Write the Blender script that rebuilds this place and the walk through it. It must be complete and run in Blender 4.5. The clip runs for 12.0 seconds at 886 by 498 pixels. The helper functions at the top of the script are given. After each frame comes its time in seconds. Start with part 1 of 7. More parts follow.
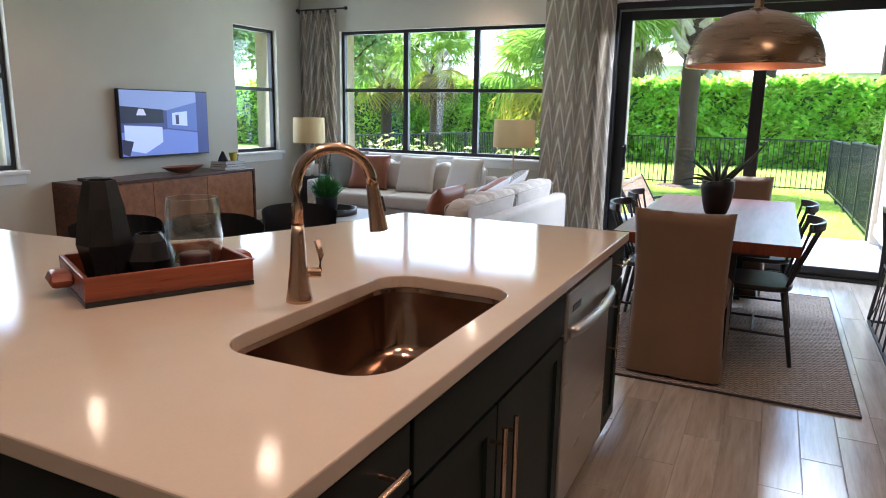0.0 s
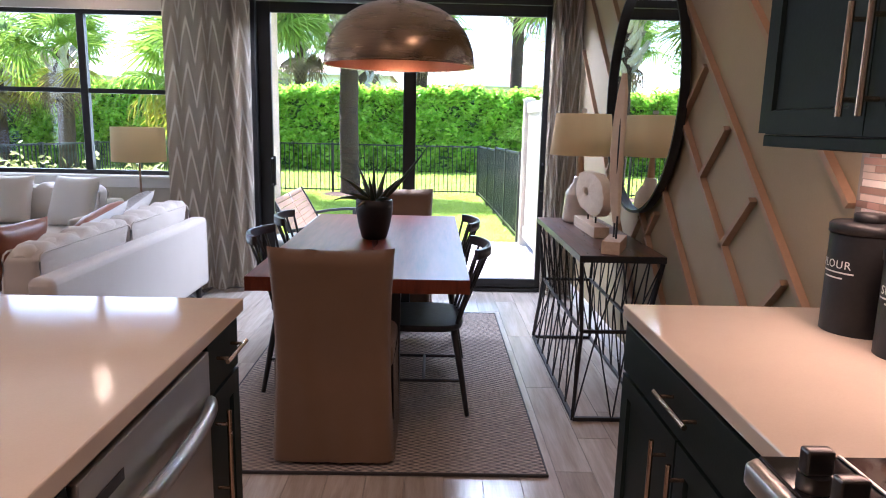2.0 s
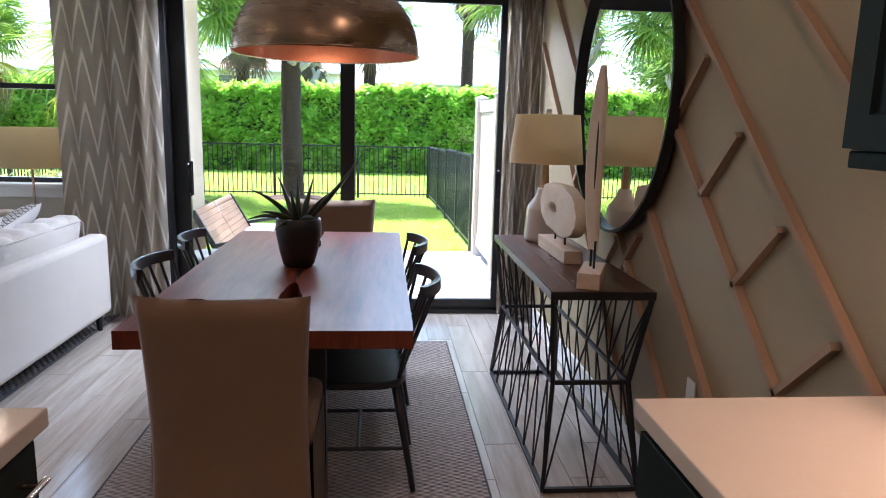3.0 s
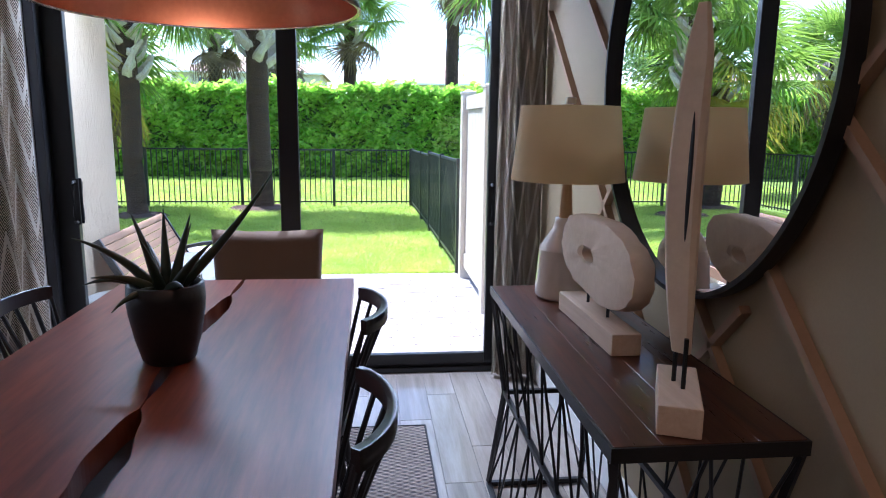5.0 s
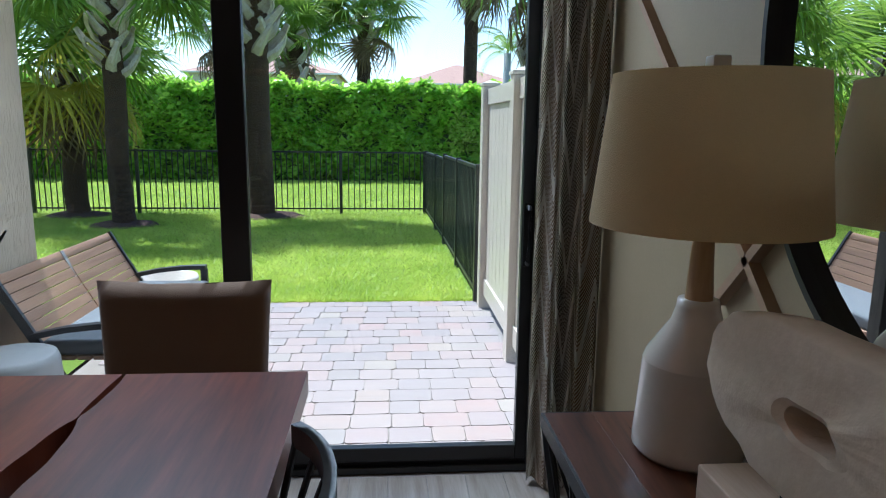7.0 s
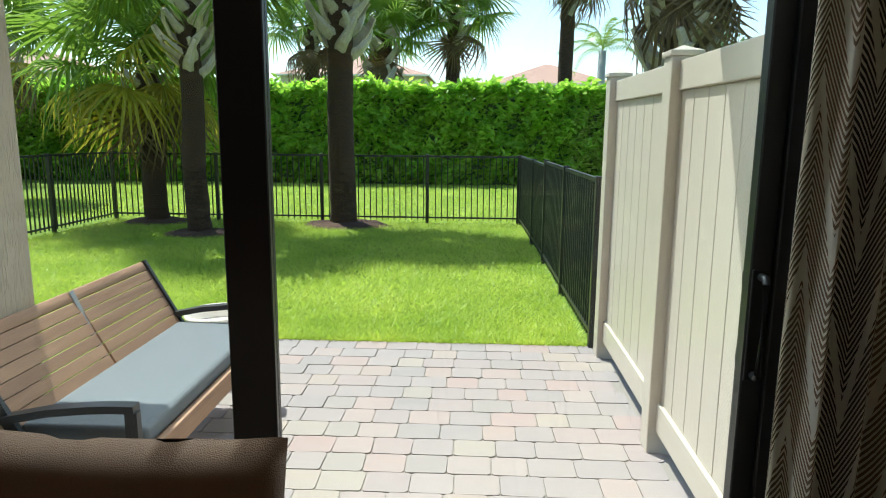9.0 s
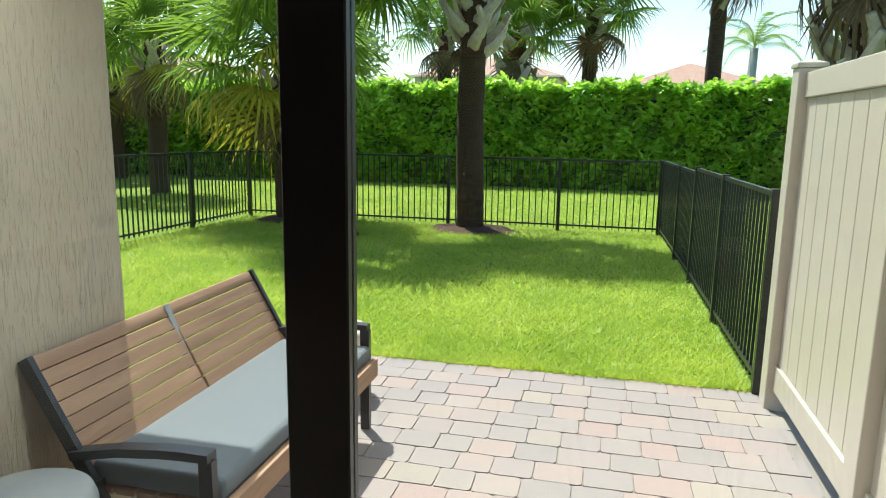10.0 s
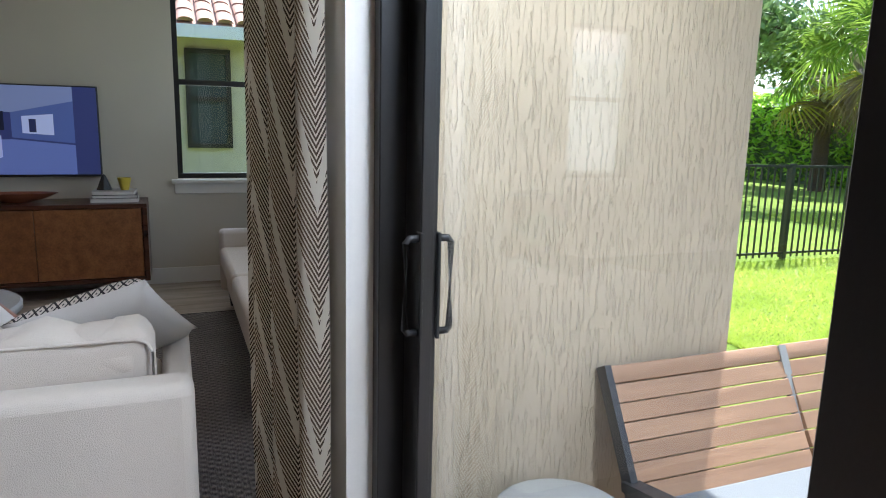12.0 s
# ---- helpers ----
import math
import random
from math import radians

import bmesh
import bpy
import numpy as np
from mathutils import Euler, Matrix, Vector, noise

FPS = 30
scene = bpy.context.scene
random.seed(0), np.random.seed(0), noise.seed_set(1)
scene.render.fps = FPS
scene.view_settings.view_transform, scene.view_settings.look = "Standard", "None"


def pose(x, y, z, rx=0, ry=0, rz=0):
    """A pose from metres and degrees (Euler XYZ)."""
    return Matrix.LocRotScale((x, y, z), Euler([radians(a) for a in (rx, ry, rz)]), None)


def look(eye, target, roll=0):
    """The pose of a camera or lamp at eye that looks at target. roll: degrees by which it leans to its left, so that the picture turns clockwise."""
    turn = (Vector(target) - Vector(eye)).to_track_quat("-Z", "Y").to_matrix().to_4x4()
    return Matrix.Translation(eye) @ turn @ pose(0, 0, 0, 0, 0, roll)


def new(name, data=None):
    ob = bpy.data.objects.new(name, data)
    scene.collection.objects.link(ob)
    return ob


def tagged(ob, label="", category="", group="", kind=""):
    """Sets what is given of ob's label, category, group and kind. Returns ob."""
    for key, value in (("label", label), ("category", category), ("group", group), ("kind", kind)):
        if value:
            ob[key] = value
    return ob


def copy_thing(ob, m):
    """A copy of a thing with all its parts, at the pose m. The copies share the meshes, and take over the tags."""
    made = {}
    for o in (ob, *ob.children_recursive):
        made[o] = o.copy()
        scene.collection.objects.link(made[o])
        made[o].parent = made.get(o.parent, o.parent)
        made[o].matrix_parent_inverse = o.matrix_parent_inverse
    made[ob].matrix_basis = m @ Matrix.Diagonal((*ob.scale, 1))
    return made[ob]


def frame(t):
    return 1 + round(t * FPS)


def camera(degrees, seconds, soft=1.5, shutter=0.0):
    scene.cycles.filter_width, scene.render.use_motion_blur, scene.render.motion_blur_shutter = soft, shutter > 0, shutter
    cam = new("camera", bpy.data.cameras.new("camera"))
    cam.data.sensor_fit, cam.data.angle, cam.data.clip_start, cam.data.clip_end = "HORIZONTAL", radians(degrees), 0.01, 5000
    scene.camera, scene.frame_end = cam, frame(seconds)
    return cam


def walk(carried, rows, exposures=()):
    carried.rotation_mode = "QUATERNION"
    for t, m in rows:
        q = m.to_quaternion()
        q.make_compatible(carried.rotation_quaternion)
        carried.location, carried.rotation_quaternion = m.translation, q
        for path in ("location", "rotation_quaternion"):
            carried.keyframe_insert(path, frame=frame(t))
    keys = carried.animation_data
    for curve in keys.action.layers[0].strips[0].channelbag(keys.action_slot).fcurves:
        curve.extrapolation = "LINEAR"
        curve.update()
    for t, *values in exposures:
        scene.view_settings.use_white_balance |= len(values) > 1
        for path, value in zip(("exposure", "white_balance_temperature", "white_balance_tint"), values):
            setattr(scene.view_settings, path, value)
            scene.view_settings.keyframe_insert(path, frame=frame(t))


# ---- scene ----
# ---------------------------------------------------------------- camera
cam = camera(66.4, 12.0, 1.0)
PATH = [
    (0.0, (0.077, 0.115, 1.406), (-0.775, 1.88, 1.005), 1.0),
    (0.5, (0.067, 0.256, 1.386), (-0.343, 2.177, 1.014), 1.0),
    (1.0, (0.081, 0.542, 1.382), (-0.09, 2.501, 1.015), 1.2),
    (1.5, (0.088, 0.808, 1.39), (0.05, 2.774, 1.024), 1.2),
    (2.0, (0.08, 1.149, 1.408), (0.118, 3.115, 1.045), 1.3),
    (2.5, (0.104, 1.472, 1.397), (0.229, 3.435, 1.035), 1.2),
    (3.0, (0.147, 1.815, 1.426), (0.326, 3.774, 1.063), 1.5),
    (5.0, (0.326, 3.068, 1.421), (0.538, 5.023, 1.06), 0.7),
    (5.5, (0.383, 3.359, 1.429), (0.598, 5.314, 1.068), 0.8),
    (6.0, (0.45, 3.688, 1.429), (0.664, 5.643, 1.065), 0.6),
    (6.5, (0.469, 3.959, 1.399), (0.668, 5.916, 1.039), 0.6),
    (8.5, (0.41, 5.149, 1.401), (0.376, 7.116, 1.042), 0.7),
    (9.0, (0.387, 5.372, 1.407), (0.299, 7.338, 1.049), 0.5),
    (9.5, (0.361, 5.618, 1.416), (0.24, 7.581, 1.056), 0.6),
    (10.0, (0.303, 5.903, 1.398), (-0.151, 7.818, 1.04), 0.9),
    (10.5, (0.212, 6.134, 1.353), (-0.618, 7.918, 0.998), 0.8),
    (11.0, (0.145, 6.253, 1.354), (-1.001, 7.853, 1.0), 1.1),
    (11.5, (0.113, 6.36, 1.359), (-1.414, 7.6, 1.001), 1.3),
    (12.0, (0.153, 6.411, 1.351), (-1.672, 7.143, 0.987), 1.4),
]
EXPO = [(0.0, 2.78, 5450, 13), (1.0, 2.7, 5400, 17), (2.0, 2.68, 5400, 23), (3.0, 2.5, 5400, 17), (5.0, 1.95, 5100, 21), (6.5, 1.0, 5150, 14), (8.5, 0.88, 5800, 1), (9.5, 0.88, 6200, 1), (10.5, 0.9, 6300, 4), (11.2, 1.2, 6200, 6), (12.0, 1.66, 5850, 14)]
walk(cam, [(t, look(e, g, r)) for t, e, g, r in PATH], EXPO)

# ---------------------------------------------------------------- light
SUN_WAY = Vector((-0.32, 0.37, 0.87)).normalized()
world = bpy.data.worlds.new("world")
scene.world = world
world.use_nodes = True
wn = world.node_tree
sky = wn.nodes.new("ShaderNodeTexSky")
sky.sky_type, sky.sun_disc = "NISHITA", False
sky.sun_elevation = math.asin(SUN_WAY.z)
sky.sun_rotation = math.atan2(SUN_WAY.x, SUN_WAY.y)
sky.dust_density, sky.air_density = 1.3, 1.0
wn.nodes["Background"].inputs["Strength"].default_value = 0.15
wn.links.new(sky.outputs["Color"], wn.nodes["Background"].inputs["Color"])


def lamp(name, kind, m, energy, color=(1, 1, 1), **kw):
    d = bpy.data.lights.new(name, kind)
    d.energy, d.color = energy, color
    for k, v in kw.items():
        if k == "size": d.size = v
        if k == "size_y": d.shape, d.size_y = "RECTANGLE", v
        if k == "angle": d.angle = v
        if k == "spot": d.spot_size, d.spot_blend = v, 0.6
        if k == "radius": d.shadow_soft_size = v
        if k == "spread": d.spread = v
    o = new(name, d)
    o.matrix_world = m
    return o


lamp("sun", "SUN", look(SUN_WAY * 40, (0, 0, 0)), 4.6, (1.0, 0.95, 0.87), angle=radians(0.55))
# daylight of the sky at the openings
lamp("window_daylight", "AREA", look((-0.18, 7.32, 2.56), (-0.18, 4.4, 0.1)), 38, (0.9, 0.96, 1.0), size=2.3, size_y=0.35)
lamp("window_daylight", "AREA", look((-3.7, 7.92, 1.62), (-3.7, 0, 1.2)), 8, (0.9, 0.96, 1.0), size=2.7, size_y=1.4)
lamp("window_daylight", "AREA", look((-5.95, 6.85, 1.6), (0, 6.85, 1.2)), 2, (0.92, 0.97, 1.0), size=0.7, size_y=1.4)
lamp("window_daylight", "AREA", look((-5.95, 3.4, 1.6), (0, 3.4, 1.2)), 2, (0.92, 0.97, 1.0), size=0.7, size_y=1.4)
WARM = (1.0, 0.62, 0.40)


# ---------------------------------------------------------------- helpers
def nodes(name):
    m = bpy.data.materials.new(name)
    m.use_nodes = True
    nt = m.node_tree
    return m, nt, nt.nodes["Principled BSDF"]


def N(nt, kind, **kw):
    n = nt.nodes.new(kind)
    for k, v in kw.items():
        n.inputs[k].default_value = v
    return n


def math_node(nt, op, a, b=0.0, c=None):
    n = nt.nodes.new("ShaderNodeMath")
    n.operation = op
    for i, v in enumerate((a, b, c)):
        if v is None: continue
        if isinstance(v, (int, float)): n.inputs[i].default_value = v
        else: nt.links.new(v, n.inputs[i])
    return n.outputs[0]


def mix_col(nt, fac, a, b):
    n = nt.nodes.new("ShaderNodeMix")
    n.data_type = "RGBA"
    for i, v in ((0, fac), (6, a), (7, b)):
        if isinstance(v, (int, float)): n.inputs[i].default_value = v
        elif isinstance(v, (tuple, list)): n.inputs[i].default_value = (*v[:3], 1)
        else: nt.links.new(v, n.inputs[i])
    return n.outputs[2]


def coords(nt, scale=(1, 1, 1), kind="Object"):
    tc = nt.nodes.new("ShaderNodeTexCoord")
    mp = nt.nodes.new("ShaderNodeMapping")
    mp.inputs["Scale"].default_value = scale
    nt.links.new(tc.outputs[kind], mp.inputs["Vector"])
    return mp.outputs[0]


def noise_tex(nt, vec, scale, detail=4, rough=0.6):
    n = N(nt, "ShaderNodeTexNoise", Scale=scale, Detail=detail, Roughness=rough)
    nt.links.new(vec, n.inputs["Vector"])
    return n.outputs["Fac"]


def ramp(nt, fac, lo, hi):
    n = nt.nodes.new("ShaderNodeMapRange")
    n.inputs[1].default_value, n.inputs[2].default_value = lo, hi
    nt.links.new(fac, n.inputs[0])
    return n.outputs[0]


def bump(nt, b, height, strength, dist=0.01):
    n = N(nt, "ShaderNodeBump", Strength=strength, Distance=dist)
    nt.links.new(height, n.inputs["Height"])
    nt.links.new(n.outputs[0], b.inputs["Normal"])


def plain(name, col, col2=None, rough=0.5, metal=0.0, big=3.0, fine=60.0, relief=0.15, stretch=(1, 1, 1), rand=0.0, depth=0.004, spec=None):
    """Two-scale varied material: stains at `big`, grain at `fine`."""
    m, nt, b = nodes(name)
    col2 = col2 or tuple(c * 0.82 for c in col)
    v = coords(nt, stretch)
    f1, f2 = noise_tex(nt, v, big), noise_tex(nt, v, fine, 3)
    f = ramp(nt, math_node(nt, "ADD", math_node(nt, "MULTIPLY", f1, 0.6), math_node(nt, "MULTIPLY", f2, 0.4)), 0.35, 0.65)
    c = mix_col(nt, f, col, col2)
    if rand:
        oi = nt.nodes.new("ShaderNodeObjectInfo")
        hsv = nt.nodes.new("ShaderNodeHueSaturation")
        nt.links.new(math_node(nt, "ADD", math_node(nt, "MULTIPLY", oi.outputs["Random"], rand), 1 - rand / 2), hsv.inputs["Value"])
        nt.links.new(c, hsv.inputs["Color"])
        c = hsv.outputs[0]
    nt.links.new(c, b.inputs["Base Color"])
    nt.links.new(math_node(nt, "ADD", math_node(nt, "MULTIPLY", f1, 0.16), rough - 0.08), b.inputs["Roughness"])
    b.inputs["Metallic"].default_value = metal
    if spec is not None: b.inputs["Specular IOR Level"].default_value = spec
    if relief: bump(nt, b, f2, relief, depth)
    return m


def wood(name, col, dark, rough=0.4, axis=1, scale=1.0, rand=0.25, knots=0.5, relief=0.1):
    m, nt, b = nodes(name)
    st = [9 * scale] * 3
    st[axis] = 0.7 * scale
    oi = nt.nodes.new("ShaderNodeObjectInfo")
    tc = nt.nodes.new("ShaderNodeTexCoord")
    add = nt.nodes.new("ShaderNodeVectorMath")
    add.operation = "MULTIPLY_ADD"
    nt.links.new(oi.outputs["Random"], add.inputs[0])
    add.inputs[1].default_value = (7, 13, 9)
    nt.links.new(tc.outputs["Object"], add.inputs[2])
    mp = nt.nodes.new("ShaderNodeMapping")
    mp.inputs["Scale"].default_value = st
    nt.links.new(add.outputs[0], mp.inputs["Vector"])
    g1 = N(nt, "ShaderNodeTexNoise", Scale=1.6, Detail=6, Roughness=0.62, Distortion=knots)
    nt.links.new(mp.outputs[0], g1.inputs["Vector"])
    g2 = N(nt, "ShaderNodeTexNoise", Scale=7.0, Detail=4, Roughness=0.7)
    nt.links.new(mp.outputs[0], g2.inputs["Vector"])
    f = ramp(nt, math_node(nt, "ADD", math_node(nt, "MULTIPLY", g1.outputs["Fac"], 0.65), math_node(nt, "MULTIPLY", g2.outputs["Fac"], 0.35)), 0.36, 0.64)
    c = mix_col(nt, f, dark, col)
    hsv = nt.nodes.new("ShaderNodeHueSaturation")
    nt.links.new(math_node(nt, "ADD", math_node(nt, "MULTIPLY", oi.outputs["Random"], rand), 1 - rand / 2), hsv.inputs["Value"])
    nt.links.new(c, hsv.inputs["Color"])
    nt.links.new(hsv.outputs[0], b.inputs["Base Color"])
    nt.links.new(math_node(nt, "ADD", math_node(nt, "MULTIPLY", g2.outputs["Fac"], 0.2), rough - 0.1), b.inputs["Roughness"])
    bump(nt, b, g2.outputs["Fac"], relief, 0.003)
    return m


def fabric(name, col, col2, weave=260.0, rough=0.9, relief=0.5):
    m, nt, b = nodes(name)
    v = coords(nt)
    big = noise_tex(nt, v, 4.0)
    w = nt.nodes.new("ShaderNodeTexVoronoi")
    w.inputs["Scale"].default_value = weave
    nt.links.new(v, w.inputs["Vector"])
    f = math_node(nt, "ADD", math_node(nt, "MULTIPLY", big, 0.6), math_node(nt, "MULTIPLY", w.outputs["Distance"], 0.5))
    nt.links.new(mix_col(nt, ramp(nt, f, 0.3, 0.8), col, col2), b.inputs["Base Color"])
    b.inputs["Roughness"].default_value = rough
    b.inputs["Specular IOR Level"].default_value = 0.2
    b.inputs["Sheen Weight"].default_value = 0.2
    bump(nt, b, math_node(nt, "ADD", w.outputs["Distance"], math_node(nt, "MULTIPLY", big, 2.0)), relief, 0.002)
    return m


def pane_mat(name, tint=(0.97, 0.99, 0.98), gloss=1.0):
    """Thin clear sheet: straight-through light with a Fresnel gloss."""
    m, nt, b = nodes(name)
    nt.nodes.remove(b)
    tr = nt.nodes.new("ShaderNodeBsdfTransparent")
    tr.inputs[0].default_value = (*tint, 1)
    gl = nt.nodes.new("ShaderNodeBsdfGlossy")
    gl.inputs["Roughness"].default_value = 0.0
    lw = nt.nodes.new("ShaderNodeLayerWeight")
    lw.inputs[0].default_value = 0.5
    fr = math_node(nt, "ADD", math_node(nt, "MULTIPLY", math_node(nt, "POWER", lw.outputs["Facing"], 5.0), 0.9), 0.035)
    mx = nt.nodes.new("ShaderNodeMixShader")
    nt.links.new(math_node(nt, "MULTIPLY", fr, gloss), mx.inputs[0])
    nt.links.new(tr.outputs[0], mx.inputs[1])
    nt.links.new(gl.outputs[0], mx.inputs[2])
    nt.links.new(mx.outputs[0], nt.nodes["Material Output"].inputs[0])
    return m


def leaf_mat(name, a, b2, rough=0.45, trans=0.35, yellow=None):
    m, nt, b = nodes(name)
    g = nt.nodes.new("ShaderNodeNewGeometry")
    c = mix_col(nt, g.outputs["Random Per Island"], a, b2)
    v = coords(nt)
    f = ramp(nt, noise_tex(nt, v, 0.9), 0.42, 0.66)
    c = mix_col(nt, math_node(nt, "MULTIPLY", f, 0.6), c, yellow or tuple(x * 0.6 for x in a))
    nt.links.new(c, b.inputs["Base Color"])
    b.inputs["Roughness"].default_value = rough
    tl = nt.nodes.new("ShaderNodeBsdfTranslucent")
    nt.links.new(c, tl.inputs[0])
    mx = nt.nodes.new("ShaderNodeMixShader")
    mx.inputs[0].default_value = trans
    nt.links.new(b.outputs[0], mx.inputs[1])
    nt.links.new(tl.outputs[0], mx.inputs[2])
    nt.links.new(mx.outputs[0], nt.nodes["Material Output"].inputs[0])
    return m


def glow(name, col, power):
    m, nt, b = nodes(name)
    b.inputs["Base Color"].default_value = (*col, 1)
    b.inputs["Emission Color"].default_value = (*col, 1)
    b.inputs["Emission Strength"].default_value = power
    return m


def mesh_of(bm, name, mat, smooth=None):
    """Mesh from a bmesh; smooth: largest angle shaded round. Small bevels stay crisp beside large faces."""
    me = bpy.data.meshes.new(name)
    if smooth is not None:
        lim = radians(smooth)
        area = {f: f.calc_area() for f in bm.faces}
        for f in bm.faces: f.smooth = True
        for e in bm.edges:
            lf = e.link_faces
            if len(lf) == 2:
                p, q = area[lf[0]], area[lf[1]]
                e.smooth = e.calc_face_angle(0.0) < lim and max(p, q) < 9 * min(p, q) + 1e-9
    bm.to_mesh(me)
    bm.free()
    me.materials.append(mat)
    return me


def part(name, bm, material, parent, label="", smooth=35, at=None):
    ob = new(name, mesh_of(bm, name, material, smooth))
    ob.parent = parent
    if at is not None: ob.matrix_basis = at
    if label: ob["label"] = label
    return ob


def thing(name, label, category, at=(0, 0, 0), turn=0.0, group="", kind=""):
    ob = new(name)
    ob.empty_display_size = 0.1
    ob.matrix_basis = pose(*at, 0, 0, turn)
    return tagged(ob, label, category, group, kind)


def solid(name, bm, material, label="", category="", kind="", group="", smooth=35, at=None):
    ob = new(name, mesh_of(bm, name, material, smooth))
    if at is not None: ob.matrix_basis = at
    return tagged(ob, label, category, group, kind)


def B():
    return bmesh.new()


def box(bm, x0, x1, y0, y1, z0, z1, r=0.0, seg=2, m=None):
    """Box, its edges rounded by r."""
    t = bmesh.new()
    bmesh.ops.create_cube(t, size=1.0)
    for v in t.verts:
        v.co = ((x0 + x1) / 2 + v.co.x * (x1 - x0), (y0 + y1) / 2 + v.co.y * (y1 - y0), (z0 + z1) / 2 + v.co.z * (z1 - z0))
    if r > 0: bmesh.ops.bevel(t, geom=t.edges[:], offset=r, segments=seg, affect="EDGES", profile=0.5)
    return merge(bm, t, m)


def merge(bm, t, m=None):
    if m is not None: bmesh.ops.transform(t, matrix=m, verts=t.verts[:])
    me = bpy.data.meshes.new("tmp")
    t.to_mesh(me)
    t.free()
    bm.from_mesh(me)
    bpy.data.meshes.remove(me)
    return bm


def cone(bm, p0, p1, r0, r1=None, seg=12, caps=True):
    r1 = r0 if r1 is None else r1
    p0, p1 = Vector(p0), Vector(p1)
    d = p1 - p0
    t = bmesh.new()
    bmesh.ops.create_cone(t, cap_ends=caps, segments=seg, radius1=r0, radius2=r1, depth=d.length)
    return merge(bm, t, Matrix.Translation((p0 + p1) / 2) @ d.to_track_quat("Z", "Y").to_matrix().to_4x4())


def bar(bm, p0, p1, w, h=None, up=(0, 0, 1)):
    """Square bar from p0 to p1."""
    h = h or w
    p0, p1 = Vector(p0), Vector(p1)
    d = (p1 - p0).normalized()
    s = d.cross(Vector(up))
    s = s.normalized() if s.length > 1e-4 else Vector((1, 0, 0))
    u = s.cross(d)
    vs = [bm.verts.new(p + s * a * w / 2 + u * b * h / 2) for p in (p0, p1) for a, b in ((-1, -1), (1, -1), (1, 1), (-1, 1))]
    for f in ((0, 1, 2, 3), (7, 6, 5, 4), (0, 4, 5, 1), (1, 5, 6, 2), (2, 6, 7, 3), (3, 7, 4, 0)):
        bm.faces.new([vs[i] for i in f])
    bmesh.ops.recalc_face_normals(bm, faces=bm.faces[:]) if len(bm.faces) < 400 else None
    return bm


def tube(bm, pts, r, seg=10, taper=None):
    pts = [Vector(p) for p in pts]
    rings = []
    for i, p in enumerate(pts):
        d = (pts[min(i + 1, len(pts) - 1)] - pts[max(i - 1, 0)]).normalized()
        s = d.cross(Vector((0, 0, 1)))
        s = s.normalized() if s.length > 1e-3 else Vector((0, 1, 0))
        u = s.cross(d)
        rr = r if taper is None else r * taper(i / (len(pts) - 1))
        rings.append([bm.verts.new(p + (s * math.cos(a) + u * math.sin(a)) * rr) for a in (2 * math.pi * k / seg for k in range(seg))])
    for a, b in zip(rings, rings[1:]):
        for k in range(seg):
            bm.faces.new((a[k], a[(k + 1) % seg], b[(k + 1) % seg], b[k]))
    bm.faces.new(rings[0][::-1]), bm.faces.new(rings[-1])
    return bm


def lathe(bm, prof, seg=40, at=(0, 0, 0)):
    """Turns (radius, height) points about z."""
    at = Vector(at)
    rings = []
    for r, z in prof:
        if r < 1e-5: rings.append([bm.verts.new(at + Vector((0, 0, z)))])
        else: rings.append([bm.verts.new(at + Vector((r * math.cos(2 * math.pi * k / seg), r * math.sin(2 * math.pi * k / seg), z))) for k in range(seg)])
    for a, b in zip(rings, rings[1:]):
        for k in range(seg):
            q = (k + 1) % seg
            if len(a) == 1 and len(b) == 1: continue
            if len(a) == 1: bm.faces.new((a[0], b[q], b[k]))
            elif len(b) == 1: bm.faces.new((a[k], a[q], b[0]))
            else: bm.faces.new((a[k], a[q], b[q], b[k]))
    return bm


def prism(bm, pts, z0, z1, r=0.0):
    """Upright prism over a plan outline (counter-clockwise)."""
    t = bmesh.new()
    f = t.faces.new([t.verts.new((x, y, z0)) for x, y in pts])
    ext = bmesh.ops.extrude_face_region(t, geom=[f])
    for v in ext["geom"]:
        if isinstance(v, bmesh.types.BMVert): v.co.z = z1
    bmesh.ops.recalc_face_normals(t, faces=t.faces[:])
    if r: bmesh.ops.bevel(t, geom=t.edges[:], offset=r, segments=2, affect="EDGES", profile=0.5)
    return merge(bm, t)


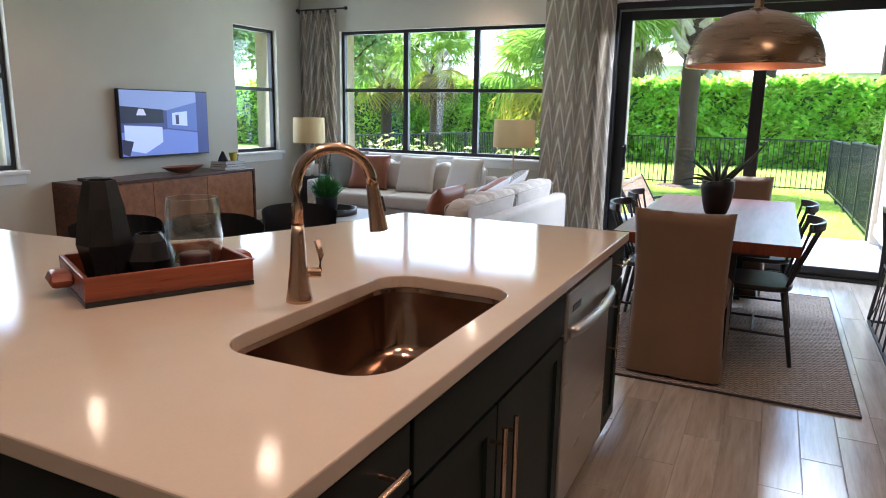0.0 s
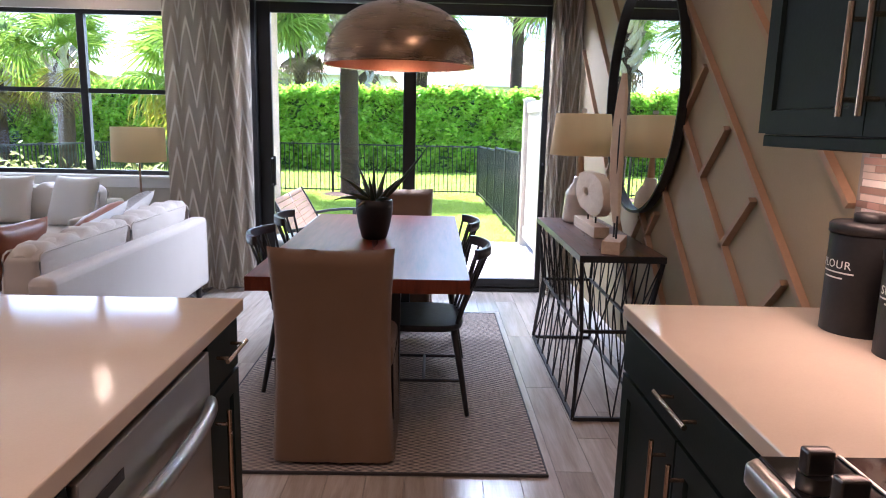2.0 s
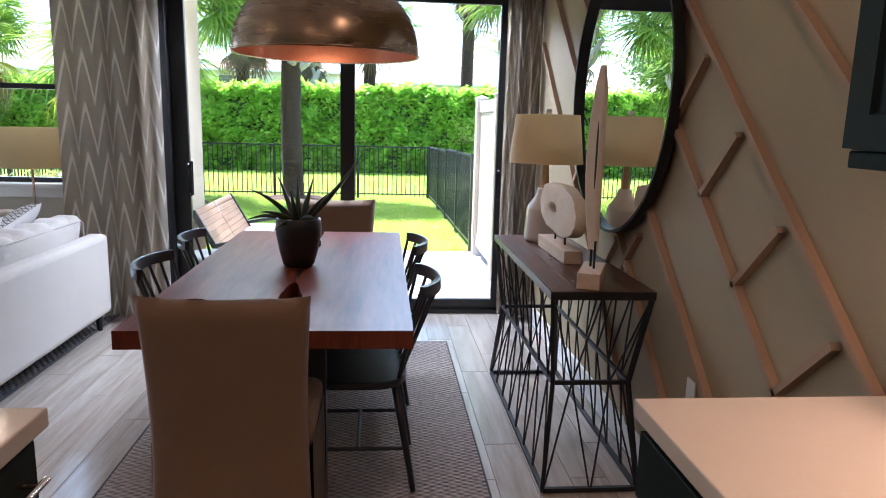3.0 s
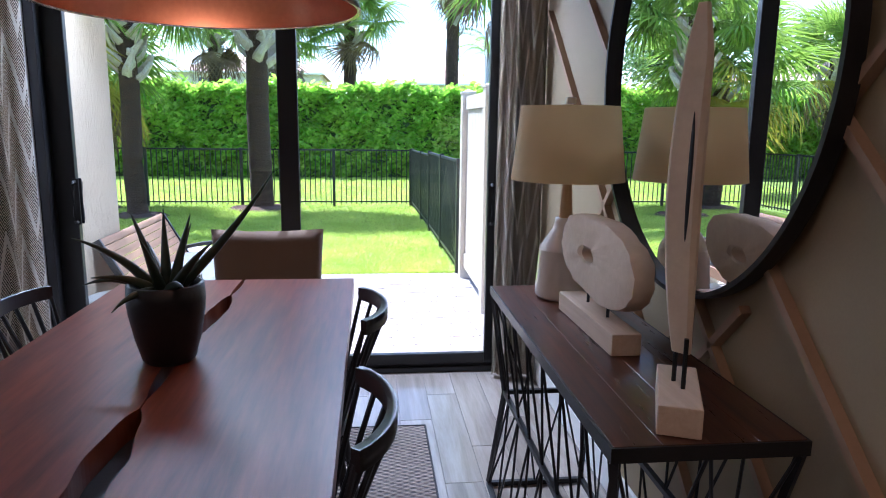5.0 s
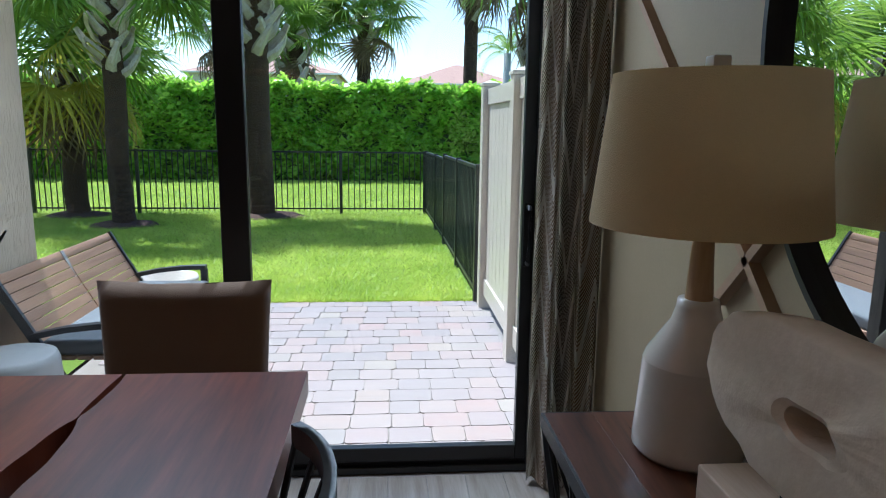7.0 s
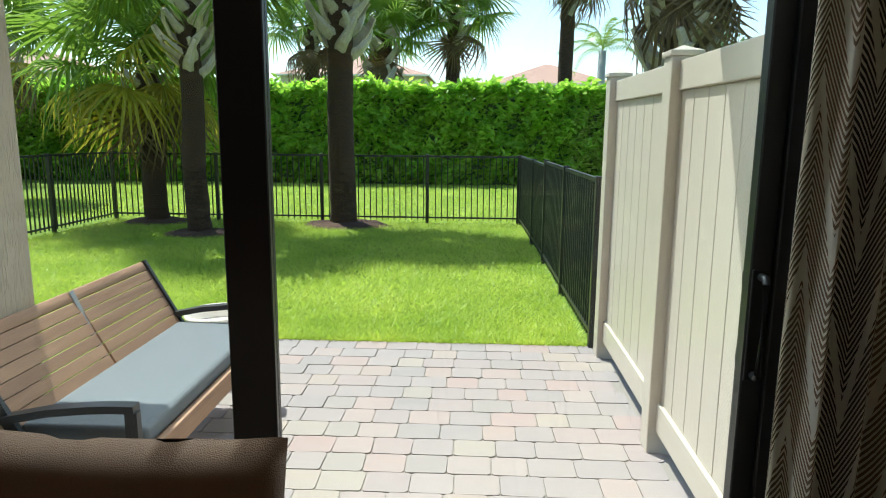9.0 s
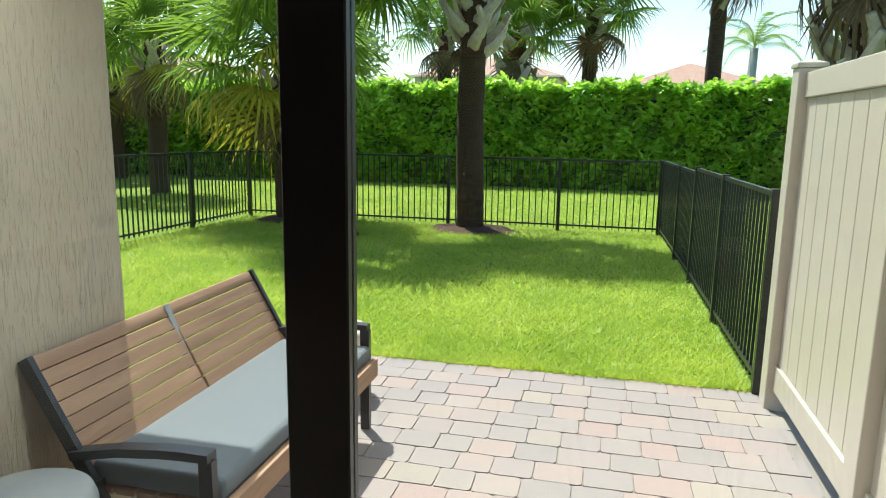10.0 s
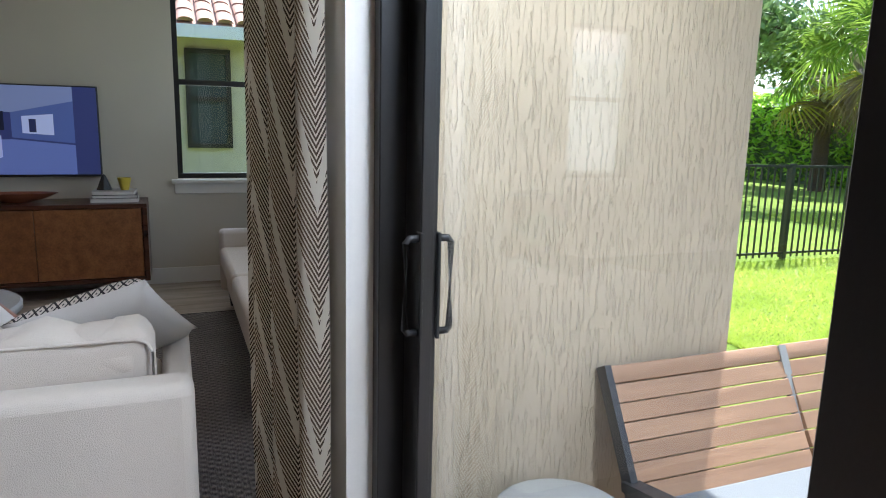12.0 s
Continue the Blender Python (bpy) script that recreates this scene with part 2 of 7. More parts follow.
def cushion(bm, w, d, h, puff=0.5, m=None, n=14):
    """Stuffed cushion, w x d x h about its centre, thin at its seams."""
    t = bmesh.new()
    bmesh.ops.create_grid(t, x_segments=n, y_segments=n, size=0.5)
    up = [v.co.copy() for v in t.verts]
    t.free()
    t = bmesh.new()
    def sheet(sgn):
        vs = {}
        for i in range(n + 1):
            for j in range(n + 1):
                a, b = 2 * i / n - 1, 2 * j / n - 1
                e = max(0.0, (1 - abs(a) ** 4) * (1 - abs(b) ** 4)) ** puff
                pinch = 1 - 0.07 * (1 - abs(a)) * (abs(b) ** 2) - 0.0
                vs[i, j] = t.verts.new((a * w / 2 * (1 - 0.05 * (1 - b * b)), b * d / 2 * (1 - 0.05 * (1 - a * a)), sgn * h / 2 * e * pinch + 0.004 * h * noise.noise(Vector((a * 3, b * 3, sgn)))))
        for i in range(n):
            for j in range(n):
                q = (vs[i, j], vs[i + 1, j], vs[i + 1, j + 1], vs[i, j + 1])
                t.faces.new(q if sgn > 0 else q[::-1])
    sheet(1), sheet(-1)
    bmesh.ops.remove_doubles(t, verts=t.verts[:], dist=0.0005)
    return merge(bm, t, m)


# ---------------------------------------------------------------- materials
M_WALL = plain("wall_paint", (0.60, 0.565, 0.485), (0.56, 0.525, 0.45), 0.75, big=1.5, fine=180, relief=0.12, depth=0.002)
M_ACCENT = plain("accent_wall_paint", (0.35, 0.27, 0.16), (0.31, 0.24, 0.14), 0.6, big=1.5, fine=160, relief=0.1, depth=0.002)
M_CEIL = plain("ceiling_paint", (0.8, 0.79, 0.76), None, 0.85, fine=90, relief=0.3)
M_TRIM = plain("white_trim_paint", (0.78, 0.77, 0.74), (0.74, 0.73, 0.7), 0.4, fine=120, relief=0.05)
M_BLACK = plain("black_frame_paint", (0.012, 0.012, 0.013), (0.018, 0.018, 0.019), 0.38, fine=200, relief=0.05)
M_BMETAL = plain("black_powder_coated_metal", (0.016, 0.016, 0.017), (0.022, 0.022, 0.023), 0.42, metal=0.3, fine=300, relief=0.08)
M_GLASS = pane_mat("window_glass")
M_QUARTZ = plain("white_quartz", (0.60, 0.515, 0.42), (0.57, 0.485, 0.395), 0.08, big=6, fine=220, relief=0.02, spec=0.5)
M_CAB = plain("black_cabinet_lacquer", (0.008, 0.015, 0.013), (0.012, 0.02, 0.018), 0.48, big=2, fine=90, relief=0.06, spec=0.14)
M_STEEL = plain("brushed_steel", (0.56, 0.55, 0.53), (0.52, 0.51, 0.49), 0.3, metal=1.0, big=1, fine=60, stretch=(1, 1, 14), relief=0.015, depth=0.001)
M_SINK = plain("sink_steel", (0.44, 0.31, 0.23), (0.38, 0.26, 0.19), 0.16, metal=1.0, fine=80, relief=0.05)
M_NICKEL = plain("satin_nickel", (0.62, 0.45, 0.33), (0.56, 0.4, 0.29), 0.24, metal=1.0, fine=120, relief=0.03)
M_BRASS = plain("brushed_bronze_shade", (0.42, 0.285, 0.19), (0.34, 0.225, 0.145), 0.26, metal=1.0, big=5, fine=60, stretch=(1, 1, 9), relief=0.06)
M_COPPER = plain("copper_inside", (0.85, 0.42, 0.24), (0.75, 0.35, 0.2), 0.3, metal=1.0, fine=60, relief=0.05)
M_TABLE = plain("walnut_table", (0.19, 0.047, 0.021), (0.07, 0.017, 0.009), 0.33, big=1.6, fine=11, stretch=(5, 0.45, 1), relief=0.02, rand=0.15, spec=0.2)
M_DARKWOOD = wood("dark_acacia", (0.13, 0.046, 0.022), (0.016, 0.007, 0.005), 0.3, axis=1, scale=0.8, knots=1.6)
M_BLKWOOD = wood("black_stained_wood", (0.02, 0.021, 0.024), (0.01, 0.01, 0.012), 0.36, axis=2, scale=1.2)
M_PLANK = wood("wood_look_tile", (0.46, 0.405, 0.35), (0.28, 0.235, 0.195), 0.2, axis=1, scale=0.75, rand=0.28, knots=1.0, relief=0.05)
M_GROUT = plain("grout", (0.3, 0.27, 0.24), None, 0.9, fine=200)
M_SLIP = fabric("taupe_slipcover_linen", (0.195, 0.122, 0.076), (0.16, 0.098, 0.06), 420)
M_SOFA = fabric("cream_sofa_linen", (0.64, 0.59, 0.53), (0.58, 0.53, 0.47), 380)
M_PILLOW_W = fabric("white_pillow_cotton", (0.72, 0.7, 0.67), (0.66, 0.64, 0.61), 400)
M_LEATHER = plain("cognac_leather", (0.27, 0.095, 0.045), (0.2, 0.065, 0.03), 0.42, big=6, fine=90, relief=0.25)
M_SHADE = fabric("lamp_shade_linen", (0.88, 0.74, 0.45), (0.84, 0.70, 0.41), 500)
_nt = M_SHADE.node_tree
_tl, _mx = _nt.nodes.new("ShaderNodeBsdfTranslucent"), _nt.nodes.new("ShaderNodeMixShader")
_tl.inputs[0].default_value, _mx.inputs[0].default_value = (0.78, 0.66, 0.46, 1), 0.45
_nt.links.new(_nt.nodes["Principled BSDF"].outputs[0], _mx.inputs[1]), _nt.links.new(_tl.outputs[0], _mx.inputs[2])
_nt.links.new(_mx.outputs[0], _nt.nodes["Material Output"].inputs[0])
M_CERAM = plain("glazed_cream_ceramic", (0.66, 0.6, 0.53), (0.62, 0.56, 0.49), 0.15, fine=50, relief=0.02)
M_OAK = wood("pale_oak", (0.52, 0.33, 0.17), (0.38, 0.22, 0.1), 0.5, axis=2, scale=2)
M_STONE = plain("pale_carved_wood", (0.74, 0.61, 0.47), (0.64, 0.51, 0.38), 0.75, big=5, fine=45, relief=0.4)
M_BLOCK = wood("pale_wood_block", (0.64, 0.5, 0.37), (0.53, 0.39, 0.27), 0.65, axis=1, scale=2.5, knots=0.4)
M_MIRROR = plain("mirror_silver", (0.9, 0.9, 0.9), (0.9, 0.9, 0.9), 0.1, metal=1.0, relief=0)
mb = M_MIRROR.node_tree.nodes["Principled BSDF"].inputs["Roughness"]
M_MIRROR.node_tree.links.remove(mb.links[0])
mb.default_value = 0.0
M_POT = plain("charcoal_ceramic", (0.011, 0.011, 0.012), (0.018, 0.018, 0.019), 0.42, big=8, fine=70, relief=0.15, spec=0.35)
M_ALOE = plain("dark_aloe", (0.02, 0.035, 0.022), (0.035, 0.055, 0.03), 0.4, big=9, fine=60, relief=0.2)
M_STUCCO = None

# ---------------------------------------------------------------- structure
XW, XE, YS, CEIL = -5.75, 1.26, -2.6, 2.9      # living wall, accent wall, wall behind, ceiling
YB, YD = 7.72, 6.79                             # inner faces: window wall, sliding-door wall


def wall(name, axis, a0, a1, t0, t1, z0, z1, holes, mat, label, cat="wall"):
    """Wall along an axis with openings (a0, a1, z0, z1) through it."""
    bm = B()
    cuts = sorted({a0, a1, *[h[0] for h in holes], *[h[1] for h in holes]})
    for p, q in zip(cuts, cuts[1:]):
        zs = [z0]
        for h in sorted(holes, key=lambda h: h[2]):
            if h[0] <= p + 1e-6 and h[1] >= q - 1e-6: zs += [h[2], h[3]]
        zs.append(z1)
        for lo, hi in zip(zs[::2], zs[1::2]):
            if hi - lo < 1e-4: continue
            box(bm, *((p, q, t0, t1) if axis == "x" else (t0, t1, p, q)), lo, hi)
    bmesh.ops.remove_doubles(bm, verts=bm.verts[:], dist=1e-5)
    return solid(name, bm, mat, label, cat, "structure", smooth=None)


def stucco():
    m, nt, b = nodes("exterior_stucco")
    v = coords(nt, (1, 1, 1))
    big = noise_tex(nt, v, 1.6)
    nt.links.new(mix_col(nt, ramp(nt, big, 0.35, 0.65), (0.50, 0.415, 0.305), (0.45, 0.37, 0.27)), b.inputs["Base Color"])
    b.inputs["Roughness"].default_value = 0.85
    streak = N(nt, "ShaderNodeTexNoise", Scale=1.0, Detail=3.0, Roughness=0.55, Distortion=0.6)
    nt.links.new(coords(nt, (120, 120, 11)), streak.inputs["Vector"])
    rid = ramp(nt, streak.outputs["Fac"], 0.54, 0.63)
    fine = noise_tex(nt, v, 140, 2)
    bump(nt, b, math_node(nt, "ADD", math_node(nt, "MULTIPLY", rid, -1.0), math_node(nt, "MULTIPLY", fine, 0.25)), 0.7, 0.006)
    return m


M_STUCCO = stucco()
WIN_B = (-5.13, -2.25, 0.86, 2.38)
WIN_L = (6.45, 7.22, 0.86, 2.36)
WIN_L0 = (2.98, 3.79, 0.84, 2.36)
SLIDE = (-1.42, 1.08, -0.0, 2.42)
wall("wall_window", "x", XW - 0.2, -1.655, YB, YB + 0.06, 0, CEIL, [WIN_B], M_WALL, "cream painted wall around the black three-part window")
wall("wall_window_outer", "x", XW - 0.35, -1.655, YB + 0.063, 8.05, -0.3, CEIL + 0.1, [WIN_B], M_STUCCO, "tan stucco outer wall around the window")
wall("wall_television", "y", YS, YB, XW - 0.06, XW, 0, CEIL, [WIN_L, WIN_L0], M_WALL, "cream painted wall behind the television")
wall("wall_television_outer", "y", YS, YB + 0.06, XW - 0.35, XW - 0.063, -0.3, CEIL + 0.1, [WIN_L, WIN_L0], M_STUCCO, "tan stucco outer wall beside the neighbour")
wall("wall_sliding_door", "x", -1.655, XE + 0.2, YD, YD + 0.16, 0, CEIL, [SLIDE], M_TRIM, "white painted wall around the sliding glass door")
wall("wall_sliding_door_outer", "x", -1.45, XE + 0.2, YD + 0.163, YD + 0.22, -0.3, CEIL, [(-1.42, 1.08, -0.3, 2.42)], M_STUCCO, "tan stucco outer wall above the sliding door")
wall("wall_wing", "y", YD + 0.165, 8.05, -1.65, -1.45, -0.3, CEIL + 0.1, [], M_STUCCO, "tan stucco wing wall with a dragged vertical texture")
wall("wall_accent", "y", YS, YD, XE, XE + 0.2, 0, CEIL, [], M_ACCENT, "greige accent wall with diagonal wooden battens")
wall("wall_behind", "x", XW - 0.35, XE + 0.2, YS - 0.2, YS, 0, CEIL, [], M_WALL, "cream painted wall closing the kitchen")
bm = B(); box(bm, XW - 0.35, XE + 0.2, YS - 0.2, 8.05, CEIL, CEIL + 0.15)
solid("ceiling", bm, M_CEIL, "white textured ceiling", "ceiling", "structure", smooth=None)
# unseen roof slabs, edges placed to cast the bench shadow and keep sun off windows
bm = B(); box(bm, -1.44, 1.36, YD + 0.225, 8.06, 2.68, 2.895), box(bm, -1.64, 1.36, 8.06, 8.34, 2.68, 3.05), box(bm, -7.2, -1.645, 8.06, 8.79, 2.68, 3.05), box(bm, -7.2, XW - 0.36, YS, 8.06, 2.95, 3.05)
solid("shading_roof", bm, M_CEIL, "unseen white roof added to shade the patio bench and windows", "roof", "structure", smooth=None)
FLOOR = thing("floor", "wood-look porcelain plank tile floor with fine grout joints", "floor", kind="structure")
bm = B(); box(bm, XW - 0.05, XE + 0.05, YS - 0.05, YD + 0.16, -0.2, -0.003), box(bm, XW - 0.05, -1.66, YD + 0.16, YB + 0.02, -0.2, -0.003)
part("subfloor", bm, M_GROUT, FLOOR, smooth=None)

# baseboards
for a in ((XE - 0.016, XE, 3.0, YD), (XW, XW + 0.016, YS, YB)):
    bm = B(); box(bm, *a, 0, 0.13, 0.004)
    solid("baseboard", bm, M_TRIM, "white painted baseboard along the wall", "baseboard", "structure")
bm = B(); box(bm, XW + 0.018, -1.67, YB - 0.016, YB, 0, 0.13, 0.004)
solid("baseboard", bm, M_TRIM, "white painted baseboard along the wall", "baseboard", "structure")

# battens on the accent wall
ACC = bpy.data.objects["wall_accent"]
def batten(y0, z0, y1, z1):
    bm = B(); bar(bm, (XE - 0.011, y0, z0), (XE - 0.011, y1, z1), 0.022, 0.034, up=(1, 0, 0))
    part("batten", bm, M_BATTEN, ACC, smooth=None)
M_BATTEN = plain("batten_paint", (0.37, 0.235, 0.145), (0.32, 0.205, 0.125), 0.55, fine=80, relief=0.1)
for c in (-0.55, -1.02, -1.49, -1.98, -2.45, -2.96, -3.42, -3.95):
    pts = [(y, 0.9 * y + c) for y in (3.0, 6.6)]
    (ya, za), (yb, zb) = pts
    if za < 0.14: ya, za = (0.14 - c) / 0.9, 0.14
    if zb > 2.88: yb, zb = (2.88 - c) / 0.9, 2.88
    if yb > ya: batten(ya, za, yb, zb)
for y0, z0 in ((3.30, 0.92), (3.577, 1.163), (3.851, 1.417), (4.117, 1.678), (4.38, 1.93), (4.66, 2.18), (4.60, 0.98), (4.86, 0.92), (5.54, 1.208), (5.82, 1.46), (3.05, 0.66)):
    batten(y0, z0, y0 + 0.215, z0 - 0.212)


def bars_frame(bm, along, a0, a1, z0, z1, c0, c1, w):
    """Rectangular frame of four bars in a wall's opening."""
    for p in ((a0, a1, z0, z0 + w), (a0, a1, z1 - w, z1), (a0, a0 + w, z0 + w, z1 - w), (a1 - w, a1, z0 + w, z1 - w)):
        box(bm, *((p[0], p[1], c0, c1) if along == "x" else (c0, c1, p[0], p[1])), p[2], p[3], 0.003, 1)


def window(name, along, a0, a1, z0, z1, c, cols, rail, label, sill_dir):
    t = thing(name, label, "window", kind="structure")
    bm = B(); bars_frame(bm, along, a0, a1, z0, z1, c - 0.03, c + 0.03, 0.04)
    n = len(cols)
    for k in cols: box(bm, *((k - 0.035, k + 0.035, c - 0.03, c + 0.03) if along == "x" else (c - 0.03, c + 0.03, k - 0.035, k + 0.035)), z0 + 0.04, z1 - 0.04, 0.003, 1)
    part("window_frame", bm, M_BLACK, t, "black painted metal frame")
    edges = [a0 + 0.04] + [e for k in cols for e in (k - 0.035, k + 0.035)] + [a1 - 0.04]
    for p, q in zip(edges[::2], edges[1::2]):
        bm = B(); box(bm, *((p, q, c - 0.022, c + 0.022) if along == "x" else (c - 0.022, c + 0.022, p, q)), rail - 0.022, rail + 0.022, 0.003, 1)
        part("meeting_rail", bm, M_BLACK, t)
        for lo, hi in ((z0 + 0.04, rail - 0.022), (rail + 0.022, z1 - 0.04)):
            bm = B(); box(bm, *((p, q, c - 0.004, c + 0.004) if along == "x" else (c - 0.004, c + 0.004, p, q)), lo, hi)
            g = part("pane", bm, M_GLASS, t, smooth=None)
            g.visible_shadow = False
    bm = B()
    s0, s1 = sorted((c - sill_dir * 0.03, c + sill_dir * 0.16))
    e0, e1 = a0 - 0.05, a1 + 0.05
    face = YB if along == "x" else XW
    f0, f1 = sorted((face + sill_dir * 0.001, face + sill_dir * 0.055))
    box(bm, *((e0, e1, f0, f1) if along == "x" else (f0, f1, e0, e1)), z0 - 0.035, z0 - 0.002, 0.005)
    f1b, f0b = sorted((face + sill_dir * 0.001, face + sill_dir * 0.018))
    box(bm, *((e0 + 0.02, e1 - 0.02, f1b, f0b) if along == "x" else (f1b, f0b, e0 + 0.02, e1 - 0.02)), z0 - 0.12, z0 - 0.036, 0.004)
    part("window_sill", bm, M_TRIM, t, "white painted sill")
    return t


window("window_1", "x", WIN_B[0], WIN_B[1], WIN_B[2], WIN_B[3], 7.80, (-4.18, -3.22), 1.645, "black framed three-part window under a white wall", -1)
window("window_2", "y", WIN_L[0], WIN_L[1], WIN_L[2], WIN_L[3], XW - 0.09, (), 1.63, "black framed single-hung window with a white sill", 1)
window("window_3", "y", WIN_L0[0], WIN_L0[1], WIN_L0[2], WIN_L0[3], XW - 0.09, (), 1.63, "black framed single-hung window with a white sill", 1)

# sliding glass door, closed
DOOR = thing("door_1", "black framed sliding glass door, closed, with two panels", "sliding door", kind="structure")
y0, y1 = 6.858, 6.978
bm = B()
yi = 6.808
box(bm, -1.42, -1.37, y0, y1, 0, 2.42, 0.003, 1), box(bm, 1.03, 1.08, yi, y1, 0, 2.42, 0.003, 1)
box(bm, -1.37, 1.03, yi, y1, 2.36, 2.42, 0.003, 1), box(bm, -1.37, 1.03, yi, y1, 0.0, 0.03, 0.003, 1)
box(bm, -1.37, 1.03, 6.834, 6.846, 0.03, 0.045), box(bm, -1.37, 1.03, 6.937, 6.949, 0.03, 0.045)
part("door_frame", bm, M_BLACK, DOOR, "black aluminium frame with a low track")
def panel(x0, x1, c, wl, wr):
    bm = B()
    for a in ((x0, x0 + wl, 0.047, 2.355), (x1 - wr, x1, 0.047, 2.355), (x0 + wl, x1 - wr, 0.047, 0.108), (x0 + wl, x1 - wr, 2.27, 2.355)):
        box(bm, a[0], a[1], c - 0.02, c + 0.02, a[2], a[3], 0.003, 1)
    p = part("door_panel", bm, M_BLACK, DOOR)
    bm = B(); box(bm, x0 + wl, x1 - wr, c - 0.004, c + 0.004, 0.108, 2.27)
    g = part("pane", bm, M_GLASS, p, "clear glass pane", smooth=None)
    g.visible_shadow = False
    return p
PL, PR = panel(-1.368, -0.112, 6.943, 0.11, 0.055), panel(-0.162, 1.028, 6.840, 0.104, 0.046)
def pull(p, x, c, into, z):
    bm = B()
    y = c + into * 0.055
    tube(bm, [(x, c + into * 0.02, z - 0.11), (x, y - into * 0.008, z - 0.11), (x, y, z - 0.10), (x, y, z + 0.10), (x, y - into * 0.008, z + 0.11), (x, c + into * 0.02, z + 0.11)], 0.009, 8)
    part("pull_handle", bm, M_BMETAL, p, "black metal pull handle")
    bm = B(); box(bm, x - 0.018, x + 0.018, c + into * 0.021 - 0.004, c + into * 0.021 + 0.004, z - 0.125, z + 0.125, 0.003)
    part("handle_plate", bm, M_BMETAL, p)
pull(PL, -1.262, 6.943, 1, 0.985), pull(PL, -1.262, 6.943, -1, 0.985)
pull(PR, 1.004, 6.840, 1, 0.985), pull(PR, 1.004, 6.840, -1, 0.985)

# ---------------------------------------------------------------- kitchen
def handle(parent, p0, p1, out, r=0.006):
    """Bar handle from p0 to p1 with two posts along `out`."""
    p0, p1, out = Vector(p0), Vector(p1), Vector(out)
    bm = B(); cone(bm, p0 + out, p1 + out, r, seg=10)
    for f in (0.15, 0.85):
        q = p0.lerp(p1, f); cone(bm, q, q + out, r * 0.75, seg=8)
    part("handle", bm, M_NICKEL, parent, "satin nickel bar handle")


def shaker(name, parent, face, y0, y1, z0, z1, out, rail=0.055):
    """Shaker front in the plane x=face that looks along out (+1 or -1)."""
    bm = B()
    d0, d1, dp = face, face + out * 0.02, face + out * 0.010
    loops = [(y0, y1, z0, z1, d0), (y0, y1, z0, z1, d1), (y0 + rail, y1 - rail, z0 + rail, z1 - rail, d1), (y0 + rail + 0.004, y1 - rail - 0.004, z0 + rail + 0.004, z1 - rail - 0.004, dp)]
    vs = [[bm.verts.new((d, *p)) for p in ((a, c), (b, c), (b, e), (a, e))] for a, b, c, e, d in loops]
    for a, b in zip(vs, vs[1:]):
        for k in range(4): bm.faces.new((a[k], a[(k + 1) % 4], b[(k + 1) % 4], b[k]))
    bm.faces.new(vs[-1]), bm.faces.new(vs[0][::-1])
    bmesh.ops.recalc_face_normals(bm, faces=bm.faces[:])
    return part(name, bm, M_CAB, parent)


def slab_front(name, parent, face, y0, y1, z0, z1, out):
    a, b = sorted((face, face + out * 0.02))
    bm = B(); box(bm, a, b, y0, y1, z0, z1, 0.0015, 1)
    return part(name, bm, M_CAB, parent)


IX = -0.472
def island_unit(y0, y1, label, top=0.876):
    t = thing("island_cabinet", label, "cabinet", group="kitchen island cabinets")
    bm = B(); box(bm, -1.12, IX, y0, y1, 0.1, top)
    if top < 0.8: box(bm, IX - 0.02, IX, y0, y1, top, 0.876), box(bm, -1.12, -1.10, y0, y1, top, 0.876)
    part("body", bm, M_CAB, t)
    bm = B(); box(bm, -1.12, IX - 0.06, y0, y1, 0.0, 0.1)
    part("plinth", bm, M_CAB, t)
    return t
u = island_unit(2.712, 2.975, "narrow black island cabinet with a drawer and a door")
d = slab_front("drawer_front", u, IX, 2.717, 2.968, 0.735, 0.868, 1)
handle(d, (IX + 0.02, 2.76, 0.815), (IX + 0.02, 2.93, 0.815), (0.035, 0, 0))
d = shaker("door", u, IX, 2.717, 2.968, 0.11, 0.725, 1)
handle(d, (IX + 0.02, 2.755, 0.44), (IX + 0.02, 2.755, 0.69), (0.035, 0, 0))
u = island_unit(1.10, 2.085, "black island sink cabinet with two doors", 0.64)
part("drawer_front", box(B(), IX, IX + 0.02, 1.105, 2.08, 0.735, 0.868, 0.0015, 1), M_CAB, u)
for a, b, h in ((1.105, 1.52, 1.485), (1.53, 2.08, 1.56)):
    d = shaker("door", u, IX, a, b, 0.11, 0.725, 1)
    handle(d, (IX + 0.02, h, 0.42), (IX + 0.02, h, 0.69), (0.035, 0, 0))
u = island_unit(0.72, 1.095, "black island cabinet with a drawer and a door")
d = slab_front("drawer_front", u, IX, 0.725, 1.09, 0.735, 0.868, 1)
handle(d, (IX + 0.02, 0.80, 0.815), (IX + 0.02, 1.02, 0.815), (0.035, 0, 0))
d = shaker("door", u, IX, 0.725, 1.09, 0.11, 0.725, 1)
handle(d, (IX + 0.02, 1.05, 0.42), (IX + 0.02, 1.05, 0.69), (0.035, 0, 0))
t = thing("island_back_panel", "black panelled back of the kitchen island", "cabinet panel")
bm = B(); prism(bm, [(-1.13, 2.975), (-1.30, 2.975), (-1.42, 2.2), (-1.9, 1.45), (-2.7, 1.42), (-2.7, 0.72), (-1.13, 0.72)], 0.0, 0.876)
part("panel", bm, M_CAB, t, smooth=None)

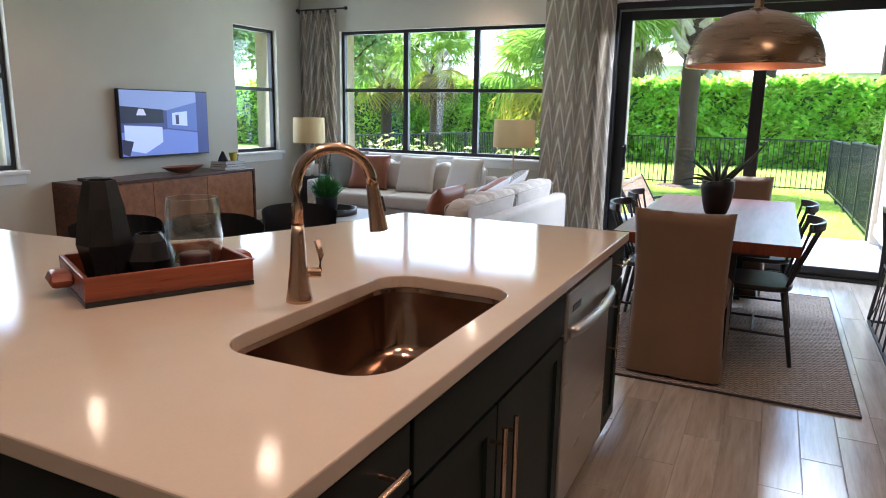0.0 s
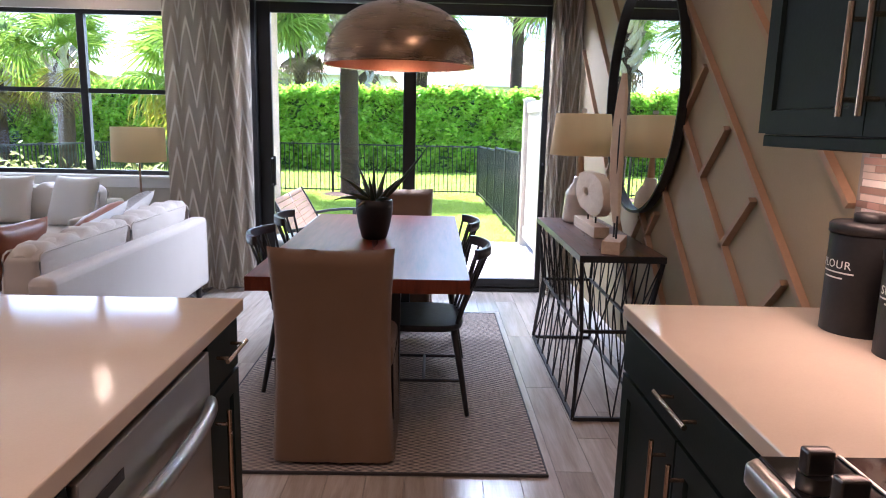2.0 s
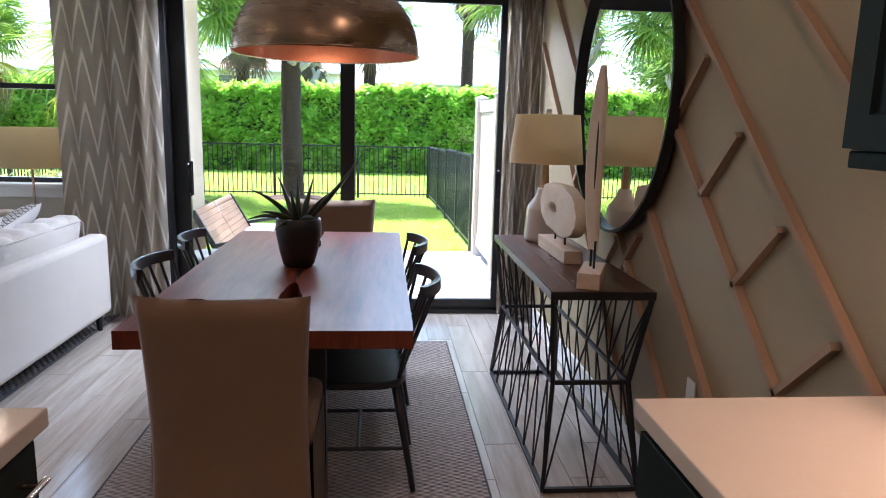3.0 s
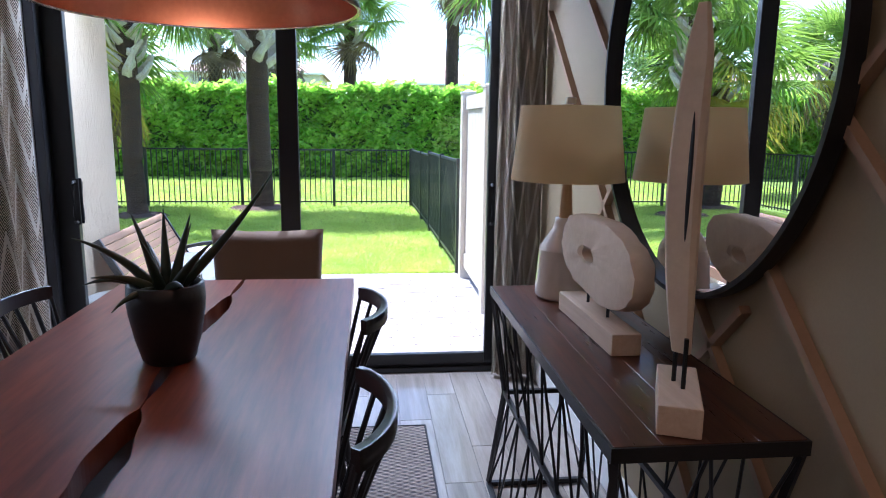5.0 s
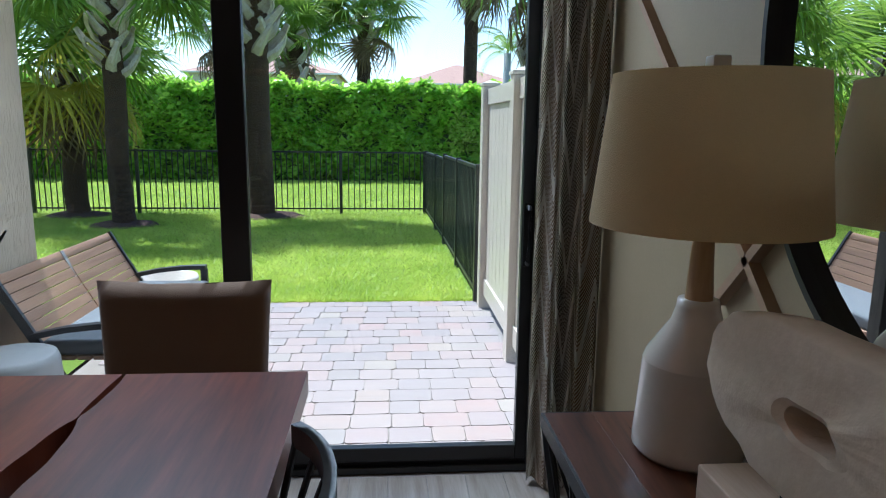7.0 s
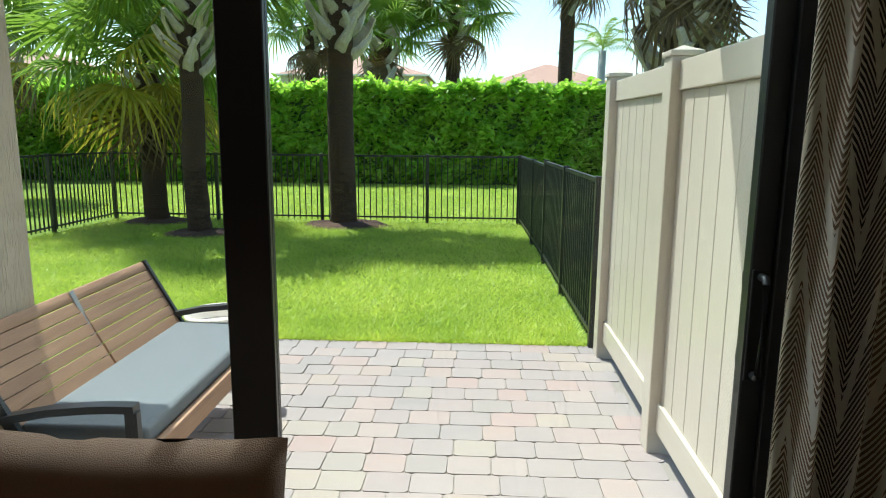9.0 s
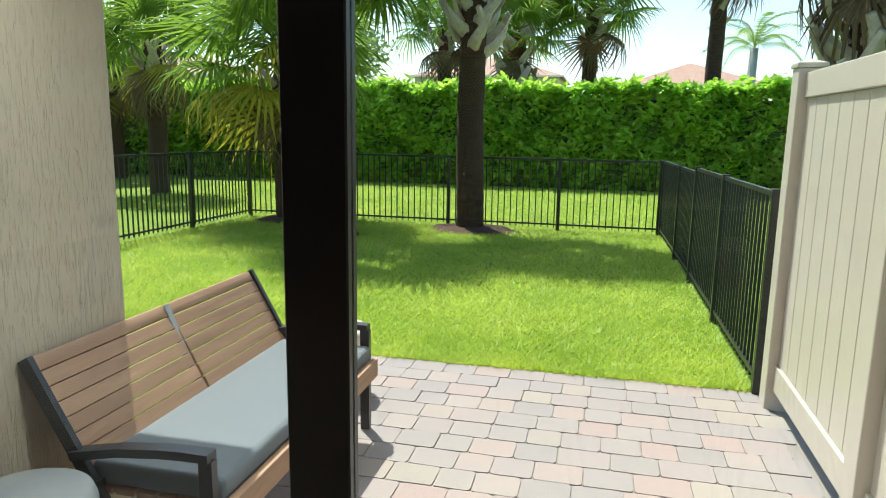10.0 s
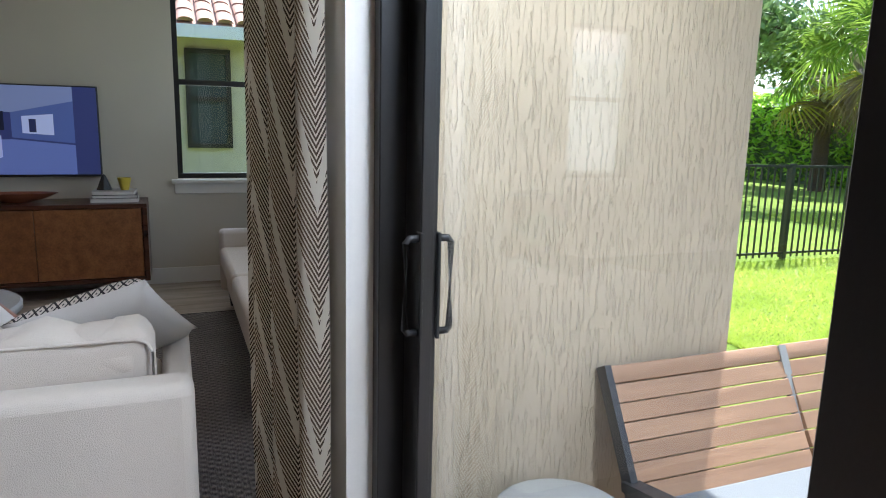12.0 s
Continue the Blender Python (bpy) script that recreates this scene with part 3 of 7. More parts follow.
# dishwasher
t = thing("dishwasher", "stainless steel dishwasher with a pocket bar handle in the island", "dishwasher")
bm = B(); box(bm, -1.05, IX - 0.002, 2.09, 2.707, 0.1, 0.87)
part("body", bm, M_BMETAL, t)
bm = B(); box(bm, IX, IX + 0.026, 2.093, 2.704, 0.12, 0.70, 0.004)
part("door", bm, M_STEEL, t)
bm = B(); box(bm, IX, IX + 0.028, 2.093, 2.704, 0.705, 0.862, 0.004)
cp = part("control_panel", bm, M_STEEL, t)
bm = B(); box(bm, IX + 0.0285, IX + 0.030, 2.14, 2.24, 0.79, 0.812)
part("vent", bm, M_BLACK, cp)
bm = B()
pts = [(IX + 0.03 + 0.038 * math.sin(math.pi * min(1, max(0, (k / 14)))) ** 0.5, 2.105 + 0.587 * k / 14, 0.735) for k in range(15)]
tube(bm, pts, 0.02, 10)
for v in bm.verts: v.co.x = IX + 0.03 + (v.co.x - IX - 0.03) * 0.8
part("handle", bm, M_STEEL, t, "curved steel bar handle", smooth=60)

# island worktop with a sink cut-out
def rounded(x0, x1, y0, y1, r, n=7):
    out = []
    for cx, cy, a in ((x1 - r, y1 - r, 0), (x0 + r, y1 - r, 90), (x0 + r, y0 + r, 180), (x1 - r, y0 + r, 270)):
        out += [(cx + r * math.cos(radians(a + 90 * k / n)), cy + r * math.sin(radians(a + 90 * k / n))) for k in range(n + 1)]
    return out
OUT = [(-0.442, 0.68), (-0.442, 3.0), (-1.52, 2.99), (-1.62, 2.5), (-1.79, 2.05), (-1.95, 1.86), (-2.17, 1.765), (-2.45, 1.74), (-2.95, 1.73), (-2.95, 0.68)]
SX0, SX1, SY0, SY1 = -0.945, -0.535, 1.115, 1.87
bm = B()
hole = rounded(SX0, SX1, SY0, SY1, 0.10)
for z, up in ((0.915, 1), (0.877, -1)):
    vo = [bm.verts.new((x, y, z)) for x, y in OUT]
    vh = [bm.verts.new((x, y, z)) for x, y in hole]
    es = [bm.edges.new((v[i], v[(i + 1) % len(v)])) for v in (vo, vh) for i in range(len(v))]
    bmesh.ops.triangle_fill(bm, use_beauty=True, edges=es)
bm.verts.ensure_lookup_table()
no, nh = len(OUT), len(hole)
for base, n in ((0, no), (no, nh)):
    for i in range(n):
        a, b = base + i, base + (i + 1) % n
        bm.faces.new((bm.verts[a], bm.verts[b], bm.verts[b + no + nh], bm.verts[a + no + nh]))
bmesh.ops.recalc_face_normals(bm, faces=bm.faces[:])
top_edges = [e for e in bm.edges if len(e.link_faces) == 2 and abs(e.link_faces[0].normal.z - e.link_faces[1].normal.z) > 0.5]
bmesh.ops.bevel(bm, geom=top_edges, offset=0.004, segments=2, affect="EDGES", profile=0.5)
solid("island_worktop", bm, M_QUARTZ, "polished white quartz island worktop with a sink opening", "worktop", smooth=None)
# undermount sink
t = thing("kitchen_sink", "undermount stainless steel single-bowl sink", "sink")
rings = []
for grow, z in ((0.012, 0.874), (0.008, 0.86), (-0.004, 0.70), (-0.025, 0.672), (-0.06, 0.662)):
    rings.append([(x, y, z) for x, y in rounded(SX0 - grow, SX1 + grow, SY0 - grow, SY1 + grow, 0.10 + min(grow, 0) * 0.3)])
bm = B()
vr = [[bm.verts.new(p) for p in r] for r in rings]
for a, b in zip(vr, vr[1:]):
    for i in range(len(a)): bm.faces.new((a[i], a[(i + 1) % len(a)], b[(i + 1) % len(a)], b[i]))
bm.faces.new(vr[-1])
bmesh.ops.recalc_face_normals(bm, faces=bm.faces[:])
part("bowl", bm, M_SINK, t, smooth=50)
bm = B(); lathe(bm, [(0.0, 0.6635), (0.03, 0.6635), (0.034, 0.668), (0.045, 0.668), (0.046, 0.6625)], 24, (-0.74, 1.5, 0))
part("drain", bm, M_NICKEL, t, "steel strainer")
# tap
t = thing("kitchen_tap", "tall satin nickel gooseneck pull-down tap", "tap", (-0.993, 1.48, 0.915))
bm = B(); lathe(bm, [(0, 0), (0.034, 0), (0.034, 0.008), (0.03, 0.03), (0.022, 0.10), (0.0175, 0.17), (0.016, 0.2), (0, 0.2)], 28)
part("base", bm, M_NICKEL, t)
ux, uy = 0.80, 0.6
bm = B()
pts = [(0, 0, 0.19), (0, 0, 0.25), (0, 0, 0.30)]
for k in range(1, 14):
    a = math.pi * k / 14 * 1.07
    pts.append((ux * 0.095 * (1 - math.cos(a)), uy * 0.095 * (1 - math.cos(a)), 0.30 + 0.095 * math.sin(a)))
tube(bm, pts, 0.0145, 14)
part("neck", bm, M_NICKEL, t)
e = Vector(pts[-1]); dwn = (Vector(pts[-1]) - Vector(pts[-2])).normalized()
bm = B(); cone(bm, e, e + dwn * 0.05, 0.016, 0.019, 16), cone(bm, e + dwn * 0.05, e + dwn * 0.12, 0.019, 0.025, 16)
part("spray_head", bm, M_NICKEL, t)
bm = B(); cone(bm, e + dwn * 0.03 + Vector((0.018 * ux, 0.018 * uy, 0)), e + dwn * 0.07 + Vector((0.021 * ux, 0.021 * uy, 0)), 0.005, seg=8)
part("spray_button", bm, M_BLACK, t)
bm = B(); cone(bm, (0.01, 0.012, 0.075), (0.045, 0.035, 0.075), 0.014, seg=14)
lv = part("lever_hub", bm, M_NICKEL, t)
bm = B(); tube(bm, [(0.042, 0.033, 0.08), (0.044, 0.036, 0.12), (0.036, 0.030, 0.16)], 0.007, 8, lambda f: 1 + 0.3 * f)
part("lever", bm, M_NICKEL, lv)

# serving tray with vases on the island
t = thing("serving_tray", "reddish wooden tray with knob handles on the island", "tray", (-1.47, 1.42, 0.916), 0)
M_TRAY = wood("red_mahogany", (0.30, 0.075, 0.03), (0.13, 0.03, 0.015), 0.3, axis=0, scale=1.4, knots=1.0)
ang = math.degrees(math.atan2(1.527 - 1.157, -1.199 + 1.381))
t.matrix_basis = pose(-1.455, 1.435, 0.916, 0, 0, ang)
w, dd, hh = 0.43, 0.34, 0.075
bm = B(); box(bm, -w / 2, w / 2, -dd / 2, dd / 2, 0, 0.012)
part("bottom", bm, M_BLKWOOD, t)
for a in ((-w / 2, w / 2, -dd / 2, -dd / 2 + 0.014), (-w / 2, w / 2, dd / 2 - 0.014, dd / 2), (-w / 2, -w / 2 + 0.014, -dd / 2 + 0.014, dd / 2 - 0.014), (w / 2 - 0.014, w / 2, -dd / 2 + 0.014, dd / 2 - 0.014)):
    bm = B(); box(bm, *a, 0.0125, hh, 0.003)
    part("side", bm, M_TRAY, t)
for s in (-1, 1):
    bm = B(); cushion(bm, 0.06, 0.09, 0.045, 0.5, Matrix.Translation((s * (w / 2 + 0.026), 0, 0.045)), 8)
    part("knob_handle", bm, M_TRAY, t)
inv = t.matrix_basis
def faceted(name, label, cat, at, prof, seg, mat, smooth=None, turn=20):
    bm = B(); lathe(bm, prof, seg)
    return solid(name, bm, mat, label, cat, smooth=smooth, at=inv @ pose(*at, 0, 0, turn))
faceted("vase", "tall faceted matt black vase on the wooden tray", "vase", (-0.11, 0.085, 0.0125), [(0, 0), (0.05, 0), (0.073, 0.10), (0.06, 0.20), (0.042, 0.275), (0.036, 0.275), (0.05, 0.2), (0.0, 0.05)], 7, M_POT)
faceted("vase", "short faceted matt black vase on the wooden tray", "vase", (0.0, 0.06, 0.0125), [(0, 0), (0.055, 0), (0.075, 0.05), (0.05, 0.10), (0.035, 0.12), (0.03, 0.12), (0.05, 0.08), (0, 0.03)], 7, M_POT, turn=5)
M_JAR = pane_mat("clear_jar_glass", (0.95, 0.97, 0.96), 2.4)
faceted("glass_jar", "clear glass hurricane jar on the wooden tray", "jar", (0.09, -0.06, 0.0125), [(0, 0.004), (0.05, 0.004), (0.07, 0.06), (0.078, 0.12), (0.072, 0.2), (0.068, 0.23), (0.065, 0.23), (0.069, 0.2), (0.074, 0.12), (0.066, 0.06), (0.047, 0.008), (0, 0.008)], 36, M_JAR, 60)
faceted("candle", "dark red candle inside the glass jar", "candle", (0.09, -0.06, 0.0206), [(0, 0), (0.04, 0), (0.042, 0.06), (0.038, 0.066), (0, 0.062)], 24, plain("dark_red_wax", (0.07, 0.015, 0.02), None, 0.5), 40)
M_SPRIG = leaf_mat("sprig_leaf", (0.10, 0.18, 0.03), (0.2, 0.24, 0.05))
def tuft(name, label, at, r, h, n, mat, seed, wide=0.006):
    rnd = random.Random(seed)
    bm = B()
    for k in range(n):
        a, f = rnd.uniform(0, 6.283), rnd.random() ** 0.5
        base = Vector((0.35 * r * f * math.cos(a), 0.35 * r * f * math.sin(a), 0))
        tip = Vector((r * f * math.cos(a), r * f * math.sin(a), h * (1 - 0.5 * f * f) * rnd.uniform(0.8, 1.05)))
        s = Vector((-math.sin(a), math.cos(a), 0)) * wide
        mid = base.lerp(tip, 0.55) + Vector((0, 0, 0.08 * h))
        v = [bm.verts.new(p) for p in (base - s * 0.6, base + s * 0.6, mid + s, tip, mid - s)]
        bm.faces.new((v[0], v[1], v[2], v[4])), bm.faces.new((v[4], v[2], v[3]))
    return solid(name, bm, mat, label, "plant", at=at, smooth=None)
tuft("sprig", "small green leafy sprig on the wooden tray", inv @ pose(0.04, 0.08, 0.0125), 0.06, 0.1, 60, M_SPRIG, 4)

# counter run by the range
CX = 0.655
t = thing("base_cabinet", "black base cabinet with a drawer and two doors", "cabinet")
bm = B(); box(bm, CX, XE - 0.003, 2.112, 2.975, 0.1, 0.876); part("body", bm, M_CAB, t)
bm = B(); box(bm, CX + 0.06, XE - 0.003, 2.112, 2.975, 0.0, 0.1); part("plinth", bm, M_CAB, t)
d = slab_front("drawer_front", t, CX, 2.117, 2.97, 0.735, 0.868, -1)
handle(d, (CX - 0.02, 2.42, 0.815), (CX - 0.02, 2.61, 0.815), (-0.035, 0, 0))
for a, b, h in ((2.117, 2.54, 2.485), (2.55, 2.97, 2.60)):
    d = shaker("door", t, CX, a, b, 0.11, 0.725, -1)
    handle(d, (CX - 0.02, h, 0.46), (CX - 0.02, h, 0.70), (-0.035, 0, 0))
bm = B(); box(bm, 0.635, XE - 0.002, 2.105, 3.012, 0.877, 0.915, 0.004)
solid("worktop", bm, M_QUARTZ, "polished white quartz worktop beside the range", "worktop")
bm = B(); box(bm, 0.635, XE - 0.002, -0.5, 1.333, 0.877, 0.915, 0.004)
solid("worktop", bm, M_QUARTZ, "polished white quartz worktop beside the range", "worktop")
t = thing("base_cabinet", "black base cabinet with plain doors beside the range", "cabinet")
bm = B(); box(bm, CX, XE - 0.003, -0.5, 1.328, 0.0, 0.876); part("body", bm, M_CAB, t)
for a, b in ((-0.49, 0.43), (0.44, 1.323)):
    d = shaker("door", t, CX, a, b, 0.11, 0.868, -1)
    handle(d, (CX - 0.02, b - 0.05, 0.5), (CX - 0.02, b - 0.05, 0.74), (-0.035, 0, 0))
# range
M_DSTEEL = plain("dark_steel", (0.16, 0.15, 0.145), (0.13, 0.12, 0.115), 0.3, metal=1.0, relief=0.02)
RY0, RY1 = 1.338, 2.10
t = thing("kitchen_range", "black glass and steel slide-in range with front knobs", "range")
bm = B(); box(bm, 0.625, XE - 0.004, RY0, RY1, 0.02, 0.90); part("body", bm, M_BMETAL, t)
M_HOB = plain("black_hob_glass", (0.008, 0.008, 0.009), None, 0.08, relief=0)
bm = B(); box(bm, 0.586, XE - 0.004, RY0, RY1, 0.902, 0.922, 0.004); part("hob", bm, M_HOB, t, "black glass hob")
bm = B(); box(bm, 0.705, 0.711, RY0 + 0.004, RY1 - 0.004, 0.9225, 0.9265, 0.001, 1); part("hob_trim", bm, M_STEEL, t, "thin steel strip behind the controls")
bm = B(); prism(bm, [(0.585, RY0), (0.585, RY1), (0.556, RY1 - 0.02), (0.556, RY0)], 0.885, 0.9225, 0.007); part("front_rail", bm, M_STEEL, t, "steel front rail")
for dy in (0.095, 0.172, 0.59, 0.667):
    bm = B(); cone(bm, (0.618, RY1 - dy, 0.9225), (0.618, RY1 - dy, 0.945), 0.023, 0.022, 20); box(bm, 0.598, 0.638, RY1 - dy - 0.011, RY1 - dy + 0.011, 0.945, 0.982, 0.004)
    part("knob", bm, M_DSTEEL, t)
bm = B(); box(bm, 0.60, 0.624, RY0 + 0.005, RY1 - 0.005, 0.26, 0.84, 0.006); dr = part("oven_door", bm, M_HOB, t)
bm = B()
pts = [(0.545 - 0.02 * math.sin(math.pi * k / 10), RY0 + 0.05 + (RY1 - RY0 - 0.1) * k / 10, 0.785) for k in range(11)]
tube(bm, pts, 0.013, 10)
for k in (0, 10): cone(bm, (0.60, pts[k][1], 0.785), pts[k], 0.011, seg=8)
part("oven_handle", bm, M_STEEL, dr, "bowed steel handle")
bm = B(); box(bm, 0.60, 0.624, RY0 + 0.005, RY1 - 0.005, 0.05, 0.25, 0.006); part("drawer", bm, M_STEEL, t)
for bx, by, br in ((0.80, 1.95, 0.1), (0.80, 1.6, 0.08), (1.08, 1.95, 0.08), (1.08, 1.6, 0.11)):
    bm = B(); lathe(bm, [(br, 0.9222), (br, 0.9226), (br + 0.004, 0.9226), (br + 0.004, 0.9222)], 40, (bx, by, 0)); part("burner_ring", bm, plain("grey_print", (0.025, 0.025, 0.025), None, 0.2), t)
# upper cabinets and hood
def upper(y0, y1, z0, z1, mid):
    t = thing("wall_cabinet", "black shaker wall cabinet with two doors and bar handles", "cabinet", group="kitchen wall cabinets")
    bm = B(); box(bm, 0.945, XE - 0.002, y0, y1, z0, z1); part("body", bm, M_CAB, t)
    bm = B(); box(bm, 0.94, 1.0, y0, y1, z0 - 0.03, z0 - 0.001, 0.003); part("light_rail", bm, M_CAB, t)
    for a, b, h in ((y0 + 0.003, mid - 0.002, mid - 0.035), (mid + 0.002, y1 - 0.003, mid + 0.03)):
        d = shaker("door", t, 0.945, a, b, z0 + 0.003, z1 - 0.003, -1)
        handle(d, (0.925, h, z0 + 0.04), (0.925, h, z0 + 0.26), (-0.035, 0, 0), 0.007)
    return t
upper(2.10, 2.92, 1.40, 2.35, 2.486)
upper(1.335, 2.095, 1.86, 2.35, 1.715)
upper(0.4, 1.33, 1.40, 2.35, 0.9)
t = thing("microwave_oven", "stainless steel microwave oven over the range", "microwave")
bm = B(); box(bm, 0.90, XE - 0.004, 1.338, 2.092, 1.42, 1.855, 0.006); part("body", bm, M_STEEL, t)
bm = B(); box(bm, 0.885, 0.899, 1.53, 2.07, 1.45, 1.83, 0.004); part("door", bm, M_HOB, t)
bm = B(); cone(bm, (0.86, 1.55, 1.48), (0.86, 1.55, 1.80), 0.01); part("handle", bm, M_STEEL, t)
# mosaic backsplash
SPL = thing("backsplash", "pink and beige glass strip mosaic behind the worktop", "backsplash", kind="structure")
bm = B(); box(bm, XE - 0.006, XE - 0.001, 1.0, 2.995, 0.916, 1.40); part("grout_bed", bm, M_GROUT, SPL, smooth=None)
rnd = random.Random(5)
M_MOS = [plain("mosaic_" + n, c, None, r, rand=0.35, fine=30, relief=0.03) for n, c, r in (("cream", (0.62, 0.5, 0.42), 0.2), ("rose", (0.42, 0.26, 0.21), 0.15), ("pearl", (0.72, 0.64, 0.58), 0.3), ("brown", (0.3, 0.19, 0.15), 0.15))]
meshes = {}
z = 0.918
mos_n = 0
far = B()
while z < 1.385:
    y = 2.99 - rnd.random() * 0.05
    while y > 1.75:
        ln = rnd.choice((0.05, 0.075, 0.1, 0.13))
        if y > 2.2 and mos_n < 290:
            k = (ln, rnd.randrange(4))
            if k not in meshes:
                q = B(); box(q, -0.0045, 0.0, -ln + 0.002, 0, 0, 0.0175)
                meshes[k] = mesh_of(q, "mosaic_tile", M_MOS[k[1]])
            o = new("mosaic_tile", meshes[k]); o.parent = SPL; o.location = (XE - 0.0062, y, z); mos_n += 1
        else: box(far, XE - 0.0105, XE - 0.0062, y - ln + 0.002, y, z, z + 0.0175)
        y -= ln
    z += 0.0195
tagged(part("mosaic_tiles", far, M_MOS[0], SPL, smooth=None), kind="stuff")
# canisters
def canister(at, r, h, word, turn):
    t = thing("canister", "matt black lidded canister lettered " + word.lower() + " on the worktop", "canister", at, turn, group="kitchen canisters")
    bm = B(); lathe(bm, [(0, 0), (r, 0), (r, 0.004), (r, h - 0.004), (r - 0.003, h), (0, h)], 44); part("body", bm, M_POT, t)
    bm = B(); lathe(bm, [(0, h + 0.001), (r + 0.004, h + 0.001), (r + 0.004, h + 0.02), (r - 0.002, h + 0.026), (0, h + 0.028)], 44)
    lid = part("lid", bm, M_POT, t)
    bm = B(); lathe(bm, [(0, h + 0.028), (0.034, h + 0.028), (0.036, h + 0.036), (0.036, h + 0.046), (0.03, h + 0.05), (0, h + 0.05)], 30); part("lid_knob", bm, M_POT, lid)
    cu = bpy.data.curves.new("lettering", "FONT")
    cu.body, cu.size, cu.align_x, cu.extrude = word, 0.028, "CENTER", 0.0004
    cu.space_character = 1.15
    tmp = new("lettering_curve", cu)
    me = bpy.data.meshes.new_from_object(tmp.evaluated_get(bpy.context.evaluated_depsgraph_get()))
    bpy.data.objects.remove(tmp)
    for v in me.vertices:
        a = v.co.x / r
        v.co = ((r + 0.0006 + v.co.z) * math.sin(a), -(r + 0.0006 + v.co.z) * math.cos(a), h * 0.66 + v.co.y)
    me.materials.clear(); me.materials.append(M_TRIM)
    o = new("lettering", me); o.parent = t
    for zz, half in ((h * 0.61, 0.055), (h * 0.555, 0.03)):
        bm = B()
        for k in range(10):
            a0, a1 = half / r * (k / 5 - 1), half / r * ((k + 1) / 5 - 1)
            q = [(math.sin(a) * (r + 0.0005), -math.cos(a) * (r + 0.0005)) for a in (a0, a1)]
            bm.faces.new([bm.verts.new(p) for p in ((*q[0], zz), (*q[1], zz), (*q[1], zz + 0.004), (*q[0], zz + 0.004))])
        part("small_print", bm, M_TRIM, t, smooth=None)
canister((1.165, 2.79, 0.9155), 0.083, 0.25, "FLOUR", -84)
canister((1.17, 2.585, 0.9155), 0.08, 0.215, "SUGAR", -72)
canister((1.172, 2.39, 0.9155), 0.072, 0.165, "TEA", -65)
# recessed ceiling lights
def downlight(x, y, e):
    t = thing("downlight", "round white recessed ceiling light, lit warm", "ceiling light", (x, y, CEIL - 0.012), group="recessed ceiling lights")
    bm = B(); lathe(bm, [(0.055, 0.011), (0.055, 0.002), (0.075, 0.0), (0.08, 0.004), (0.08, 0.011)], 32); part("trim_ring", bm, M_TRIM, t)
    bm = B(); lathe(bm, [(0, 0.008), (0.054, 0.008)], 32); part("diffuser", bm, M_LED, t, "glowing warm diffuser")
    lamp("downlight_beam", "SPOT", look((x, y, CEIL - 0.02), (x, y + 0.001, 0)), e, WARM, spot=radians(125), radius=0.05)
M_LED = glow("warm_led", (1.0, 0.72, 0.45), 14)
for x, y, e in ((-0.9, 0.6, 6), (-0.9, 2.0, 6), (0.15, 1.3, 7), (0.15, -0.6, 6), (-2.93, 3.56, 8), (-4.64, 3.5, 5), (-2.95, 7.2, 4), (0.6, 3.2, 3)): downlight(x, y, e)
# added warm fill below the wall cabinet, without a fixture, to brighten worktop and mosaic
lamp("under_cabinet_light", "AREA", look((1.1, 2.5, 1.395), (1.1, 2.5, 0)), 1.0, WARM, size=0.1, size_y=0.7)
lamp("microwave_light", "AREA", look((1.05, 1.72, 1.415), (1.05, 1.72, 0)), 0.08, WARM, size=0.15, size_y=0.4)

# ---------------------------------------------------------------- dining
# rug
def rug_mat(name, a, b2, c, sx, sy):
    m, nt, b = nodes(name)
    tc = nt.nodes.new("ShaderNodeTexCoord")
    sp = nt.nodes.new("ShaderNodeSeparateXYZ"); nt.links.new(tc.outputs["Object"], sp.inputs[0])
    wx = math_node(nt, "SINE", math_node(nt, "MULTIPLY", sp.outputs["X"], sx))
    wy = math_node(nt, "SINE", math_node(nt, "MULTIPLY", sp.outputs["Y"], sy))
    w = math_node(nt, "MULTIPLY", wx, wy)
    n1 = noise_tex(nt, coords(nt, (22, 85, 1)), 1.5, 3)
    n2 = noise_tex(nt, coords(nt), 2.2, 3)
    f = ramp(nt, math_node(nt, "ADD", math_node(nt, "MULTIPLY", w, 0.22), n1), 0.25, 0.75)
    col = mix_col(nt, f, a, b2)
    col = mix_col(nt, math_node(nt, "MULTIPLY", ramp(nt, n2, 0.4, 0.7), 0.5), col, c)
    nt.links.new(col, b.inputs["Base Color"])
    b.inputs["Roughness"].default_value, b.inputs["Specular IOR Level"].default_value = 0.95, 0.1
    bump(nt, b, math_node(nt, "ADD", w, math_node(nt, "MULTIPLY", n1, 2)), 0.9, 0.006)
    return m
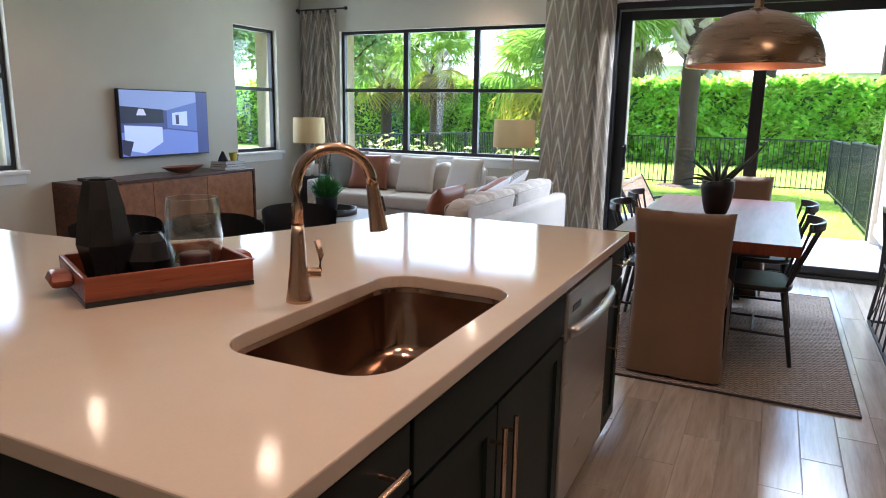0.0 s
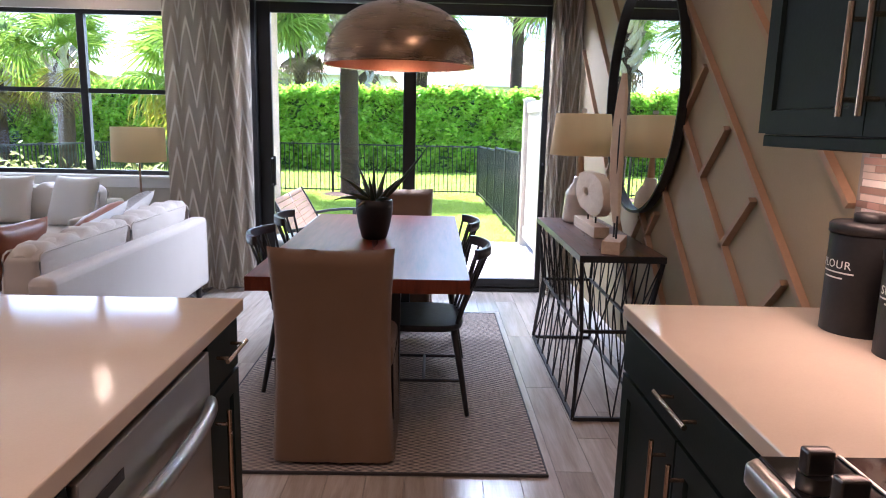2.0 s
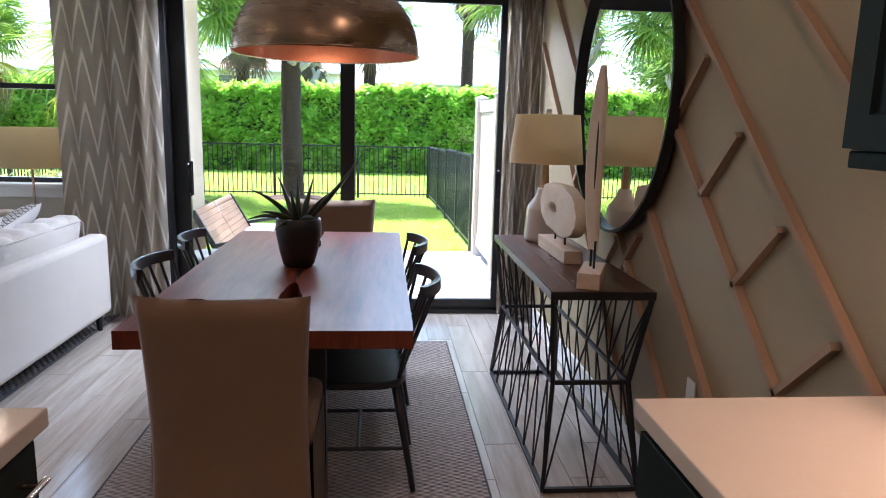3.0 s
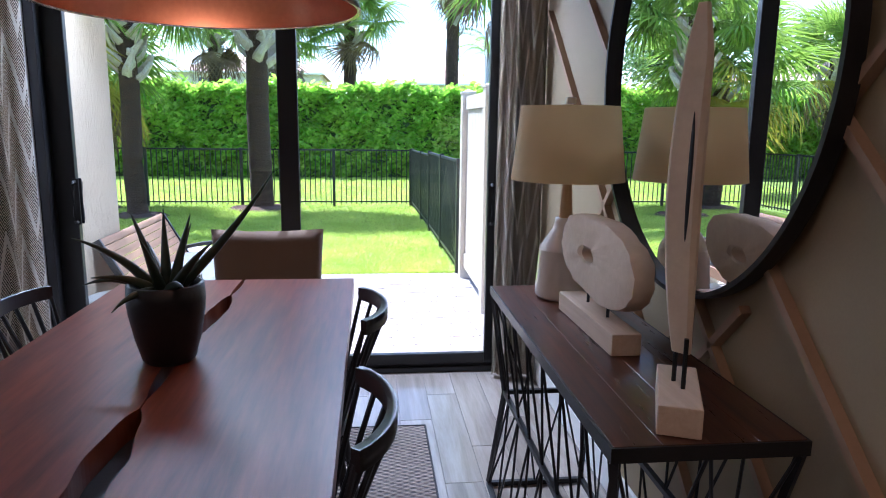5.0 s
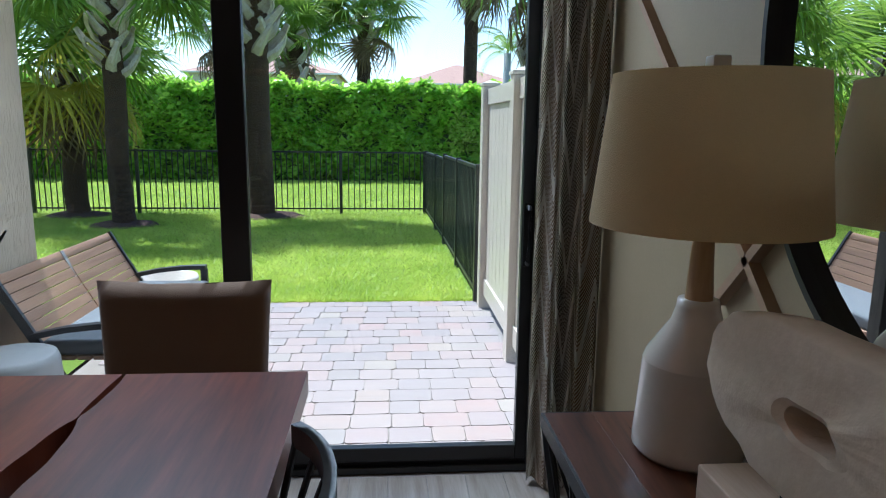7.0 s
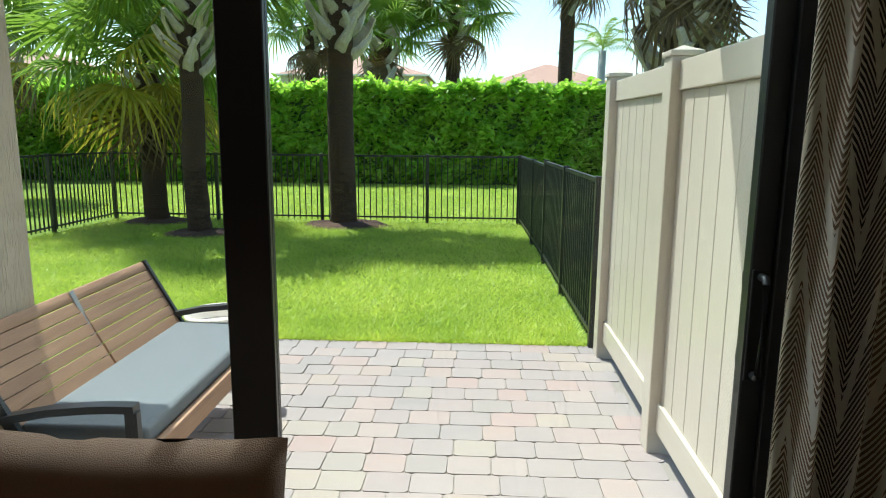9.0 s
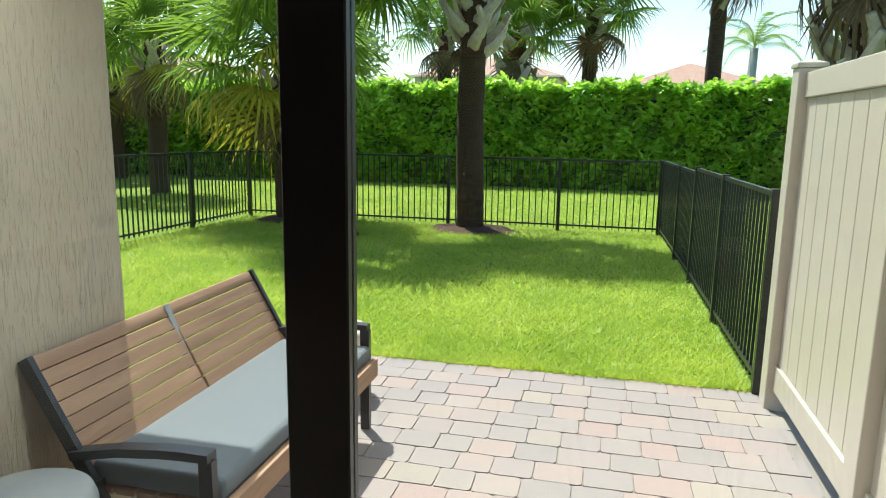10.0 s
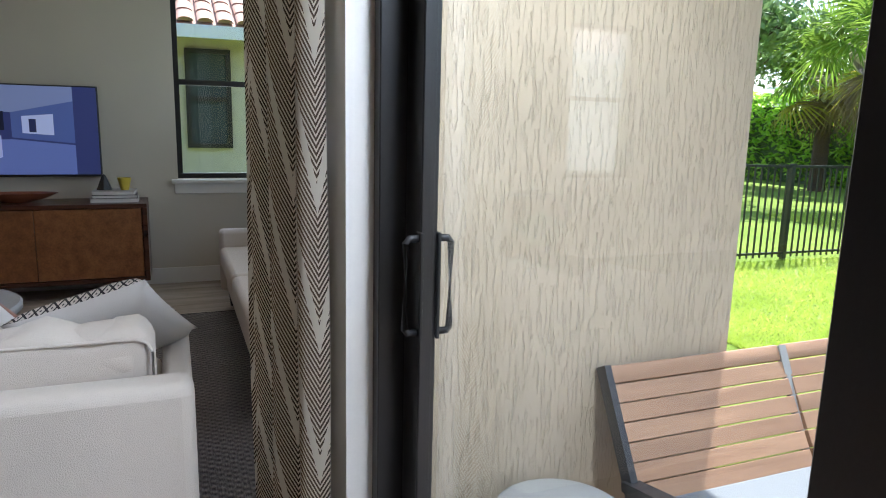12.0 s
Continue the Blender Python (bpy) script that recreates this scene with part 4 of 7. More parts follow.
def rug(name, label, x0, x1, y0, y1, mat):
    bm = B()
    nx, ny = 60, 90
    vs = {}
    for i in range(nx + 1):
        for j in range(ny + 1):
            x, y = x0 + (x1 - x0) * i / nx, y0 + (y1 - y0) * j / ny
            if i in (0, nx): x += 0.004 * math.sin(y * 180)
            if j in (0, ny): y += 0.004 * math.sin(x * 170)
            vs[i, j] = bm.verts.new((x, y, 0.011 + 0.0015 * noise.noise(Vector((x * 9, y * 9, 0)))))
    for i in range(nx):
        for j in range(ny): bm.faces.new((vs[i, j], vs[i + 1, j], vs[i + 1, j + 1], vs[i, j + 1]))
    r = thing(name, label, "rug")
    part("woven_field", bm, mat, r)
    for a in ((x0 - 0.006, x0 + 0.003, y0, y1), (x1 - 0.003, x1 + 0.006, y0, y1), (x0 - 0.006, x1 + 0.006, y0 - 0.008, y0 + 0.003), (x0 - 0.006, x1 + 0.006, y1 - 0.003, y1 + 0.008)):
        bm = B(); box(bm, *a, 0.001, 0.0145, 0.004); part("binding", bm, M_RUGB, r)
M_RUGB = fabric("dark_rug_binding", (0.03, 0.028, 0.03), (0.05, 0.045, 0.045), 300)
M_RUG = rug_mat("woven_jute_and_grey_wool", (0.10, 0.095, 0.10), (0.52, 0.43, 0.36), (0.26, 0.22, 0.20), 120, 215)
rug("area_rug", "woven grey and tan wool rug under the dining table", -0.925, 0.575, 3.69, 6.08, M_RUG)

# table with a river gap
TX0, TX1, TY0, TY1, TZ = -0.703, 0.252, 3.95, 5.975, 0.757
t = thing("dining_table", "reddish walnut slab dining table with a jagged split along its middle", "dining table")
rnd = random.Random(11)
gap = []
n = 110
for i in range(n + 1):
    y = TY0 + (TY1 - TY0) * i / n
    c = -0.228 + 0.05 * max(0.0, 5.1 - y) - 0.012 * math.sin((y - 4) * 2.6) + 0.006 * noise.noise(Vector((y * 5, 1, 0)))
    w = 0.0012
    for a, b, half in ((5.72, 5.99, 0.008), (5.16, 5.70, 0.030), (4.70, 5.14, 0.016), (3.98, 4.62, 0.042)):
        if a < y < b: w = 0.0015 + half * math.sin(math.pi * (y - a) / (b - a)) ** 0.55 * (1 + 0.25 * noise.noise(Vector((y * 9, 3, 0))))
    gap.append((y, c - w, c + w))
for side in (0, 1):
    pts = [(x1 if side else x0, y) for y, x0, x1 in gap]
    out = [(TX1, TY1), (TX1, TY0)] if side else [(TX0, TY1), (TX0, TY0)]
    poly = pts + out
    if not side: poly = poly[::-1]
    bm = B(); prism(bm, poly, TZ - 0.062, TZ)
    part("tabletop", bm, M_TABLE, t, smooth=None)
bm = B(); box(bm, -0.33, -0.08, TY0 + 0.03, TY1 - 0.03, TZ - 0.0735, TZ - 0.0635); part("split_backing", bm, M_BLKWOOD, t, "dark board under the split")
for yy in (TY0 + 0.28, TY1 - 0.28):
    bm = B(); box(bm, TX0 + 0.14, TX1 - 0.14, yy - 0.05, yy + 0.05, TZ - 0.12, TZ - 0.064, 0.004); part("crossbar", bm, M_BLKWOOD, t)
    for xx in (-0.36, -0.09):
        bm = B(); bar(bm, (xx, yy, 0.012), (xx, yy, TZ - 0.12), 0.07); part("leg", bm, M_BLKWOOD, t)

# slipcovered end chairs; the seat looks along +y
def slip_chair(at, turn, label, wide=1.0):
    t = thing("slipcovered_chair", label, "dining chair", at, turn, group="slipcovered end chairs")
    bm = B()
    q = bmesh.new()
    bmesh.ops.create_grid(q, x_segments=22, y_segments=26, size=0.5)
    vs = [v.co.copy() for v in q.verts]; q.free()
    def sk(u, v, face):
        # u across, v up the back
        w = (0.255 - 0.022 * math.sin(math.pi * v * 0.9)) * wide
        x = u * 2 * w
        z = 0.015 + 0.90 * v - (0.012 * (1 - (2 * u) ** 2) if v > 0.9 else 0) * (v - 0.9) * 10
        lean = -0.10 * max(0, v - 0.45) ** 1.3
        y = -0.02 + lean + face * 0.045 * (1 - (abs(2 * u)) ** 10) ** 0.5 * (1 - max(0, (v - 0.94) / 0.06) ** 2 * 0.9)
        wr = 0.006 * noise.noise(Vector((u * 6, v * 2.5, face * 3))) + 0.006 * math.sin(u * 22 + v * 2) * max(0, 0.5 - v)
        return Vector((x, y + face * wr, z))
    for face in (-1, 1):
        g = {}
        for i in range(25):
            for j in range(29):
                g[i, j] = bm.verts.new(sk(i / 24 - 0.5, j / 28, face))
        for i in range(24):
            for j in range(28):
                c4 = (g[i, j], g[i + 1, j], g[i + 1, j + 1], g[i, j + 1])
                bm.faces.new(c4 if face < 0 else c4[::-1])
    bmesh.ops.remove_doubles(bm, verts=bm.verts[:], dist=0.012)
    part("back_cover", bm, M_SLIP, t, smooth=80)
    bm = B(); box(bm, -0.24, 0.24, 0.02, 0.46, 0.38, 0.49, 0.035, 3); part("seat", bm, M_SLIP, t, smooth=80)
    bm = B()
    rows = []
    path = [(-0.243, 0.0), (-0.245, 0.15), (-0.245, 0.30), (-0.243, 0.44), (-0.23, 0.465), (-0.12, 0.47), (0, 0.47), (0.12, 0.47), (0.23, 0.465), (0.243, 0.44), (0.245, 0.30), (0.245, 0.15), (0.243, 0.0)]
    fine = []
    for a, b in zip(path, path[1:]):
        fine += [(a[0] + (b[0] - a[0]) * k / 6, a[1] + (b[1] - a[1]) * k / 6) for k in range(6)]
    fine.append(path[-1])
    for i, (x, y) in enumerate(fine):
        f = 0.010 * math.sin(i * 1.1) * 1
        rows.append([bm.verts.new((x * (1 + (0.03 + f) * s), y * (1 + (0.02 + f * 0.7) * s), 0.43 - 0.418 * s)) for s in (0, 0.35, 0.7, 1)])
    for a, b in zip(rows, rows[1:]):
        for k in range(3): bm.faces.new((a[k], b[k], b[k + 1], a[k + 1]))
    bmesh.ops.solidify(bm, geom=bm.faces[:], thickness=0.004)
    part("skirt", bm, M_SLIP, t, smooth=80)
    for x in (-0.2, 0.2):
        for y in (0.03, 0.42):
            bm = B(); bar(bm, (x, y, 0.0), (x, y, 0.1), 0.035); part("leg", bm, M_BLKWOOD, t)
    return t
slip_chair((-0.305, 3.80, 0.014), 0, "taupe linen slipcovered dining chair at the table's end")
slip_chair((-0.167, 6.30, 0.002), 180, "taupe linen slipcovered dining chair before the glass door", 1.07)

# black spindle-back chairs; the seat looks along +y
def spindle_chair():
    t = thing("spindle_chair", "black stained spindle-back wooden dining chair beside the table", "dining chair", group="spindle chairs round the table")
    bm = B()
    out = []
    for k in range(40):
        a = 2 * math.pi * k / 40
        c, s = math.cos(a), math.sin(a)
        x = 0.225 * math.copysign(abs(c) ** 0.62, c) * (1 - 0.06 * s); y = 0.02 + 0.21 * math.copysign(abs(s) ** 0.62, s)
        out.append((x, y))
    prism(bm, out, 0.425, 0.455, 0.008)
    part("seat", bm, M_BLKWOOD, t)
    for sx in (-1, 1):
        for fy, ty in ((0.16, 0.215), (-0.14, -0.215)):
            bm = B(); tube(bm, [(sx * 0.15, fy, 0.43), (sx * 0.172, (fy + ty) / 2, 0.22), (sx * 0.2, ty, 0.0)], 0.017, 10, lambda f: 1.05 - 0.35 * f); part("leg", bm, M_BLKWOOD, t)
        bm = B(); cone(bm, (sx * 0.178, 0.185, 0.17), (sx * 0.178, -0.18, 0.17), 0.008); part("stretcher", bm, M_BLKWOOD, t)
    bm = B(); cone(bm, (-0.178, 0, 0.17), (0.178, 0, 0.17), 0.008); part("stretcher", bm, M_BLKWOOD, t)
    n = 12
    top = [(0.215 * math.sin(radians(-58 + 116 * k / n)) / math.sin(radians(58)), -0.235 - 0.075 * (math.cos(radians(-58 + 116 * k / n)) - math.cos(radians(58))) / (1 - math.cos(radians(58))), 0.80) for k in range(n + 1)]
    bm = B()
    for a, b in zip(top, top[1:]): bar(bm, a, b, 0.022, 0.045)
    bmesh.ops.remove_doubles(bm, verts=bm.verts[:], dist=0.004)
    part("top_rail", bm, M_BLKWOOD, t, smooth=50)
    for k in range(7):
        q = top[int(round(k * n / 6))]
        base = (-0.165 + 0.055 * k, -0.155 - 0.02 * math.sin(math.pi * k / 6), 0.45)
        bm = B(); cone(bm, base, (q[0] * 0.97, q[1], 0.79), 0.0095 if k in (0, 6) else 0.0075, 0.007, 8); part("spindle", bm, M_BLKWOOD, t)
    return t
c0 = spindle_chair()
c0.matrix_basis = pose(0.06, 4.44, 0.0145, 0, 0, 90)
copy_thing(c0, pose(0.06, 5.26, 0.0145, 0, 0, 92))
copy_thing(c0, pose(-0.56, 4.70, 0.0145, 0, 0, -90))
copy_thing(c0, pose(-0.57, 5.36, 0.0145, 0, 0, -87))

# aloe in a charcoal pot
t = thing("potted_aloe", "spiky dark aloe in a round charcoal pot on the table", "potted plant", (-0.24, 4.965, TZ + 0.0015))
bm = B(); lathe(bm, [(0, 0), (0.062, 0), (0.072, 0.01), (0.088, 0.07), (0.101, 0.14), (0.105, 0.18), (0.102, 0.222), (0.093, 0.225), (0.094, 0.18), (0.09, 0.16), (0, 0.16)], 40); part("pot", bm, M_POT, t)
bm = B(); lathe(bm, [(0.093, 0.195), (0.05, 0.202), (0, 0.205)], 24); part("soil", bm, plain("potting_soil", (0.025, 0.017, 0.012), None, 0.95, fine=60, relief=0.8), t)
rnd = random.Random(3)
for k, (az, ln, tilt, cur) in enumerate(((8, .43, 47, -.12), (60, .2, 20, .1), (120, .2, 40, .25), (170, .22, 58, .5), (215, .18, 45, .4), (260, .2, 25, .1), (300, .17, 50, .4), (340, .2, 30, .2), (30, .22, 12, .05), (150, .24, 18, .1), (200, .26, 30, .35), (80, .18, 52, .5), (240, .16, 60, .6), (100, .23, 8, .0))):
    bm = B()
    a, ti = radians(az), radians(tilt)
    pts = []
    for i in range(9):
        f = i / 8
        b_ = ti + cur * f
        pts.append((math.cos(a) * (0.02 + ln * f * math.sin(b_)), math.sin(a) * (0.02 + ln * f * math.sin(b_)), 0.195 + ln * f * math.cos(b_)))
    tube(bm, pts, 0.0175, 7, lambda f: 1.0 - 0.93 * f ** 1.3)
    part("leaf", bm, M_ALOE, t)

# pendant lamp
t = thing("pendant_lamp", "large brushed bronze dome pendant with a copper inside", "pendant lamp", (-0.105, 4.95, 1.712))
R, H = 0.405, 0.355
prof = [(R, 0.0), (R, 0.012)] + [(R * math.cos(radians(a)) ** 0.86, 0.012 + (H - 0.03) * math.sin(radians(a))) for a in range(6, 85, 6)] + [(0.05, H - 0.006), (0.03, H)]
bm = B(); lathe(bm, prof, 72); part("shade", bm, M_BRASS, t, smooth=60)
inner = [(max(r - 0.005, 0.02), z - 0.004 if z > 0.02 else z + 0.001) for r, z in prof]
bm = B(); lathe(bm, inner[::-1], 72); part("shade_lining", bm, M_COPPER, t, "copper lining", smooth=60)
bm = B(); lathe(bm, [(R - 0.005, 0.0005), (R + 0.004, -0.003), (R + 0.006, 0.004), (R + 0.001, 0.008)], 72); part("rim", bm, M_BRASS, t)
bm = B(); cone(bm, (0, 0, H), (0, 0, H + 0.06), 0.03, 0.022, 20), cone(bm, (0, 0, H + 0.06), (0, 0, CEIL - 1.712 - 0.025), 0.006, 0.006, 10), cone(bm, (0, 0, CEIL - 1.712 - 0.025), (0, 0, CEIL - 1.712 - 0.001), 0.06, 0.06, 28); part("stem_and_canopy", bm, M_BRASS, t)
bm = B(); lathe(bm, [(0, 0.13), (0.03, 0.14), (0.04, 0.17), (0.025, 0.22), (0.018, 0.26), (0.018, 0.33)], 20); part("bulb", bm, glow("warm_bulb", (1.0, 0.6, 0.3), 0.8), t, "lit warm bulb")
lamp("pendant_bulb", "POINT", pose(-0.105, 4.95, 1.83), 0.4, WARM, radius=0.04)

# console table with black wire legs
t = thing("console_table", "dark wood console table on a black zigzag rod frame", "console table")
X0, X1, Y0, Y1, CZ = 0.776, 1.182, 4.218, 5.54, 0.822
for k in range(4):
    w = (X1 - X0 - 0.012) / 4
    bm = B(); box(bm, X0 + 0.006 + w * k, X0 + 0.006 + w * (k + 1) - 0.0003, Y0 + 0.006, Y1 - 0.006, CZ - 0.022, CZ, 0.0005, 1); part("top_board", bm, M_DARKWOOD, t, smooth=None)
bm = B()
for a in ((X0, X1, Y0, Y0 + 0.006), (X0, X1, Y1 - 0.006, Y1), (X0, X0 + 0.006, Y0 + 0.006, Y1 - 0.006), (X1 - 0.006, X1, Y0 + 0.006, Y1 - 0.006)): box(bm, *a, CZ - 0.032, CZ - 0.001)
part("top_frame", bm, M_BMETAL, t, smooth=None)
WX0, WX1, WY0, WY1, WZ = X0 + 0.05, X1 - 0.05, Y0 + 0.09, Y1 - 0.09, 0.43
def ringbars(x0, x1, y0, y1, z, w):
    for p, q in (((x0, y0), (x1, y0)), ((x1, y0), (x1, y1)), ((x1, y1), (x0, y1)), ((x0, y1), (x0, y0))):
        bm = B(); bar(bm, (*p, z), (*q, z), w); part("rail", bm, M_BMETAL, t, smooth=None)
ringbars(X0 + 0.012, X1 - 0.012, Y0 + 0.012, Y1 - 0.012, 0.012, 0.018)
ringbars(WX0, WX1, WY0, WY1, WZ, 0.016)
zt, zb = CZ - 0.034, 0.02
for (cx, cy), (wx, wy) in zip(((X0 + .012, Y0 + .012), (X1 - .012, Y0 + .012), (X1 - .012, Y1 - .012), (X0 + .012, Y1 - .012)), ((WX0, WY0), (WX1, WY0), (WX1, WY1), (WX0, WY1))):
    for z in (zt, zb):
        bm = B(); bar(bm, (cx, cy, z), (wx, wy, WZ), 0.016); part("leg", bm, M_BMETAL, t, smooth=None)
def zig(n, pt, pw, z):
    for k in range(n):
        for a, b in (((k + 0.02) / n, (k + 0.5) / n), ((k + 0.98) / n, (k + 0.5) / n)):
            p, q = pt(a), pw(b)
            bm = B(); cone(bm, (*p, z), (*q, WZ), 0.0042, seg=6); part("rod", bm, M_BMETAL, t)
for z in (zt, zb):
    for xo, xi in ((X0 + .012, WX0), (X1 - .012, WX1)):
        zig(7, lambda f: (xo, Y0 + .012 + (Y1 - Y0 - .024) * f), lambda f: (xi, WY0 + (WY1 - WY0) * f), z)
    for yo, yi in ((Y0 + .012, WY0), (Y1 - .012, WY1)):
        zig(2, lambda f: (X0 + .012 + (X1 - X0 - .024) * f, yo), lambda f: (WX0 + (WX1 - WX0) * f, yi), z)

# mirror
t = thing("wall_mirror", "large round mirror in a black metal frame on the wall", "mirror", (XE - 0.022, 4.925, 1.60))
RM = 0.655
ro = pose(0, 0, 0, 0, -90, 0)
bm2 = B(); lathe(bm2, [(RM, 0.0), (RM, 0.042), (RM - 0.014, 0.042), (RM - 0.014, 0.0), (RM, 0.0)], 96); bmesh.ops.transform(bm2, matrix=ro, verts=bm2.verts[:])
part("frame", bm2, M_BMETAL, t, smooth=40)
bm = B(); lathe(bm, [(0, 0.012), (RM - 0.0145, 0.012)], 96); bmesh.ops.transform(bm, matrix=ro, verts=bm.verts[:]); part("mirror_glass", bm, M_MIRROR, t, "silvered mirror glass", smooth=None)
bm = B(); lathe(bm, [(0, 0.0), (RM - 0.0145, 0.0), (RM - 0.0145, 0.006), (0, 0.006)], 64); bmesh.ops.transform(bm, matrix=ro, verts=bm.verts[:]); part("backing", bm, M_BMETAL, t)

# table lamp on the console
t = thing("table_lamp", "cream ceramic bottle table lamp with oak neck and drum shade", "table lamp", (1.005, 5.36, CZ + 0.001))
bm = B(); lathe(bm, [(0, 0), (0.088, 0), (0.098, 0.012), (0.098, 0.03), (0.088, 0.172), (0.082, 0.188), (0.044, 0.245), (0.037, 0.270), (0.035, 0.284), (0, 0.284)], 44); part("base", bm, M_CERAM, t, smooth=40)
bm = B(); lathe(bm, [(0, 0.2845), (0.024, 0.2845), (0.016, 0.42), (0, 0.42)], 32); part("neck", bm, M_OAK, t, "pale oak neck")
bm = B(); cone(bm, (0, 0, 0.37), (0, 0, 0.68), 0.006); part("rod", bm, M_NICKEL, t)
bm = B(); lathe(bm, [(0.195, 0.415), (0.167, 0.665), (0.165, 0.665), (0.193, 0.415), (0.195, 0.415)], 64); part("shade", bm, M_SHADE, t, "cream linen drum shade", smooth=60)
bm = B(); box(bm, -0.016, 0.016, -0.016, 0.016, 0.672, 0.695, 0.004); part("finial", bm, M_CERAM, t)
# carved ring sculpture
t = thing("ring_sculpture", "carved pale wood oval with a hole, on a block stand", "sculpture", (0.992, 4.96, CZ + 0.001), 1)
bm = B(); box(bm, -0.041, 0.041, -0.24, 0.24, 0, 0.06, 0.003); part("stand", bm, M_BLOCK, t, "pale wooden block stand")
for y in (-0.075, 0.095):
    bm = B(); cone(bm, (0.008, y, 0.058), (0.008, y, 0.14), 0.005, seg=8); part("pin", bm, M_BMETAL, t)
bm = B()
nu, nv = 38, 12
grid = []
for i in range(nu):
    a = 2 * math.pi * i / nu
    ring = []
    for j in range(nv):
        b = 2 * math.pi * j / nv
        ri, roo = 0.20, 1.0
        mid, half = 0.575, 0.425
        rr = mid + half * math.copysign(abs(math.cos(b)) ** 0.3, math.cos(b))
        th = 0.036 * math.copysign(abs(math.sin(b)) ** 0.22, math.sin(b)) * (1.1 - 0.2 * rr)
        ca, sa = math.cos(a), math.sin(a)
        y, z = 0.282 * rr * math.copysign(abs(ca) ** 0.85, ca) + 0.04 * (1 - rr), 0.113 * rr * math.copysign(abs(sa) ** 0.85, sa)
        w = 1 + 0.09 * noise.noise(Vector((y * 11, z * 11, 2)))
        th *= 1 + 0.35 * noise.noise(Vector((y * 26, z * 26, 7)))
        ring.append(bm.verts.new((th, y * w, z * w)))
    grid.append(ring)
for i in range(nu):
    for j in range(nv): bm.faces.new((grid[i][j], grid[(i + 1) % nu][j], grid[(i + 1) % nu][(j + 1) % nv], grid[i][(j + 1) % nv]))
bmesh.ops.recalc_face_normals(bm, faces=bm.faces[:])
bmesh.ops.transform(bm, matrix=Matrix.Translation((0, -0.032, 0.222)) @ pose(0, 0, 0, 5, 3, 2), verts=bm.verts[:])
part("carved_ring", bm, M_STONE, t, "weathered pale wooden ring", smooth=50)
# blade sculpture
t = thing("blade_sculpture", "tall carved pale wood blade on a block stand", "sculpture", (0.972, 4.365, CZ + 0.001), 0)
bm = B(); box(bm, -0.043, 0.043, -0.125, 0.125, 0, 0.062, 0.003)
bmesh.ops.transform(bm, matrix=pose(0, 0, 0, 0, 0, -23), verts=bm.verts[:]); part("stand", bm, M_BLOCK, t, "pale wooden block stand")
for y in (-0.02, 0.025):
    bm = B(); cone(bm, (0, y, 0.062), (0, y, 0.17), 0.005, seg=8); part("pin", bm, M_BMETAL, t)
bm = B()
rows = []
for i in range(26):
    f = i / 25
    z = 0.135 + 0.70 * f
    wd = 0.008 + 0.028 * math.sin(math.pi * min(1, 0.08 + 0.86 * f)) ** 0.6 * (1 if f < 0.9 else (1 - (f - 0.9) * 7))
    sh = 0.02 - 0.05 * (f - 0.5) ** 2 * 4 * 0.4 + (0.05 * (f - 0.85) if f > 0.85 else 0)
    th = 0.015 * (0.55 + 0.45 * math.sin(math.pi * f))
    rows.append([bm.verts.new(p) for p in ((-th, sh - wd * 0.75, z), (-th * 0.4, sh - wd, z), (th * 0.4, sh - wd, z), (th, sh - wd * 0.75, z), (th, sh + wd * 0.75, z), (th * 0.4, sh + wd, z), (-th * 0.4, sh + wd, z), (-th, sh + wd * 0.75, z))])
for a, b in zip(rows, rows[1:]):
    for k in range(8): bm.faces.new((a[k], a[(k + 1) % 8], b[(k + 1) % 8], b[k]))
bm.faces.new(rows[0][::-1]), bm.faces.new(rows[-1])
bmesh.ops.recalc_face_normals(bm, faces=bm.faces[:])
bmesh.ops.transform(bm, matrix=pose(0, 0, 0, 0, 0, 38), verts=bm.verts[:])
part("carved_blade", bm, M_STONE, t, "rough pale carved blade", smooth=40)
bm = B(); bmesh.ops.create_uvsphere(bm, u_segments=12, v_segments=10, radius=1.0, matrix=Matrix.Diagonal((0.0016, 0.005, 0.13, 1)))
bmesh.ops.transform(bm, matrix=pose(0, 0, 0, 0, 0, 38) @ Matrix.Translation((-0.0148, 0.004, 0.50)), verts=bm.verts[:])
part("slot", bm, M_BLKWOOD, t, "long dark slot cut into the blade", smooth=60)
bm = B(); box(bm, XE - 0.009, XE - 0.002, 3.99, 4.055, 0.43, 0.55, 0.002)
solid("wall_socket", bm, M_TRIM, "white wall socket plate on the accent wall", "wall socket")

